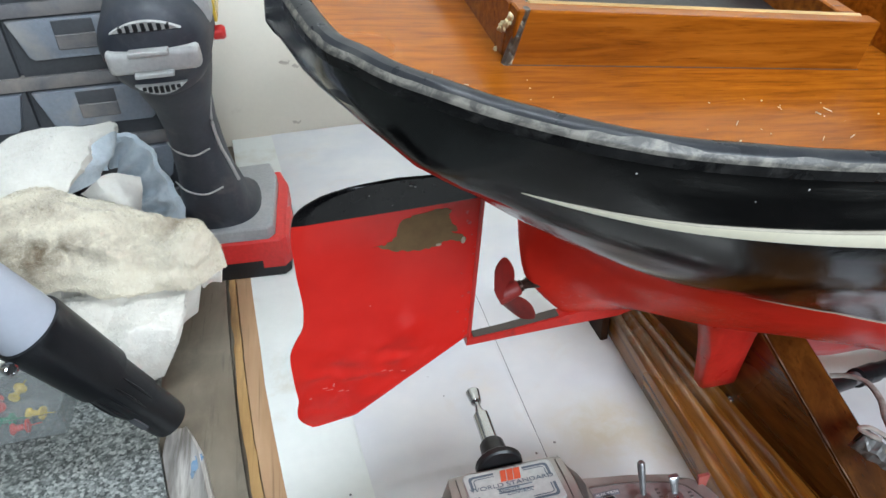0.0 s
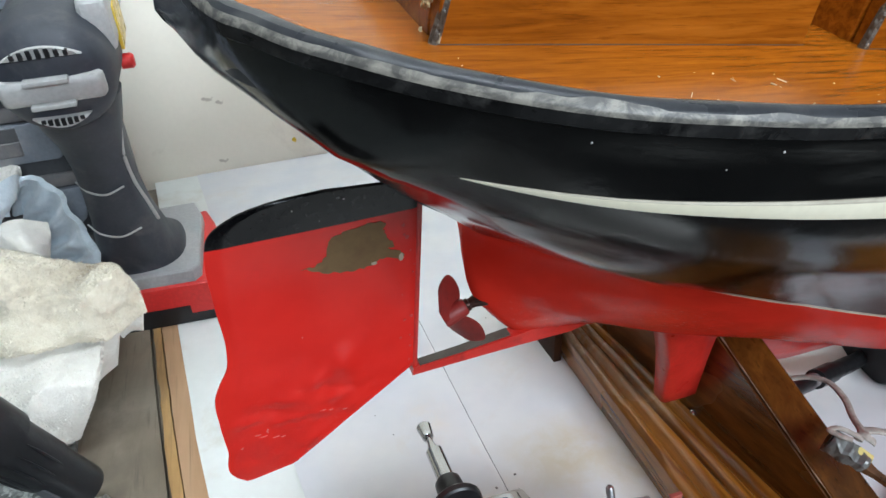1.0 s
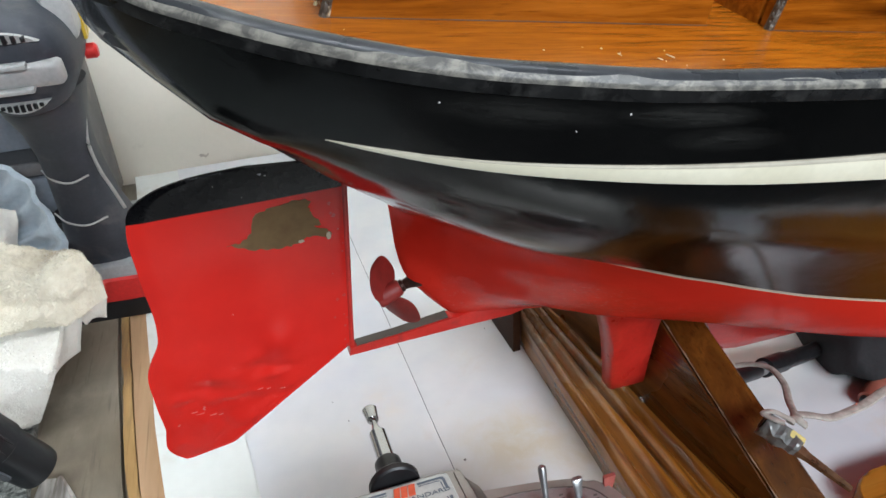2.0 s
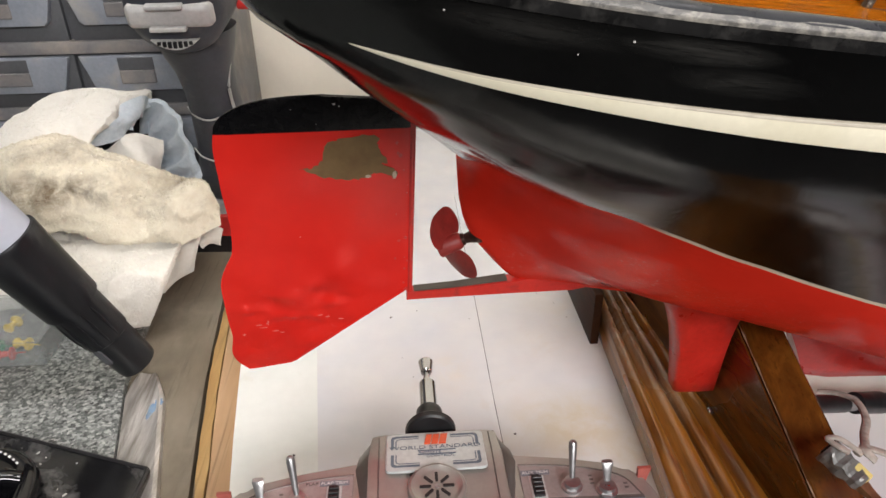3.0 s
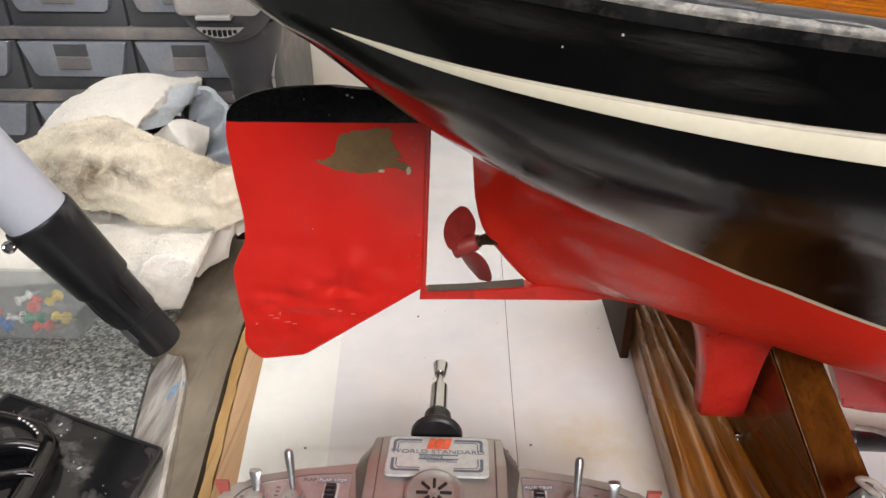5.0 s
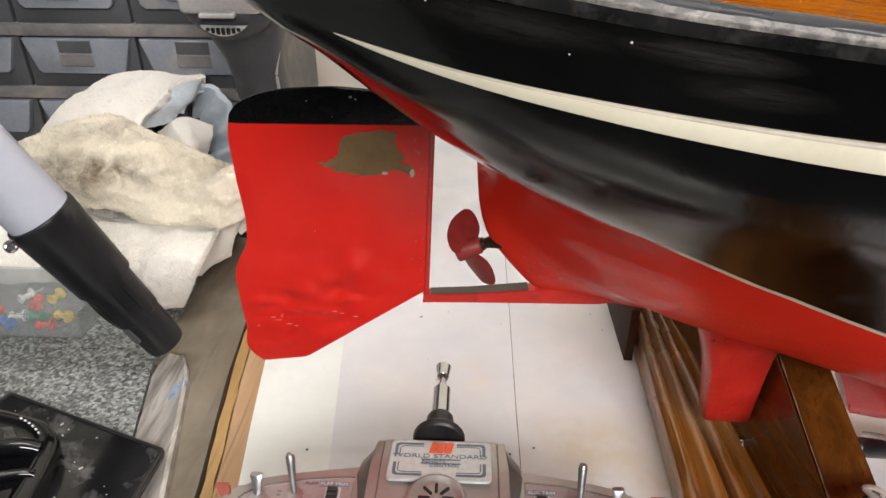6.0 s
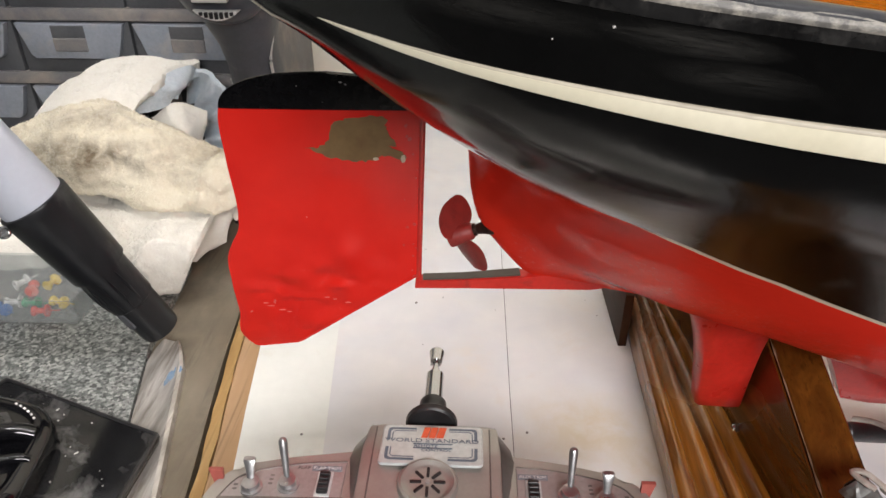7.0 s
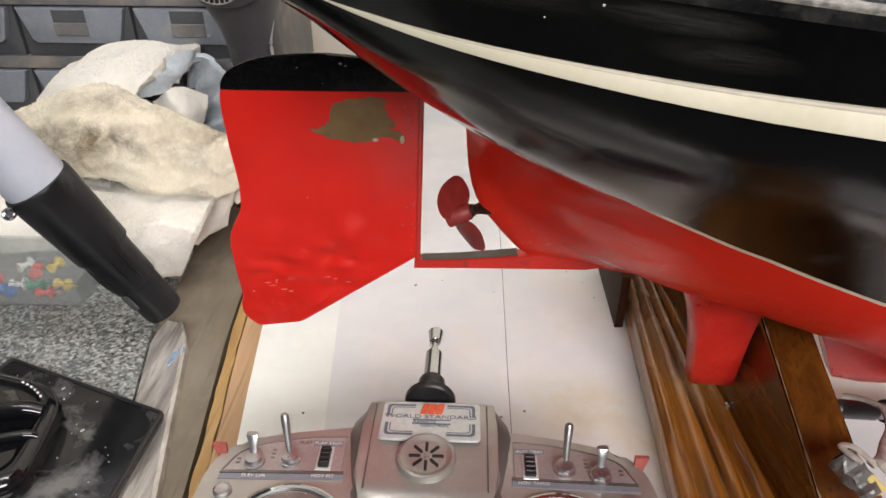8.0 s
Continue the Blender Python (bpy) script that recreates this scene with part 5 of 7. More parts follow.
SPK = Vector((-0.0005, 0.0465, HEADZ))
grille = part("speaker_cup", turned(SPK - Vector((0, 0, 0.003)), SPK + Vector((0, 0, 0.003)), [(0, 0.0118), (0.0045, 0.0118), (0.0056, 0.0112), (0.0060, 0.0102), (0.0052, 0.0088), (0.0047, 0.0078), (0.0049, 0.0060), (0.0050, 0.0005)], 40), M_TX, tx, "round dished speaker cover")
for k in range(8):
    a = radians(45 * k)
    m = Matrix.Translation(SPK + Vector((0, 0, 0.0018))) @ Matrix.Rotation(a, 4, "Z")
    part("slot", placed(slab(plate_outline(0.0023, 0.0006, 0.0005), 0, 0.0006), m @ Matrix.Translation((0.0046, 0, 0))), M_BLACK, grille, smooth=False)
part("cover_screw", turned(SPK + Vector((0, 0, 0.0018)), SPK + Vector((0, 0, 0.003)), [(0, 0.0011), (0.0006, 0.001), (0.0008, 0.0006)], 12), M_STEEL, grille)

for s in (-1, 1):
    part("panel_groove", sweep([(s * 0.0238, y, head_top(0, y) - 0.0001) for y in (0.032, 0.050, 0.066, 0.0785)], 0.0003, 6, n=3), M_TX_DARK, tx)

# aerial
AE = Vector((-0.0012, 0.0865, 0.0525))
AD = Vector((0.0, 1.0, -0.01)).normalized()
boot = part("aerial_boot", turned(AE - AD * 0.003, AE + AD * 0.016, [(0, 0.0104), (0.0008, 0.0112), (0.0032, 0.0114), (0.0042, 0.0106), (0.0045, 0.0080), (0.0050, 0.0068), (0.0058, 0.0066), (0.0120, 0.0062), (0.0150, 0.0060), (0.0160, 0.0052), (0.0162, 0.0042)], 32), M_BLACK, tx, "black rubber aerial boot")
aerial = part("aerial", turned(AE + AD * 0.010, AE + AD * 0.066, [(0, 0.0041), (0.0215, 0.0041), (0.0219, 0.0037), (0.0222, 0.0030), (0.0268, 0.0017), (0.029, 0.0015), (0.0308, 0.0015), (0.0312, 0.0028), (0.033, 0.0031), (0.0385, 0.0038), (0.0392, 0.0034), (0.0394, 0.0012)], 28), M_CHROME, tx, "chromed telescopic aerial pushed in")


def toggle(x, y, lean, tall, parent, bat=False):
    base = Vector((x, y, WING))
    sw = part("toggle_switch", turned(base, base + Vector((0, 0, 0.005)), [(0, 0.0044), (0.0014, 0.0044), (0.0016, 0.0034), (0.0038, 0.0033), (0.0040, 0.0022)], 20), M_STEEL, parent, "toggle switch with a threaded collar")
    tip = base + Vector((lean[0], lean[1], tall))
    if bat:
        d = tip - base
        rings = []
        for t, w, th in ((0.2, 0.0012, 0.0010), (0.45, 0.0014, 0.0010), (0.7, 0.0017, 0.0011), (0.95, 0.0023, 0.0013), (1.0, 0.0022, 0.0010)):
            p = base + d * t
            rings.append([(p.x + w * u, p.y + th * v, p.z) for u, v in ((-1, -0.6), (-0.6, -1), (0.6, -1), (1, -0.6), (1, 0.6), (0.6, 1), (-0.6, 1), (-1, 0.6))])
        part("lever", loft(rings), M_STEEL, sw, "flat metal lever")
    else:
        L = (tip - base).length
        part("lever", turned(base, tip, [(0.002, 0.0010), (L * 0.5, 0.0014), (L - 0.0025, 0.0018), (L - 0.0008, 0.0016), (L, 0.0008)], 14), M_STEEL, sw, "round chromed lever")
    part("nut", turned(base, base + Vector((0, 0, 0.0022)), [(0, 0.0042), (0.0016, 0.0042), (0.002, 0.0036)], 6), M_STEEL, sw)
    return sw


toggle(-0.0705, 0.0485, (-0.001, 0.006), 0.0105, tx, True)
toggle(-0.0562, 0.0502, (-0.0025, 0.009), 0.0175, tx)
toggle(0.0548, 0.0498, (0.0015, 0.010), 0.0165, tx)
toggle(0.0685, 0.0470, (0.0008, 0.006), 0.0105, tx, True)
for s, x, y in ((-1, -0.0422, 0.0515), (1, 0.0410, 0.0505)):
    tr = part("trim_wheel", box(x - 0.0022, x + 0.0022, y - 0.0050, y + 0.0050, WING - 0.001, WING + 0.0024, 0.0006), M_BLACK, tx, "ribbed black trim slider")
    for k in range(4):
        part("rib", box(x - 0.0019, x + 0.0019, y - 0.0040 + 0.0023 * k, y - 0.0029 + 0.0023 * k, WING + 0.0020, WING + 0.0031, 0.0002, 1), M_BLACK, tr)
    part("slider_slot", box(x - 0.0031, x + 0.0031, y - 0.0062, y + 0.0062, WING - 0.0002, WING + 0.0008, 0.0002, 1), M_PLATE, tr, "pale slot round the slider")
    panel = [(0.0345, 0.0452), (0.0345, 0.0630), (0.052, 0.0615), (0.069, 0.0575), (0.0775, 0.0530), (0.0822, 0.0440)]
    part("wing_panel", slab([(s * px, py) for px, py in panel][::s], WING, WING + 0.0005, 0.0002, 1), M_TX_PANEL, tx, "brushed control panel, tinted pink for the rudder's reflection")
    part("panel_border", sweep([(s * px, py, WING + 0.0005) for px, py in panel[1:]], 0.00035, 6, n=3), M_TX_DARK, tx)
    part("panel_strip", slab([(s * 0.0335, 0.0440), (s * 0.0335, 0.0452), (s * 0.0826, 0.0440), (s * 0.0830, 0.0428)][::s], WING, WING + 0.0006), M_TX_DARK, tx, "dark printed line", smooth=False)
    part("label_strip", slab([(s * 0.0335, 0.0408), (s * 0.0335, 0.0437), (s * 0.0828, 0.0425), (s * 0.0830, 0.0398)][::s], WING, WING + 0.0004), M_TX_LABEL, tx, "grey printed label strip", smooth=False)
    part("label_patch", box(x - 0.0060, x + 0.0060, y + 0.0064, y + 0.0090, WING + 0.0002, WING + 0.0007), M_TX_LABEL, tx, smooth=False)
    for bx, by, bars in ((-0.0635 * 1.0, 0.0505, 3), (-0.0770, 0.0475, 2)):
        for k in range(bars):
            part("print_bar", box(s * abs(bx) - 0.0008, s * abs(bx) + 0.0008, by + 0.0020 * k, by + 0.0008 + 0.0020 * k, WING + 0.0003, WING + 0.0007), M_TX_DARK, tx, smooth=False)
    part("side_lever", loft([[(s * (0.0835 + 0.0025 * t) + w * u, 0.0515 + 0.003 * t + 0.0008 * v, 0.044 + 0.012 * t) for u, v in ((-1, -1), (1, -1), (1, 1), (-1, 1))] for t, w in ((0, 0.0012), (0.5, 0.0018), (1.0, 0.0028))]), M_LEVER_RED, tx, "brick red plastic side lever")
    part("case_screw", turned((s * 0.0258, 0.0345, HEADZ - 0.0085), (s * 0.0258, 0.0345, WING + 0.002), [(0, 0.0034), (0.0022, 0.0034), (0.0028, 0.0026), (0.0024, 0.0012)], 20), M_STEEL, tx, "recessed steel screw")
    part("case_screw", turned((s * 0.0790, 0.0340, WING - 0.001), (s * 0.0790, 0.0340, WING + 0.002), [(0, 0.0036), (0.0022, 0.0036), (0.0028, 0.0028), (0.0024, 0.0012)], 20), M_STEEL, tx, "recessed steel screw")
    ring = part("stick_surround", turned((s * 0.0508, 0.0138, WING - 0.002), (s * 0.0508, 0.0138, WING + 0.003), [(0, 0.0246), (0.0022, 0.0246), (0.0034, 0.0240), (0.0038, 0.0230), (0.0034, 0.0219), (0.0022, 0.0214), (0.0021, 0.0212)], 64), M_CHROME, tx, "bright metal ring round the stick")
    part("stick_well", turned((s * 0.0508, 0.0138, WING - 0.002), (s * 0.0508, 0.0138, WING + 0.003), [(0, 0.0212), (0.0024, 0.0212), (0.0025, 0.0195), (0.0022, 0.0050)], 48), M_TX_DARK, ring, "dull dark well under the stick")
T = lambda x, y, z=WING + 0.0005: Matrix.Translation((x, y, z))
for text, lx, ly in (("FLAP TRIM", -0.0422, 0.0592), ("HOV PIT", -0.0415, 0.0424), ("ELEV D/R", -0.0690, 0.0416), ("FLAP", -0.0515, 0.0592), ("AUX TRIM", 0.0410, 0.0582), ("HOV THRO", 0.0420, 0.0424)):
    writing(text, 0.0021, M_WHITE_INK if text != "FLAP" else M_TX_DARK, tx, T(lx, ly, WING + 0.0007), squeeze=1.15, thick=0.0001)

# ---- drawers against the wall ----
cab = thing("parts_cabinet", "dusty grey plastic parts cabinet with rows of small drawers", "cabinet", (0, 0.585, 0.0012))
CX0, CX1, CTOP = -0.60, -0.090, 0.275


def drawer_front(cx, z0):
    """Trapezoid front with a pull slot."""
    bm = bmesh.new()
    out = [(-0.0455, 0.0440), (0.0455, 0.0440), (0.0440, 0.0405), (0.0375, 0.0185), (0.034, 0.0155), (-0.034, 0.0155), (-0.0375, 0.0185), (-0.0440, 0.0405)]
    bm = slab([(cx + x, z0 + z) for x, z in out][::-1], 0, 0.006, 0.0012, 2)
    bmesh.ops.transform(bm, matrix=Matrix.Rotation(radians(90), 4, "X"), verts=bm.verts)
    return bm


rows = [-0.004 + 0.0525 * k for k in range(5)]
cols = [-0.142 - 0.0985 * k for k in range(5)]
part("back_box", box(CX0, CX1, 0.006, 0.20, 0.0, CTOP, 0.002), M_RECESS_SHADE, cab, "cabinet back box, coloured dark for the shade inside")
for z in rows + [rows[-1] + 0.0525]:
    part("shelf_bar", box(CX0, CX1, -0.0035, 0.01, z + 0.0455, z + 0.0525 + 0.003, 0.0015), M_GREY_FRAME, cab, "dusty shelf bar")
part("side_wall", box(CX1 - 0.004, CX1 + 0.001, -0.0025, 0.20, 0, CTOP, 0.001), M_GREY_FRAME, cab)
for z in rows:
    for cx in cols:
        dr = part("drawer", drawer_front(cx, z), M_GREY, cab, "grey drawer front with a pull slot")
        # Tray and slot are solid blocks, darkened in colour for recess shade.
        part("drawer_tray", box(cx - 0.0475, cx + 0.0475, 0.0005, 0.006, z + 0.001, z + 0.0445, 0.001), M_RECESS_SHADE, dr)
        part("pull_slot", box(cx - 0.0155, cx + 0.0125, -0.0064, -0.004, z + 0.0325, z + 0.0425, 0.0004, 1), M_RECESS_SHADE, dr, "pull slot, a block coloured dark for its shade")
        part("slot_lip", box(cx - 0.0155, cx + 0.0125, -0.0072, -0.005, z + 0.0215, z + 0.0325, 0.0008, 1), M_GREY_FRAME, dr)

# ---- cordless drill ----
drill = thing("cordless_drill", "dusty charcoal cordless drill standing on its red battery", "drill", (-0.062, 0.0, 0.0012))
base_half = [(-0.042, 0.512), (0.036, 0.506), (0.0415, 0.512), (0.046, 0.60), (0.040, 0.628), (-0.04, 0.628), (-0.044, 0.60)]
part("battery_foot", slab(base_half, 0.0, 0.016, 0.002), M_BLACK, drill, "black underside of the battery")
part("battery", slab([(x * 1.01, y - 0.001) for x, y in base_half], 0.0155, 0.034, 0.004, 3), M_DRILL_RED, drill, "red battery pack")
part("battery_rib", slab([(x * 1.03 + 0.002, y) for x, y in ((0.018, 0.507), (0.034, 0.5055), (0.041, 0.515), (0.044, 0.56), (0.02, 0.56))], 0.008, 0.0325, 0.003), M_DRILL_RED, drill)
part("foot_plate", slab([(x * 0.92 - 0.0045, 0.57 + (y - 0.57) * 0.97) for x, y in base_half], 0.033, 0.044, 0.003, 3), M_DRILL_GREY, drill, "dusty grey foot plate")


def grip_mesh():
    rings = []
    for z, y, x, rx, ry in ((0.043, 0.558, -0.007, 0.032, 0.041), (0.049, 0.557, -0.007, 0.0315, 0.040), (0.054, 0.552, -0.008, 0.029, 0.037), (0.064, 0.542, -0.008, 0.025, 0.031), (0.090, 0.530, -0.008, 0.020, 0.026), (0.115, 0.522, -0.008, 0.018, 0.024), (0.135, 0.516, -0.008, 0.0175, 0.0235), (0.152, 0.510, -0.0082, 0.019, 0.025), (0.166, 0.505, -0.0085, 0.023, 0.030), (0.180, 0.505, -0.0085, 0.026, 0.034)):
        rings.append([(x + rx * (abs(math.cos(t)) ** 0.75) * (1 if math.cos(t) > 0 else -1), y + ry * (abs(math.sin(t)) ** 0.8) * (1 if math.sin(t) > 0 else -1), z) for t in [2 * math.pi * k / 28 for k in range(28)]])
    line = [rings[0]]
    for a, b in zip(rings, rings[1:]):
        for s in (0.5, 1.0):
            line.append([tuple(Vector(p).lerp(Vector(q), s)) for p, q in zip(a, b)])
    return loft(line)


grip = part("grip", grip_mesh(), M_DRILL, drill, "charcoal rubber grip", angle=50)
for z, y, r in ((0.084, 0.5000, 0.0215), (0.118, 0.4935, 0.0183)):
    part("seam_line", sweep([(-0.008 - r, y + 0.018, z + 0.004), (-0.008 - r * 0.6, y + 0.006, z + 0.001), (-0.008, y + 0.0005, z - 0.001), (-0.008 + r * 0.6, y + 0.005, z + 0.001)], 0.0007, 6), M_DRILL_LIGHT, grip, "pale seam line")
part("side_seam", sweep([(0.0105, 0.506, 0.156), (0.0085, 0.500, 0.140), (0.0095, 0.503, 0.120), (0.013, 0.505, 0.105), (0.0165, 0.508, 0.088)], 0.0012, 6), M_DRILL_LIGHT, grip, "pale seam line")

HEAD0, HEAD1 = Vector((-0.0085, 0.452, 0.198)), Vector((-0.0085, 0.62, 0.228))
part("motor_housing", turned(HEAD0, HEAD1, [(0, 0.012), (0.002, 0.022), (0.007, 0.028), (0.016, 0.0315), (0.05, 0.033), (0.10, 0.032), (0.13, 0.027), (0.16, 0.02)], 40), M_DRILL, drill, "charcoal motor housing")
hd = (HEAD1 - HEAD0).normalized()
hu = Vector((0, -hd.z, hd.y))


def cap_box(w, h0, h1, d0, d1, material, name, label, bevel=0.002):
    bm = box(-w, w, d0, d1, h0, h1, bevel, 3)
    for v in bm.verts:
        v.co.y += (v.co.x / 0.034) ** 2 * 0.008 + (v.co.z / 0.034) ** 2 * 0.004
    m = Matrix.Translation(HEAD0) @ Matrix((Vector((1, 0, 0)), hd, hu)).transposed().to_4x4()
    return part(name, placed(bm, m), material, drill, label), m


band, HM = cap_box(0.0262, -0.0085, 0.0060, -0.0058, 0.012, M_DRILL_LIGHT, "end_band", "pale grey band across the motor end", 0.0042)
for s in (-1, 1):
    part("band_notch", placed(box(-0.012, 0.010, -0.0065, 0.0, s * 0.0068 - 0.0022, s * 0.0068 + 0.0004, 0.0008), HM), M_DRILL_LIGHT, band)
for top, w, zc in ((True, 0.0195, 0.0165), (False, 0.0150, -0.0160)):
    arc = []
    for k in range(13):
        t = k / 12 * 2 - 1
        arc.append((w * t, zc + (0.0068 * (1 - t * t) if top else -0.0058 * (1 - t * t))))
    rim = slab(arc if not top else arc[::-1], 0, 0.003, 0.0006, 1)
    bmesh.ops.transform(rim, matrix=Matrix.Rotation(radians(90), 4, "X"), verts=rim.verts)
    for v in rim.verts:
        v.co.y += 0.0005 + (v.co.x / 0.034) ** 2 * 0.008
    vent = part("vent", placed(rim, HM), M_DRILL_LIGHT, drill, "pale rimmed cooling vent")
    for k in range(7):
        x = (-0.0126 + 0.0042 * k) * (w / 0.0195)
        h = 0.0055 * (1 - (x / w) ** 2)
        z0, z1 = (zc + 0.0012, zc + h + 0.0008) if top else (zc - h * 0.85, zc - 0.0006)
        part("vent_slot", placed(box(x - 0.0011, x + 0.0011, -0.0032 + (x / 0.034) ** 2 * 0.008, 0.001, z0, z1, 0.0003, 1), HM), M_BLACK, vent)
part("collar", turned(HEAD1 - hd * 0.02, HEAD1 + hd * 0.05, [(0, 0.027), (0.01, 0.029), (0.03, 0.027), (0.05, 0.018), (0.07, 0.010)], 30), M_BLACK, drill, "black chuck collar")
part("grey_flank", placed(box(0.018, 0.034, 0.03, 0.115, 0.002, 0.034, 0.006, 3), HM), M_DRILL_LIGHT, drill, "pale grey side shell")
part("yellow_label", placed(box(0.0325, 0.0350, 0.05, 0.085, -0.004, 0.022, 0.001), HM), PIN_COLOURS[1], drill, "yellow sticker")
part("direction_button", placed(turned((0.030, 0.055, -0.013), (0.0375, 0.055, -0.013), [(0, 0.0046), (0.006, 0.0046), (0.0075, 0.0034)], 16), HM), M_DRILL_RED, drill, "red push button")

# ---- towels ----
def towel_lobe(path, width, height, seed, n=10, seg=40, rough=0.004, flatten=0.6):
    """A soft folded roll of cloth along a line, with creases."""
    line = smooth_line(path, n)
    rings = []
    for i, p in enumerate(line):
        t = i / (len(line) - 1)
        d = (line[min(i + 1, len(line) - 1)] - line[max(i - 1, 0)]).normalized()
        side = d.cross(Vector((0, 0, 1))).normalized()
        w, h = width(t), height(t)
        ring = []
        for k in range(seg):
            a = 2 * math.pi * k / seg
            x, z = math.cos(a), math.sin(a)
            z = z if z > 0 else z * flatten
            q = p + side * x * w + Vector((0, 0, 1)) * z * h
            f = noise.fractal((q.x * 22, q.y * 22, q.z * 30 + seed), 0.8, 2.1, 4) + 1.3 * (1 - 2.4 * abs(noise.noise((q.x * 17 + seed, q.y * 26, q.z * 26)))) + 0.5 * (1 - 3 * abs(noise.noise((q.x * 45, q.y * 50 + seed, q.z * 50))))
            ring.append(q + (side * x + Vector((0, 0, z))) * (rough * f + 0.0006 * noise.noise((q.x * 160, q.y * 160, q.z * 160))))
        rings.append(ring)
    return loft(rings)


towel_a = thing("stained_towel", "folded cream terry towel with brown stains", "towel", (0, 0, 0))
RIDGE = [(-0.314, 0.475, 0.066), (-0.248, 0.47, 0.089), (-0.188, 0.464, 0.114), (-0.154, 0.462, 0.112), (-0.123, 0.456, 0.103), (-0.095, 0.45, 0.091), (-0.07, 0.44, 0.095), (-0.056, 0.428, 0.074)]
EDGE = [(-0.300, 0.44, 0.050), (-0.245, 0.437, 0.060), (-0.212, 0.434, 0.068), (-0.183, 0.43, 0.073), (-0.149, 0.427, 0.065), (-0.103, 0.42, 0.059), (-0.081, 0.418, 0.062), (-0.055, 0.424, 0.07)]


def draped_fold(seed, n=26, seg=120):
    """A folded towel lying over a heap: over the ridge, bulging forward, tucked back under its front edge."""
    top, low = smooth_line(RIDGE, n), smooth_line(EDGE, n)
    rings = []
    for i, (r, e) in enumerate(zip(top, low)):
        t = i / (len(top) - 1)
        fat = 1.0 - t ** 6
        mid = r.lerp(e, 0.45) + Vector((0.0, -0.010, 0.010)) * fat
        lip = e + Vector((0, -0.002, 0.005)) * fat
        keys = [r + Vector((0, 0.016, -0.004)) * fat, r, mid, lip, e, e + Vector((0, 0.010, 0.001)) * fat, r.lerp(e, 0.55) + Vector((0, 0.030, -0.004)) * fat, r + Vector((0, 0.036, -0.025)) * fat]
        loop = smooth_line(keys + keys[:1], seg // 8)[:-1]
        c = sum(loop, Vector()) / len(loop)
        ring = []
        for p in loop:
            o = (p - c).normalized()
            crease = 0.0042 * (1 - 3.2 * abs(noise.noise((p.x * 16 + seed, p.y * 30, p.z * 34)))) + 0.0022 * (1 - 3 * abs(noise.noise((p.x * 48, p.y * 48 + seed, p.z * 60))))
            pile = 0.0011 * noise.noise((p.x * 190, p.y * 190, p.z * 190)) + 0.0008 * noise.noise((p.x * 420, p.y * 420, p.z * 420))
            ring.append(p + o * (crease * (0.3 + 0.7 * fat) + pile))
        rings.append(ring)
    return loft(rings)


def pile_on(ob, count, seed, tall=0.0013, wide=0.00055):
    """Short cotton loops standing on the outer skin of a cloth part."""
    me = ob.data
    rng = random.Random(seed)
    polys = [q for q in me.polygons if q.normal.y < 0.35]
    total, run = 0.0, []
    for q in polys:
        total += q.area
        run.append(total)
    co, faces = [], []
    k = 0
    for c in range(count):
        goal = (c + rng.random()) * total / count
        while k < len(run) - 1 and run[k] < goal:
            k += 1
        q = polys[k]
        vs = [me.vertices[i].co for i in q.vertices]
        a, b = rng.random(), rng.random()
        p = vs[0].lerp(vs[1], a).lerp(vs[-1].lerp(vs[2], a), b)
        side = Vector((rng.uniform(-1, 1), rng.uniform(-1, 1), rng.uniform(-1, 1))).cross(q.normal).normalized()
        lean = side.cross(q.normal) * rng.uniform(-1.0, 1.0)
        hgt = tall * rng.uniform(0.4, 1.0)
        n = len(co)
        m = p + (q.normal + lean * 0.5).normalized() * hgt * 0.6
        e = p + (q.normal * 0.8 + lean * 1.3).normalized() * hgt
        co += [p - side * wide * 0.5 - q.normal * 0.0004, p + side * wide * 0.5 - q.normal * 0.0004, m + side * wide * 0.45, m - side * wide * 0.45, e + side * wide * 0.2, e - side * wide * 0.2]
        faces += [(n, n + 1, n + 2, n + 3), (n + 3, n + 2, n + 4, n + 5)]
    pm = bpy.data.meshes.new("terry_nap")
    pm.from_pydata([tuple(p) for p in co], [], faces)
    pm.materials.append(me.materials[0])
    pl = new("terry_nap", pm)
    pl.parent = ob
    return tagged(pl, "short fuzzy cotton loops", kind="stuff")


fold = part("fold", draped_fold(3.0), M_TOWEL_A, towel_a, angle=80)
pile_on(fold, 34000, 21, 0.0011)


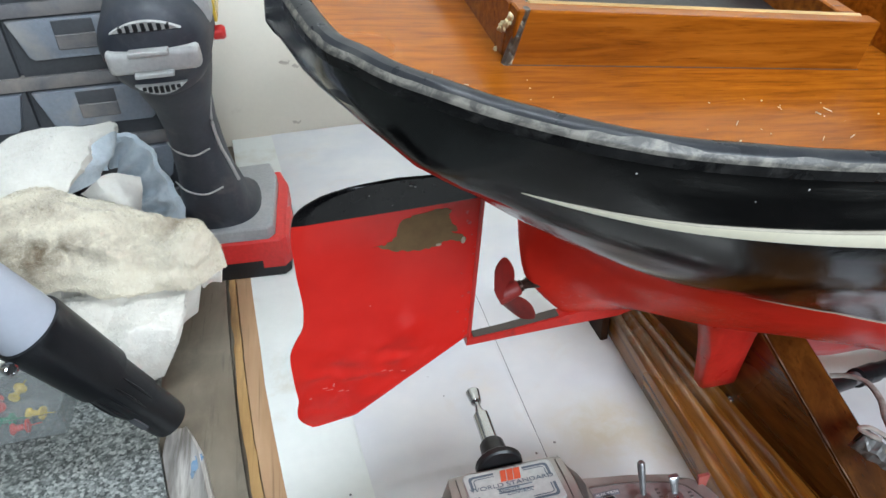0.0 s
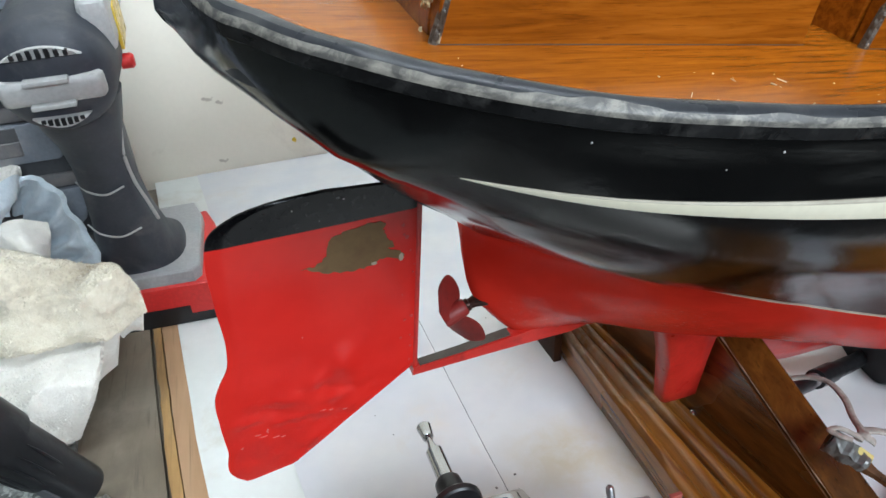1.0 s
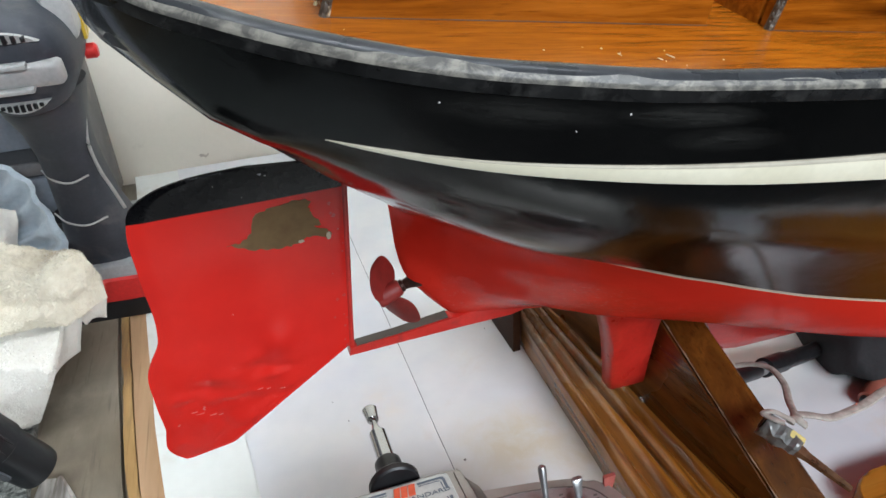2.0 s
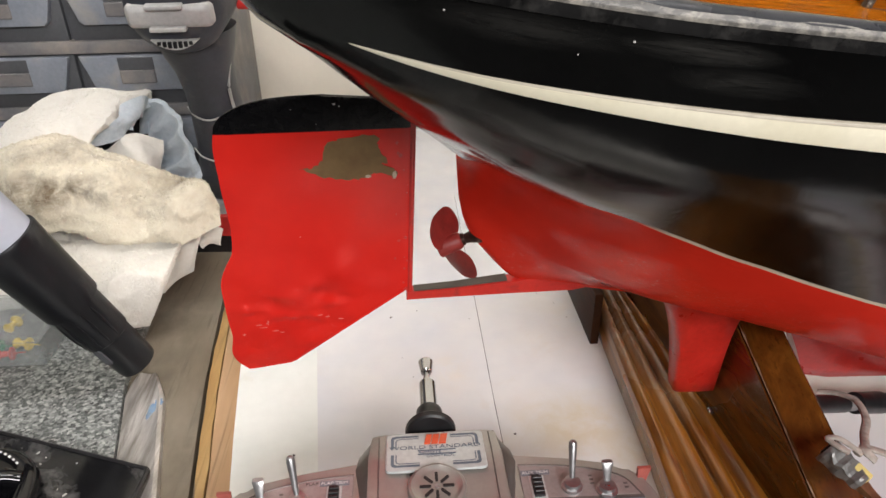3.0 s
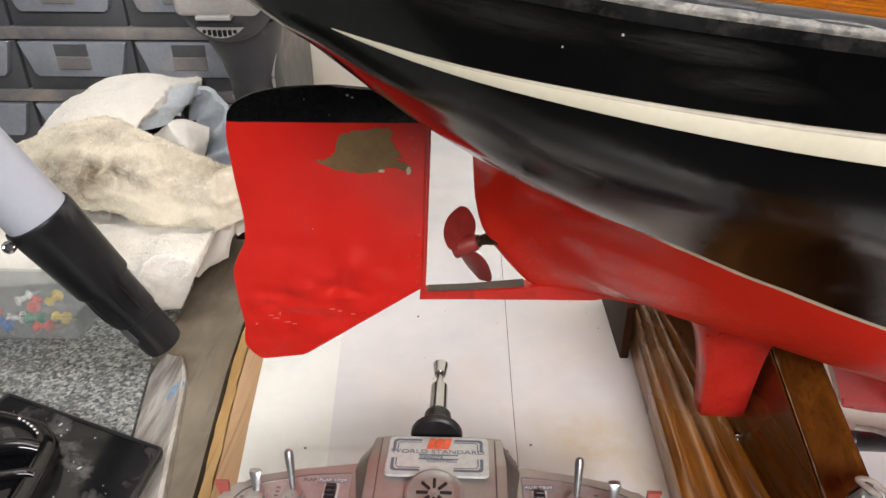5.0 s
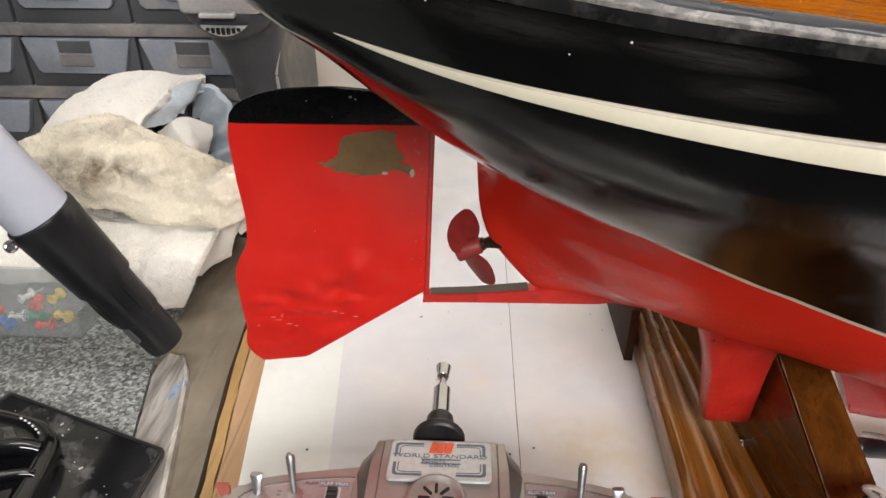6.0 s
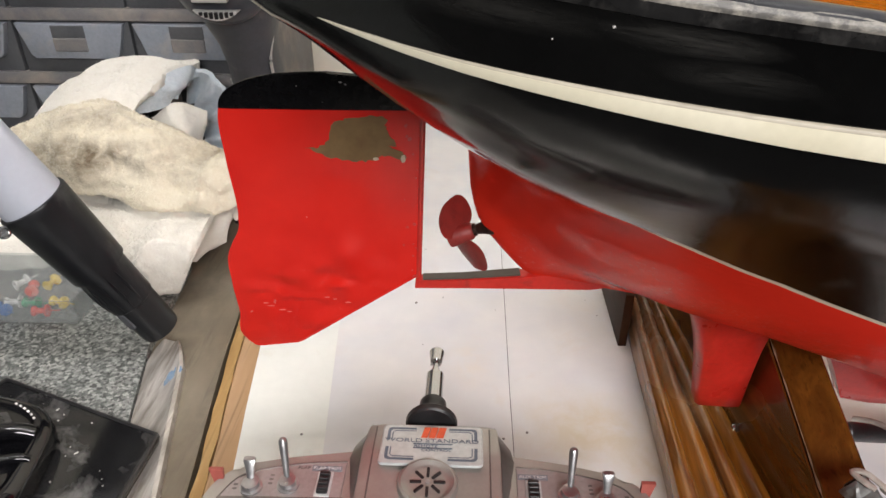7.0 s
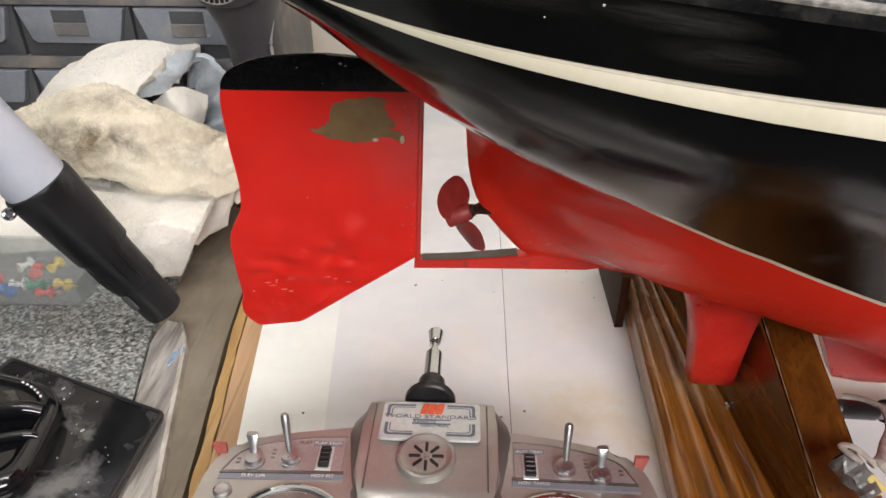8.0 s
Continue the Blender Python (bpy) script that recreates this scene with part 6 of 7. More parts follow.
def cloth_sheet(corners, nu, nv, shape, thick, seed, rough=0.003):
    """A draped sheet of cloth over four corners, with thickness."""
    bm = bmesh.new()
    c00, c10, c11, c01 = [Vector(c) for c in corners]
    sides = []
    for off in (thick / 2, -thick / 2):
        grid = []
        for j in range(nv + 1):
            v = j / nv
            row = []
            for i in range(nu + 1):
                u = i / nu
                p = c00.lerp(c10, u).lerp(c01.lerp(c11, u), v) + Vector(shape(u, v))
                p += Vector((0.4, -0.6, 0.7)) * rough * (noise.fractal((p.x * 28, p.y * 28, p.z * 28 + seed), 0.8, 2.1, 4) + 1.2 - 3 * abs(noise.noise((p.x * 35, p.y * 25 + seed, p.z * 22))))
                nrm = (c10 - c00).cross(c01 - c00).normalized()
                row.append(bm.verts.new(p + nrm * off))
            grid.append(row)
        for j in range(nv):
            for i in range(nu):
                bm.faces.new((grid[j][i], grid[j][i + 1], grid[j + 1][i + 1], grid[j + 1][i]))
        sides.append(grid)
    rims = [g[0] + [r[-1] for r in g[1:]] + g[-1][-2::-1] + [r[0] for r in g[-2:0:-1]] for g in sides]
    m = len(rims[0])
    for i in range(m):
        bm.faces.new((rims[0][i], rims[0][(i + 1) % m], rims[1][(i + 1) % m], rims[1][i]))
    return bm


towel_b = thing("white_towel", "crumpled white terry towel with a pale blue side", "towel", (0, 0, 0))
flap = part("front_flap", cloth_sheet([(-0.215, 0.440, 0.052), (-0.086, 0.436, 0.054), (-0.1060, 0.394, 0.013), (-0.146, 0.398, 0.018)], 60, 50, lambda u, v: (0.010 * math.sin(math.pi * v) * (u - 0.3), -0.016 * math.sin(math.pi * v) - 0.010 * math.sin(math.pi * u) * v, 0.010 * math.sin(math.pi * v)), 0.006, 2.0, 0.0058), M_TOWEL_B, towel_b, "white flap hanging to the bench", angle=80)
pile_on(flap, 14000, 22, 0.0010)
left_flap = part("rear_flap", cloth_sheet([(-0.335, 0.452, 0.062), (-0.165, 0.446, 0.058), (-0.172, 0.4215, 0.0105), (-0.335, 0.4245, 0.0105)], 60, 40, lambda u, v: (0, -0.006 * math.sin(math.pi * v) + 0.003 * math.sin(9 * u), 0.006 * math.sin(math.pi * v) * math.sin(5 * u)), 0.005, 8.0, 0.0030), M_TOWEL_B, towel_b, "white flap behind the pin box", angle=80)
pile_on(left_flap, 9000, 24, 0.0014)
part("side_flap", cloth_sheet([(-0.112, 0.450, 0.056), (-0.076, 0.446, 0.056), (-0.084, 0.436, 0.030), (-0.102, 0.420, 0.020)], 30, 30, lambda u, v: (0, -0.006 * math.sin(math.pi * v), 0.002 * math.sin(4 * u)), 0.005, 5.5, 0.0015), M_TOWEL_B, towel_b, "small white side flap", angle=80)
part("end_tuft", cloth_sheet([(-0.082, 0.458, 0.054), (-0.064, 0.455, 0.052), (-0.066, 0.449, 0.042), (-0.078, 0.446, 0.040)], 24, 24, lambda u, v: (0, -0.004 * math.sin(math.pi * v), 0.002 * math.sin(4 * u)), 0.004, 15.5, 0.0015), M_TOWEL_B, towel_b, "small white tuft at the end", angle=80)
part("under_roll", towel_lobe([(-0.36, 0.545, 0.02), (-0.29, 0.535, 0.030), (-0.20, 0.505, 0.030), (-0.14, 0.480, 0.025), (-0.112, 0.466, 0.022), (-0.100, 0.460, 0.018)], lambda t: 0.045 * (1 - t ** 3) + 0.004, lambda t: 0.026 * (1 - t ** 4 * 0.7), 5.0, rough=0.006), M_TOWEL_B, towel_b, angle=80)


def draped(grid, thick, seed, n=12, rough=0.0025, ragged_end=0.0, pleats=0.0, deep=0.0):
    """Cloth laid smoothly over a few rows of places, with thickness, creases and pile."""
    cols = [smooth_line(r, n) for r in grid]
    net = [smooth_line([c[k] for c in cols], n) for k in range(len(cols[0]))]
    m, l = len(net), len(net[0])
    away = Vector((0.35, -0.6, 0.7))
    sheets = []
    for s in (0, 1):
        rows = []
        for j in range(m):
            row = []
            for i in range(l):
                p = net[j][i].copy()
                u = net[j][min(i + 1, l - 1)] - net[j][max(i - 1, 0)]
                v = net[min(j + 1, m - 1)][i] - net[max(j - 1, 0)][i]
                o = u.cross(v)
                o = o.normalized() if o.length > 1e-9 else away
                o = o if o.dot(away) > 0 else -o
                k = p * 1.0
                w = rough * (1 - 3.0 * abs(noise.noise((k.x * 30 + seed, k.y * 24, k.z * 30)))) + 0.0006 * noise.noise(k * 190) + 0.0005 * noise.noise(k * 420)
                turn = math.sin(2 * math.pi * pleats * i / l + 1.5 * noise.noise((j / m * 2.0, i / l * 3.0, seed)))
                w += deep * min(1.0, 0.25 + 2.5 * j / m) * (abs(turn) ** 0.6) * (1 if turn > 0 else -1)
                e = max(0.0, (i - l + 9) / 8) * ragged_end
                p += o * (w - s * thick) + (u.normalized() if u.length > 1e-9 else u) * e * (noise.noise(k * 55) + 0.4 * noise.noise(k * 150))
                row.append(p)
            rows.append(row)
        sheets.append(rows)
    bm = bmesh.new()
    vs = [[[bm.verts.new(p) for p in r] for r in sh] for sh in sheets]
    for g in vs:
        for a, b in zip(g, g[1:]):
            for i in range(l - 1):
                bm.faces.new((a[i], a[i + 1], b[i + 1], b[i]))
    rims = [g[0] + [r[-1] for r in g[1:]] + g[-1][-2::-1] + [r[0] for r in g[-2:0:-1]] for g in vs]
    c = len(rims[0])
    for i in range(c):
        bm.faces.new((rims[0][i], rims[0][(i + 1) % c], rims[1][(i + 1) % c], rims[1][i]))
    return bm


DOME = [[(-0.234, 0.49, 0.089), (-0.245, 0.512, 0.088), (-0.257, 0.54, 0.09), (-0.261, 0.575, 0.078), (-0.261, 0.6, 0.04)], [(-0.208, 0.482, 0.094), (-0.221, 0.502, 0.104), (-0.237, 0.542, 0.104), (-0.241, 0.577, 0.092), (-0.241, 0.602, 0.054)], [(-0.181, 0.48, 0.098), (-0.189, 0.503, 0.113), (-0.204, 0.546, 0.121), (-0.208, 0.581, 0.109), (-0.208, 0.606, 0.071)], [(-0.159, 0.485, 0.102), (-0.162, 0.503, 0.115), (-0.163, 0.549, 0.125), (-0.167, 0.584, 0.113), (-0.167, 0.609, 0.075)], [(-0.157, 0.488, 0.104), (-0.144, 0.508, 0.12), (-0.134, 0.552, 0.122), (-0.138, 0.587, 0.11), (-0.138, 0.612, 0.072)]]
LIP = [[(-0.159, 0.494, 0.112), (-0.159, 0.492, 0.108), (-0.16, 0.492, 0.101)], [(-0.148, 0.512, 0.118), (-0.149, 0.506, 0.109), (-0.15, 0.504, 0.099)], [(-0.139, 0.526, 0.124), (-0.139, 0.516, 0.114), (-0.14, 0.514, 0.101)], [(-0.131, 0.545, 0.123), (-0.132, 0.53, 0.116), (-0.137, 0.524, 0.107)], [(-0.13, 0.556, 0.116), (-0.132, 0.55, 0.114), (-0.133, 0.545, 0.112)]]
ARCH = [[(-0.138, 0.552, 0.118), (-0.141, 0.56, 0.107), (-0.143, 0.566, 0.091)], [(-0.12, 0.548, 0.11), (-0.132, 0.562, 0.094), (-0.141, 0.566, 0.079)], [(-0.105, 0.538, 0.094), (-0.122, 0.556, 0.077), (-0.136, 0.56, 0.065)], [(-0.097, 0.524, 0.076), (-0.116, 0.545, 0.06), (-0.136, 0.552, 0.053)], [(-0.092, 0.51, 0.06), (-0.113, 0.53, 0.05), (-0.132, 0.54, 0.046)]]
INNER = [[(-0.157, 0.515, 0.091), (-0.144, 0.505, 0.085), (-0.133, 0.495, 0.077)], [(-0.133, 0.518, 0.103), (-0.128, 0.506, 0.093), (-0.122, 0.496, 0.081)], [(-0.118, 0.528, 0.092), (-0.119, 0.52, 0.082), (-0.122, 0.512, 0.073)]]
upper = part("upper_fold", draped(DOME, 0.005, 4.0, 14, 0.003, 0.006), M_TOWEL_B, towel_b, "white upper fold with a ragged hem", angle=80)
pile_on(upper, 22000, 23, 0.0013)
part("blue_lip", draped(LIP, 0.003, 6.0, 10, 0.003), M_TOWEL_BLUE, towel_b, "pale blue turned-over hem", angle=80)
part("blue_tail", draped(ARCH, 0.004, 9.0, 12, 0.003, 0.0, 4.5, 0.0042), M_TOWEL_BLUE, towel_b, "pale blue fold hanging down in pleats", angle=80)
part("inner_fold", draped(INNER, 0.005, 12.0, 12, 0.003), M_TOWEL_B, towel_b, "white inner fold", angle=80)

# ---- tube, pin box, black tablet ----
T0, T1 = Vector((-0.0935, 0.3455, 0.0160)), Vector((-0.1350, 0.3249, 0.1162))
td = (T1 - T0).normalized()
hose = thing("pipe_nozzle", "pale grey pipe with a black stepped plastic nozzle", "pipe", (0, 0, 0))
part("nozzle", turned(T0, T0 + td * 0.12, [(0.0045, 0.0100), (0.0053, 0.0112), (0.008, 0.0117), (0.032, 0.0124), (0.0326, 0.0132), (0.060, 0.0142), (0.0606, 0.0160), (0.104, 0.0180), (0.1085, 0.0182), (0.1098, 0.0178), (0.110, 0.0166)], 40), M_NOZZLE, hose, "black stepped nozzle")
part("pipe", turned(T0 + td * 0.095, T0 + td * 0.30, [(0, 0.0164), (0.205, 0.0164)], 40), M_TUBE, hose, "smooth pale grey pipe")
sd = td.cross(Vector((0, 0, 1))).normalized()
front = sd.cross(td).normalized()
facing = (sd * 0.75 - front * 0.66) if (sd * 0.75 - front * 0.66).x > 0 else (-sd * 0.75 - front * 0.66)
part("vent_hole", placed(slab(plate_outline(0.0062, 0.0024, 0.002), -0.0004, 0.0008), Matrix.Translation(T0 + td * 0.026 + facing * 0.0123) @ Matrix((td, facing.cross(td), facing)).transposed().to_4x4()), M_RECESS_SHADE, hose, smooth=False)
for k in range(7):
    ang = radians(-75 + 25 * k)
    out = (facing * math.cos(ang) + td.cross(facing) * math.sin(ang)).normalized()
    part("rib", sweep([T0 + td * d + out * r for d, r in ((0.034, 0.0131), (0.046, 0.0139), (0.058, 0.0140))], lambda t: 0.0003 + 0.0006 * math.sin(math.pi * t), 6, n=4), M_NOZZLE, hose)
clampp, facing = Vector((-0.1395, 0.3043, 0.1080)), Vector((0.62, -0.68, 0.38)).normalized()
part("clamp_lug", turned(clampp - facing * 0.004, clampp + facing * 0.004, [(0, 0.0030), (0.0064, 0.0033), (0.0078, 0.0028), (0.0080, 0.0021), (0.0068, 0.0018), (0.0068, 0.0002)], 20), M_CHROME, hose, "small bright clamp screw")

pins = thing("pin_box", "clear plastic box holding coloured push pins", "box", (0, 0, 0.0075))
bx0, bx1, by0, by1, bh = -0.290, -0.159, 0.362, 0.416, 0.018
for nm, q in (("box_floor", (bx0, bx1, by0, by1, 0.0, 0.0012)), ("box_side", (bx0, bx1, by0, by0 + 0.0012, 0.0012, bh)), ("box_side", (bx0, bx1, by1 - 0.0012, by1, 0.0012, bh)), ("box_side", (bx1 - 0.0012, bx1, by0 + 0.0012, by1 - 0.0012, 0.0012, bh)), ("box_side", (bx0, bx0 + 0.0012, by0 + 0.0012, by1 - 0.0012, 0.0012, bh)), ("box_lid", (bx0 - 0.0008, bx1 + 0.0008, by0 - 0.0008, by1 + 0.0008, bh + 0.0002, bh + 0.0014))):
    part(nm, box(*q, 0.0003, 1), M_CLEAR, pins)


def push_pin(bm=None):
    prof = [(0, 0.0042), (0.001, 0.0045), (0.002, 0.0040), (0.003, 0.0026), (0.0085, 0.0022), (0.0095, 0.0034), (0.0105, 0.0052), (0.0118, 0.0052), (0.012, 0.003), (0.0121, 0.0005), (0.021, 0.0003)]
    return turned((0, 0, 0), (0, 0, 0.02), prof, 14)


pin_meshes = [mesh_of("push_pin", push_pin(), m) for m in PIN_COLOURS]
pin_places = [(-0.184, 0.3690, 0, 96), (-0.178, 0.3790, 1, 78), (-0.207, 0.3780, 4, 100), (-0.211, 0.3700, 3, 65), (-0.195, 0.3775, 2, 88), (-0.196, 0.4030, 1, 170), (-0.228, 0.3850, 0, 45), (-0.236, 0.3720, 2, 120), (-0.252, 0.3900, 3, 15), (-0.216, 0.4020, 4, 150), (-0.205, 0.3930, 0, 20)]
for x, y, c, ang in pin_places:
    p = new("push_pin", pin_meshes[c])
    p.matrix_world = Matrix.Translation((x, y, 0.0075 + 0.0012 + 0.0043)) @ Matrix.Rotation(radians(ang), 4, "Z") @ Matrix.Rotation(radians(90), 4, "X") @ Matrix.Scale(0.8, 4) @ Matrix.Translation((0, 0, -0.008))
    tagged(p, ("red", "yellow", "green", "blue", "white")[c] + " plastic push pin lying in the clear box", "push pin", "push pins in the box")

tablet = thing("black_tablet", "flat glossy black tablet with dusty smears", "tablet", m=Matrix.Translation((-0.0680, 0.2690, 0.0082)) @ Matrix.Rotation(radians(-23), 4, "Z"))
TABLET = [(-0.0482, 0.0483), (0.0626, 0.0531), (0.0819, 0.0002), (0.094, -0.034), (-0.036, -0.050)]


def tablet_ring(grow, z):
    """The tablet's outline, with rounded corners, set out or in by a share."""
    cx, cy = 0.022, 0.008
    pts = []
    for k, (x, y) in enumerate(TABLET):
        p, a, b = Vector((x, y)), Vector(TABLET[k - 1]), Vector(TABLET[(k + 1) % len(TABLET)])
        u, v = (a - p).normalized() * 0.002, (b - p).normalized() * 0.002
        pts += [p + u, p + (u + v) * 0.29, p + v]
    return [(cx + (q.x - cx) * grow, cy + (q.y - cy) * grow, z) for q in pts]


tablet.matrix_world = tablet.matrix_world @ Matrix.Translation((-0.060, -0.055, 0))
part("body", loft([tablet_ring(g, z) for g, z in ((0.975, 0.0), (0.995, 0.0008), (1.0, 0.0025), (0.985, 0.0046), (0.955, 0.0048))]), M_GLOSS, tablet, angle=25)
part("rim", loft([tablet_ring(g, z) for g, z in ((0.998, 0.0026), (1.006, 0.0036), (1.004, 0.0054), (0.985, 0.0060), (0.966, 0.0056), (0.962, 0.0046))], caps=False), M_BLACK, tablet, "matt black raised rim", angle=25)
gadget = thing("black_gadget", "rounded glossy black hand tool lying on the tablet", "gadget", m=tablet.matrix_world @ Matrix.Translation((0, 0, 0.0049)))
TOOL = [(-0.036, 0.0300), (-0.010, 0.0345), (0.004, 0.0350), (0.0155, 0.0310), (0.0235, 0.0240), (0.0330, 0.0100), (0.0420, -0.0050), (0.0445, -0.0130), (0.0420, -0.0210), (0.0300, -0.0330), (-0.020, -0.0440), (-0.036, -0.040)]


def gadget_mesh():
    line = [(q.x, q.y) for q in smooth_line([(x, y, 0) for x, y in TOOL + TOOL[:1]], 6)[:-1]]
    rings = []
    for g, z in ((0.97, 0.0), (1.0, 0.002), (1.0, 0.007), (0.975, 0.0105), (0.92, 0.0130), (0.85, 0.0140), (0.80, 0.0138), (0.77, 0.0126), (0.70, 0.0124)):
        rings.append([(0.002 + (x - 0.002) * g, -0.004 + (y + 0.004) * g, z) for x, y in line])
    return loft(rings)


part("shell", gadget_mesh(), M_SHINY, gadget, angle=60)
part("grip_bar", sweep([(-0.030, -0.018, 0.0125), (-0.006, 0.000, 0.0160), (0.012, 0.0135, 0.0165), (0.020, 0.0190, 0.0130)], 0.0042, 14), M_SHINY, gadget, "glossy raised handle bar")
part("side_rib", sweep([(-0.020, -0.032, 0.0120), (0.008, -0.012, 0.0146), (0.026, 0.0035, 0.0144), (0.031, 0.0075, 0.0120)], 0.0026, 12), M_SHINY, gadget, "glossy raised rib")
part("window", slab([(-0.034, 0.006), (-0.006, 0.0235), (0.004, 0.0195), (-0.034, -0.008)], 0.0122, 0.0134, 0.0004, 1), M_GLOSS, gadget, "flat glossy window")
for k in range(6):
    t = k / 5
    part("print_bar", placed(box(-0.0008, 0.0008, -0.0005, 0.0005, -0.0002, 0.0001), Matrix.Translation((-0.006 + 0.017 * t, 0.0285 - 0.0030 * t * t, 0.0143)) @ Matrix.Rotation(-0.18 - 0.2 * t, 4, "Z")), M_WHITE_INK, gadget, smooth=False)


def fleck_mesh():
    rng = random.Random(44)
    bm = bmesh.new()
    for k in range(46):
        s = rng.choice((0.00025, 0.0003, 0.0005, 0.0007))
        m = Matrix.Translation((rng.uniform(-0.04, 0.065), rng.uniform(-0.03, 0.046), 0.0049)) @ Matrix.Rotation(rng.uniform(0, 6.28), 4, "Z") @ Matrix.Diagonal((s * rng.uniform(1, 2.2), s, 0.0002, 1))
        bmesh.ops.create_icosphere(bm, subdivisions=1, radius=1.0, matrix=m)
    return bm


dust = part("dust_flecks", fleck_mesh(), M_GREY_LIGHT, None, smooth=False)
dust.matrix_world = tablet.matrix_world
tagged(dust, "pale dust flecks on the black tablet", "dust", kind="stuff")

# ---- bits and leads beside the cradle ----
clip = thing("crocodile_clip", "crumpled metal spring clip with a yellow sleeve", "clip", (0, 0, 0))
CX = Vector((0.017, -0.026, -0.0125)).normalized()
CZ = Vector((0.05, -0.33, 0.94))
CZ = (CZ - CX * CZ.dot(CX)).normalized()
CM = Matrix.Translation((0.2352, 0.2008, 0.0662)) @ Matrix((CX, CZ.cross(CX), CZ)).transposed().to_4x4()


def clip_body():
    rings = []
    for k in range(16):
        t = k / 15
        w, h = 0.0044 + 0.0012 * math.sin(2.6 * t) - 0.0020 * t * t, 0.0056 - 0.0026 * t
        rings.append([(-0.002 + 0.017 * t, w * math.copysign(abs(math.cos(a)) ** 0.7, math.cos(a)) + 0.0016 * noise.noise((k * 0.33, a * 1.1, 1)), h * math.copysign(abs(math.sin(a)) ** 0.7, math.sin(a)) + 0.0016 * noise.noise((k * 0.33, a * 1.1, 5))) for a in [2 * math.pi * i / 18 for i in range(18)]])
    return placed(loft(rings), CM)


part("jaw", clip_body(), M_FOIL, clip, "crumpled dull metal jaw", angle=9)
# Black disc standing in for the shade inside the open jaw.
part("opening_shade", placed(turned((-0.0027, 0, 0.0008), (-0.0012, 0, 0.0008), [(0, 0.0036), (0.001, 0.0038), (0.0014, 0.0038)], 12), CM), M_BLACK, clip)
part("sleeve", placed(box(0.0080, 0.0155, 0.0002, 0.0046, -0.0026, 0.0032, 0.0009), CM), M_YELLOW, clip, "yellow plastic sleeve")
part("arm", placed(loft([[(x, w * u, h * v - 0.001) for u, v in ((-1, -1), (1, -1), (1, 1), (-1, 1))] for x, w, h in ((0.012, 0.0028, 0.0022), (0.020, 0.0017, 0.0013), (0.040, 0.0012, 0.0009))]), CM), M_ARM, clip, "long brown metal arm", angle=30)
lead = thing("grey_lead", "grubby flattened grey lead knotted beside the clip", "lead", (0, 0, 0))
part("cord", sweep([(0.262, 0.252, 0.052), (0.268, 0.247, 0.055), (0.271, 0.238, 0.058), (0.266, 0.224, 0.061), (0.255, 0.210, 0.066), (0.2465, 0.1985, 0.0710), (0.2425, 0.1955, 0.0720), (0.2405, 0.1945, 0.0715)], 0.0018, 10, 0.55, n=10), M_CORD, lead)
part("cord", sweep([(0.2470, 0.1920, 0.0700), (0.2445, 0.1945, 0.0725), (0.2480, 0.1985, 0.0700), (0.262, 0.203, 0.061), (0.279, 0.205, 0.052), (0.302, 0.2085, 0.049), (0.33, 0.215, 0.046), (0.365, 0.215, 0.030), (0.41, 0.205, 0.006)], 0.0024, 10, 0.45, n=10), M_CORD, lead)
part("cord", sweep([(0.2420, 0.1950, 0.0720), (0.2370, 0.2010, 0.0735), (0.2335, 0.2030, 0.0720), (0.2345, 0.1985, 0.0725), (0.2375, 0.1945, 0.0725)], 0.0013, 8, 0.7, n=8), M_CORD, lead, "loose end wound round the jaw")
plug = thing("black_plug", "black barrel plug on a thick cable", "plug", (0, 0, 0))
PL0, PL1 = Vector((0.256, 0.2470, 0.0490)), Vector((0.346, 0.2830, 0.0120))
pld = (PL1 - PL0).normalized()
part("plug_body", turned(PL0, PL1, [(0, 0.0036), (0.001, 0.0044), (0.030, 0.0046), (0.0305, 0.0034), (0.040, 0.0034), (0.0405, 0.0056), (0.066, 0.0058), (0.068, 0.0050), (0.098, 0.0050)], 20), M_BLACK, plug)
part("plug_collar", turned(PL0 + pld * 0.031, PL0 + pld * 0.040, [(0, 0.0040), (0.008, 0.0040)], 18), M_GREY_FRAME, plug, "grey collar between the two black barrels")
part("cable", sweep([PL0 + pld * 0.095, (0.365, 0.290, 0.0072), (0.42, 0.31, 0.0062), (0.50, 0.30, 0.0062), (0.60, 0.26, 0.0062)], 0.0048, 10), M_BLACK, plug)
plank = thing("varnished_board", "orange-brown varnished board with a rounded corner", "board", (0, 0, 0))
part("plank", slab([(0.287 + 0.018 * (1 - math.cos(q)), 0.179 + 0.018 * math.sin(q)) for q in [math.pi / 2 * k / 8 for k in range(9)]] + [(0.62, 0.197), (0.62, 0.070), (0.290, 0.070)], 0.0016, 0.0145, 0.0025, 3), M_BOARD_VARNISH, plank)
thick_lead = thing("brown_lead", "thick reddish brown lead lying on the paper", "lead", (0, 0, 0))
part("lead_sheath", sweep([(0.3530, 0.2428, 0.0064), (0.368, 0.2500, 0.0062), (0.392, 0.2530, 0.0060), (0.44, 0.2360, 0.0060), (0.52, 0.2220, 0.0060)], 0.0045, 14), M_LEAD, thick_lead)
part("lead_core", turned((0.3524, 0.2425, 0.0064), (0.3500, 0.2412, 0.0064), [(0, 0.0030), (0.0016, 0.0030), (0.0022, 0.0022)], 12), M_BLACK, thick_lead, "dark cut end")
heap = thing("black_bag", "crumpled black cloth bag lying behind the cradle", "bag", (0, 0, 0))
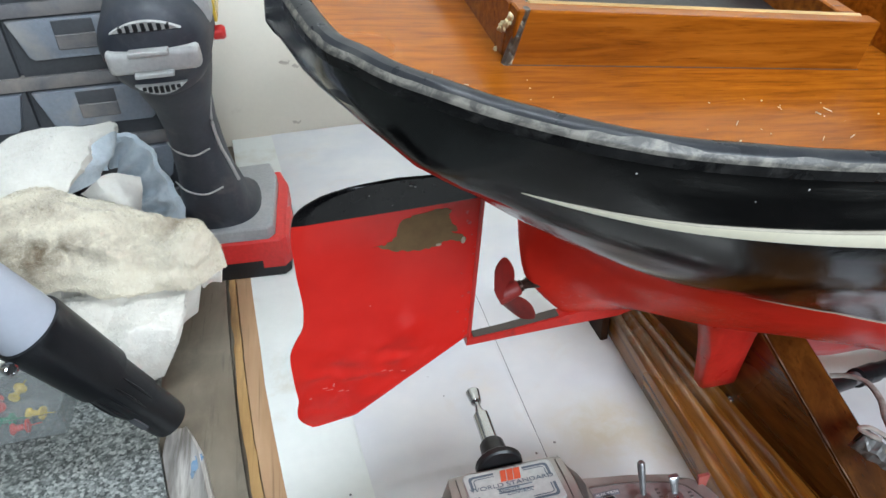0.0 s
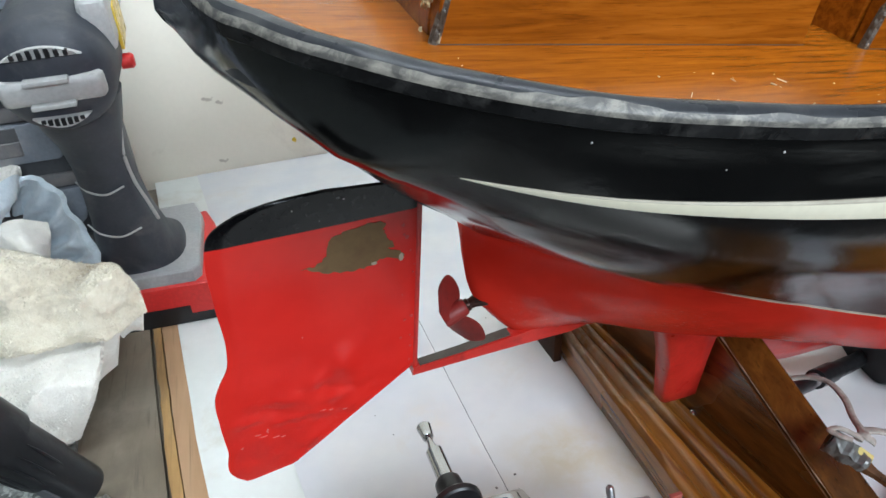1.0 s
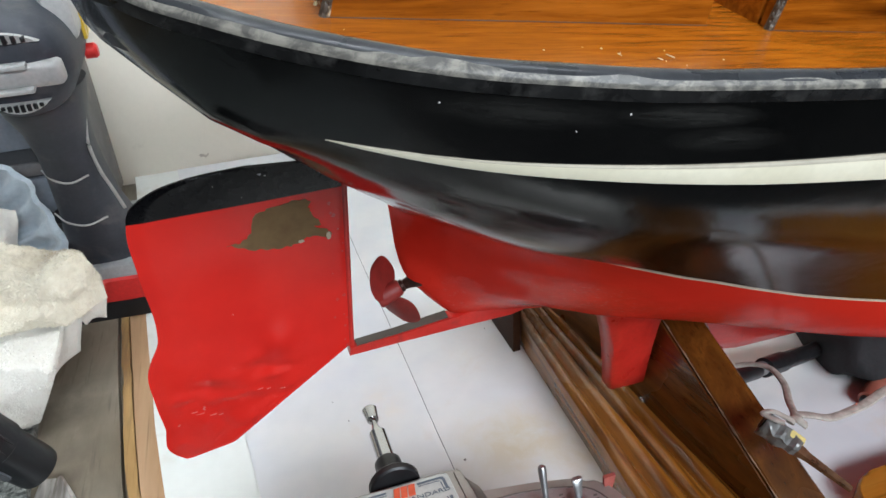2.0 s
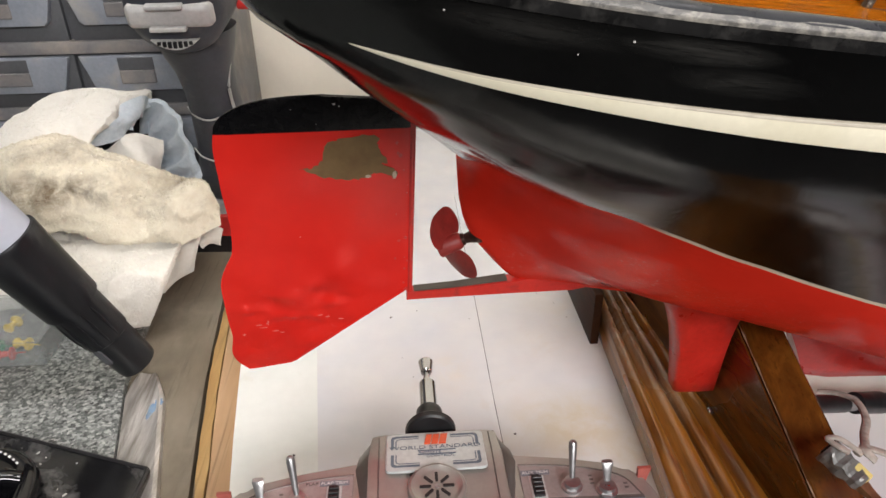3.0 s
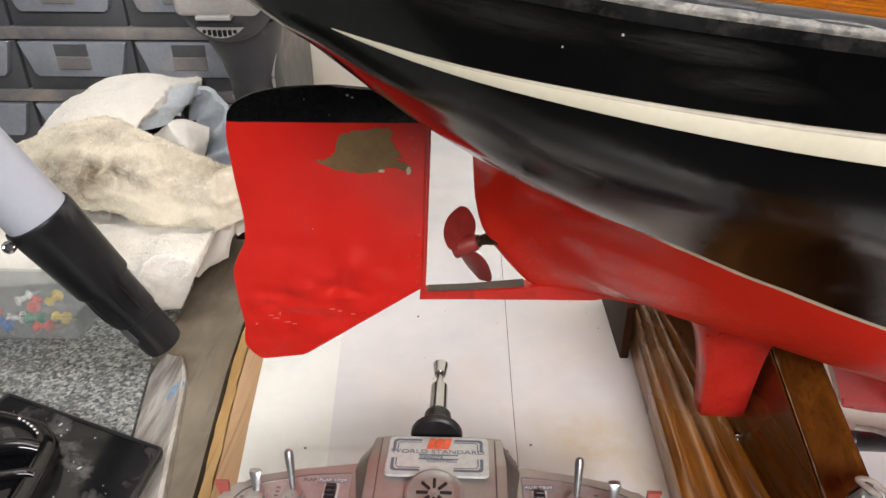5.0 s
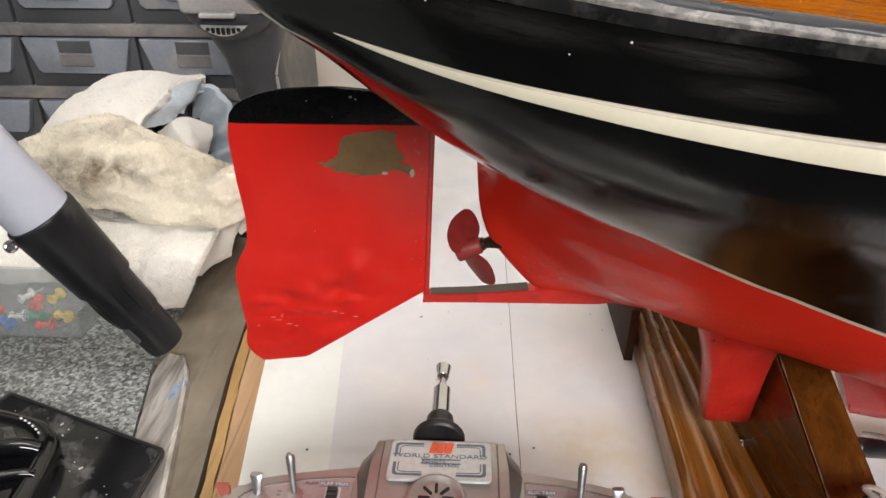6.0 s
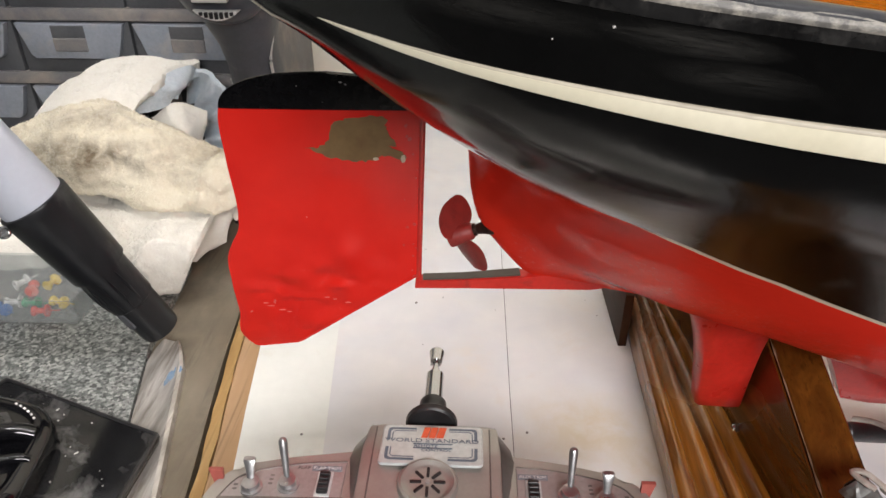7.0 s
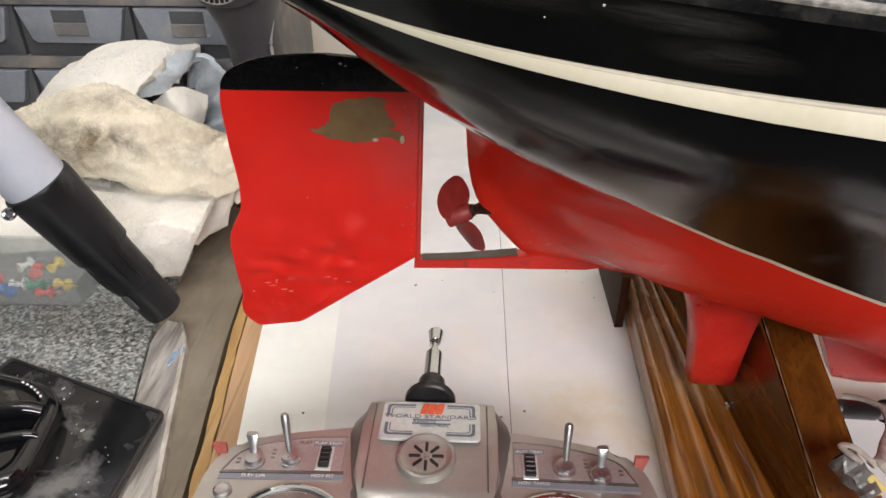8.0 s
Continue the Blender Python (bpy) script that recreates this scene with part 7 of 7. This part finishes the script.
part("bag_body", towel_lobe([(0.360, 0.292, 0.014), (0.385, 0.287, 0.024), (0.43, 0.282, 0.032), (0.50, 0.275, 0.034), (0.56, 0.27, 0.02)], lambda t: 0.012 + 0.032 * math.sin(math.pi * min(1, t + 0.12)) ** 0.7, lambda t: 0.012 + 0.020 * math.sin(math.pi * min(1, t + 0.12)), 14.0, rough=0.004), M_BAG, heap, angle=80)
ribbon = thing("ribbon_lead", "red, white and black ribbon cable hanging over the cabin side", "cable", m=BOAT)
for k, (mt, nm) in enumerate(((M_WIRE_WHITE, "white"), (M_WIRE_RED, "red"), (M_BLACK, "black"))):
    o = 0.0017 * k
    part("strand", sweep([(0.133 + o, -0.030, 0.205), (0.134 + o, -0.046, 0.192), (0.139 + o, -0.056, 0.178), (0.150 + o * 0.8, -0.060, 0.170), (0.165, -0.059 + o, 0.166), (0.19, -0.055 + o, 0.166)], 0.00085, 8), mt, ribbon, nm + " strand")
part("wall_tick", flake([(-0.003, 0.0), (0.0, 0.003), (0.003, 0.001), (0.001, -0.003)], 2, 0, 0.0005), PIN_COLOURS[1], None, smooth=False).matrix_world = Matrix.Translation((0.0765, 0.7962, 0.023))
tagged(bpy.data.objects["wall_tick"], "small yellow paint fleck on the wall", "paint fleck")
for sx, sz, sw in ((-0.006, 0.082, 0.006), (0.006, 0.077, 0.004), (-0.003, 0.012, 0.005)):
    scuff = part("wall_scuff", flake([(-sw, 0.001), (-sw * 0.3, 0.003), (sw * 0.4, 0.0005), (sw, 0.002), (sw * 0.8, -0.001), (0, -0.0015)], int(sw * 1000), 0, 0.0003, 0.0008), M_SCUFF, None, smooth=False)
    scuff.matrix_world = Matrix.Translation((sx + 0.0, 0.7965, sz))
    tagged(scuff, "faint brown scuff mark on the beige wall", "scuff mark", "scuffs on the wall")


def speck_mesh():
    rng = random.Random(31)
    bm = bmesh.new()
    for k in range(17):
        x, y = rng.uniform(0.0, 0.185), rng.uniform(0.25, 0.52)
        s = rng.choice((0.0003, 0.0004, 0.0006, 0.0008))
        m = Matrix.Translation((x, y, 0.0020 + 0.0005 * noise.noise((x * 11, y * 7, 3.0)) - 0.0003)) @ Matrix.Rotation(rng.uniform(0, 6.28), 4, "Z") @ Matrix.Diagonal((s * rng.uniform(1, 1.8), s, 0.0004, 1))
        bmesh.ops.create_icosphere(bm, subdivisions=1, radius=1.0, matrix=m)
    return bm


specks = part("paper_specks", speck_mesh(), M_GREY_FRAME, None, smooth=False)
tagged(specks, "dark specks of dirt on the white paper", "dirt", kind="stuff")
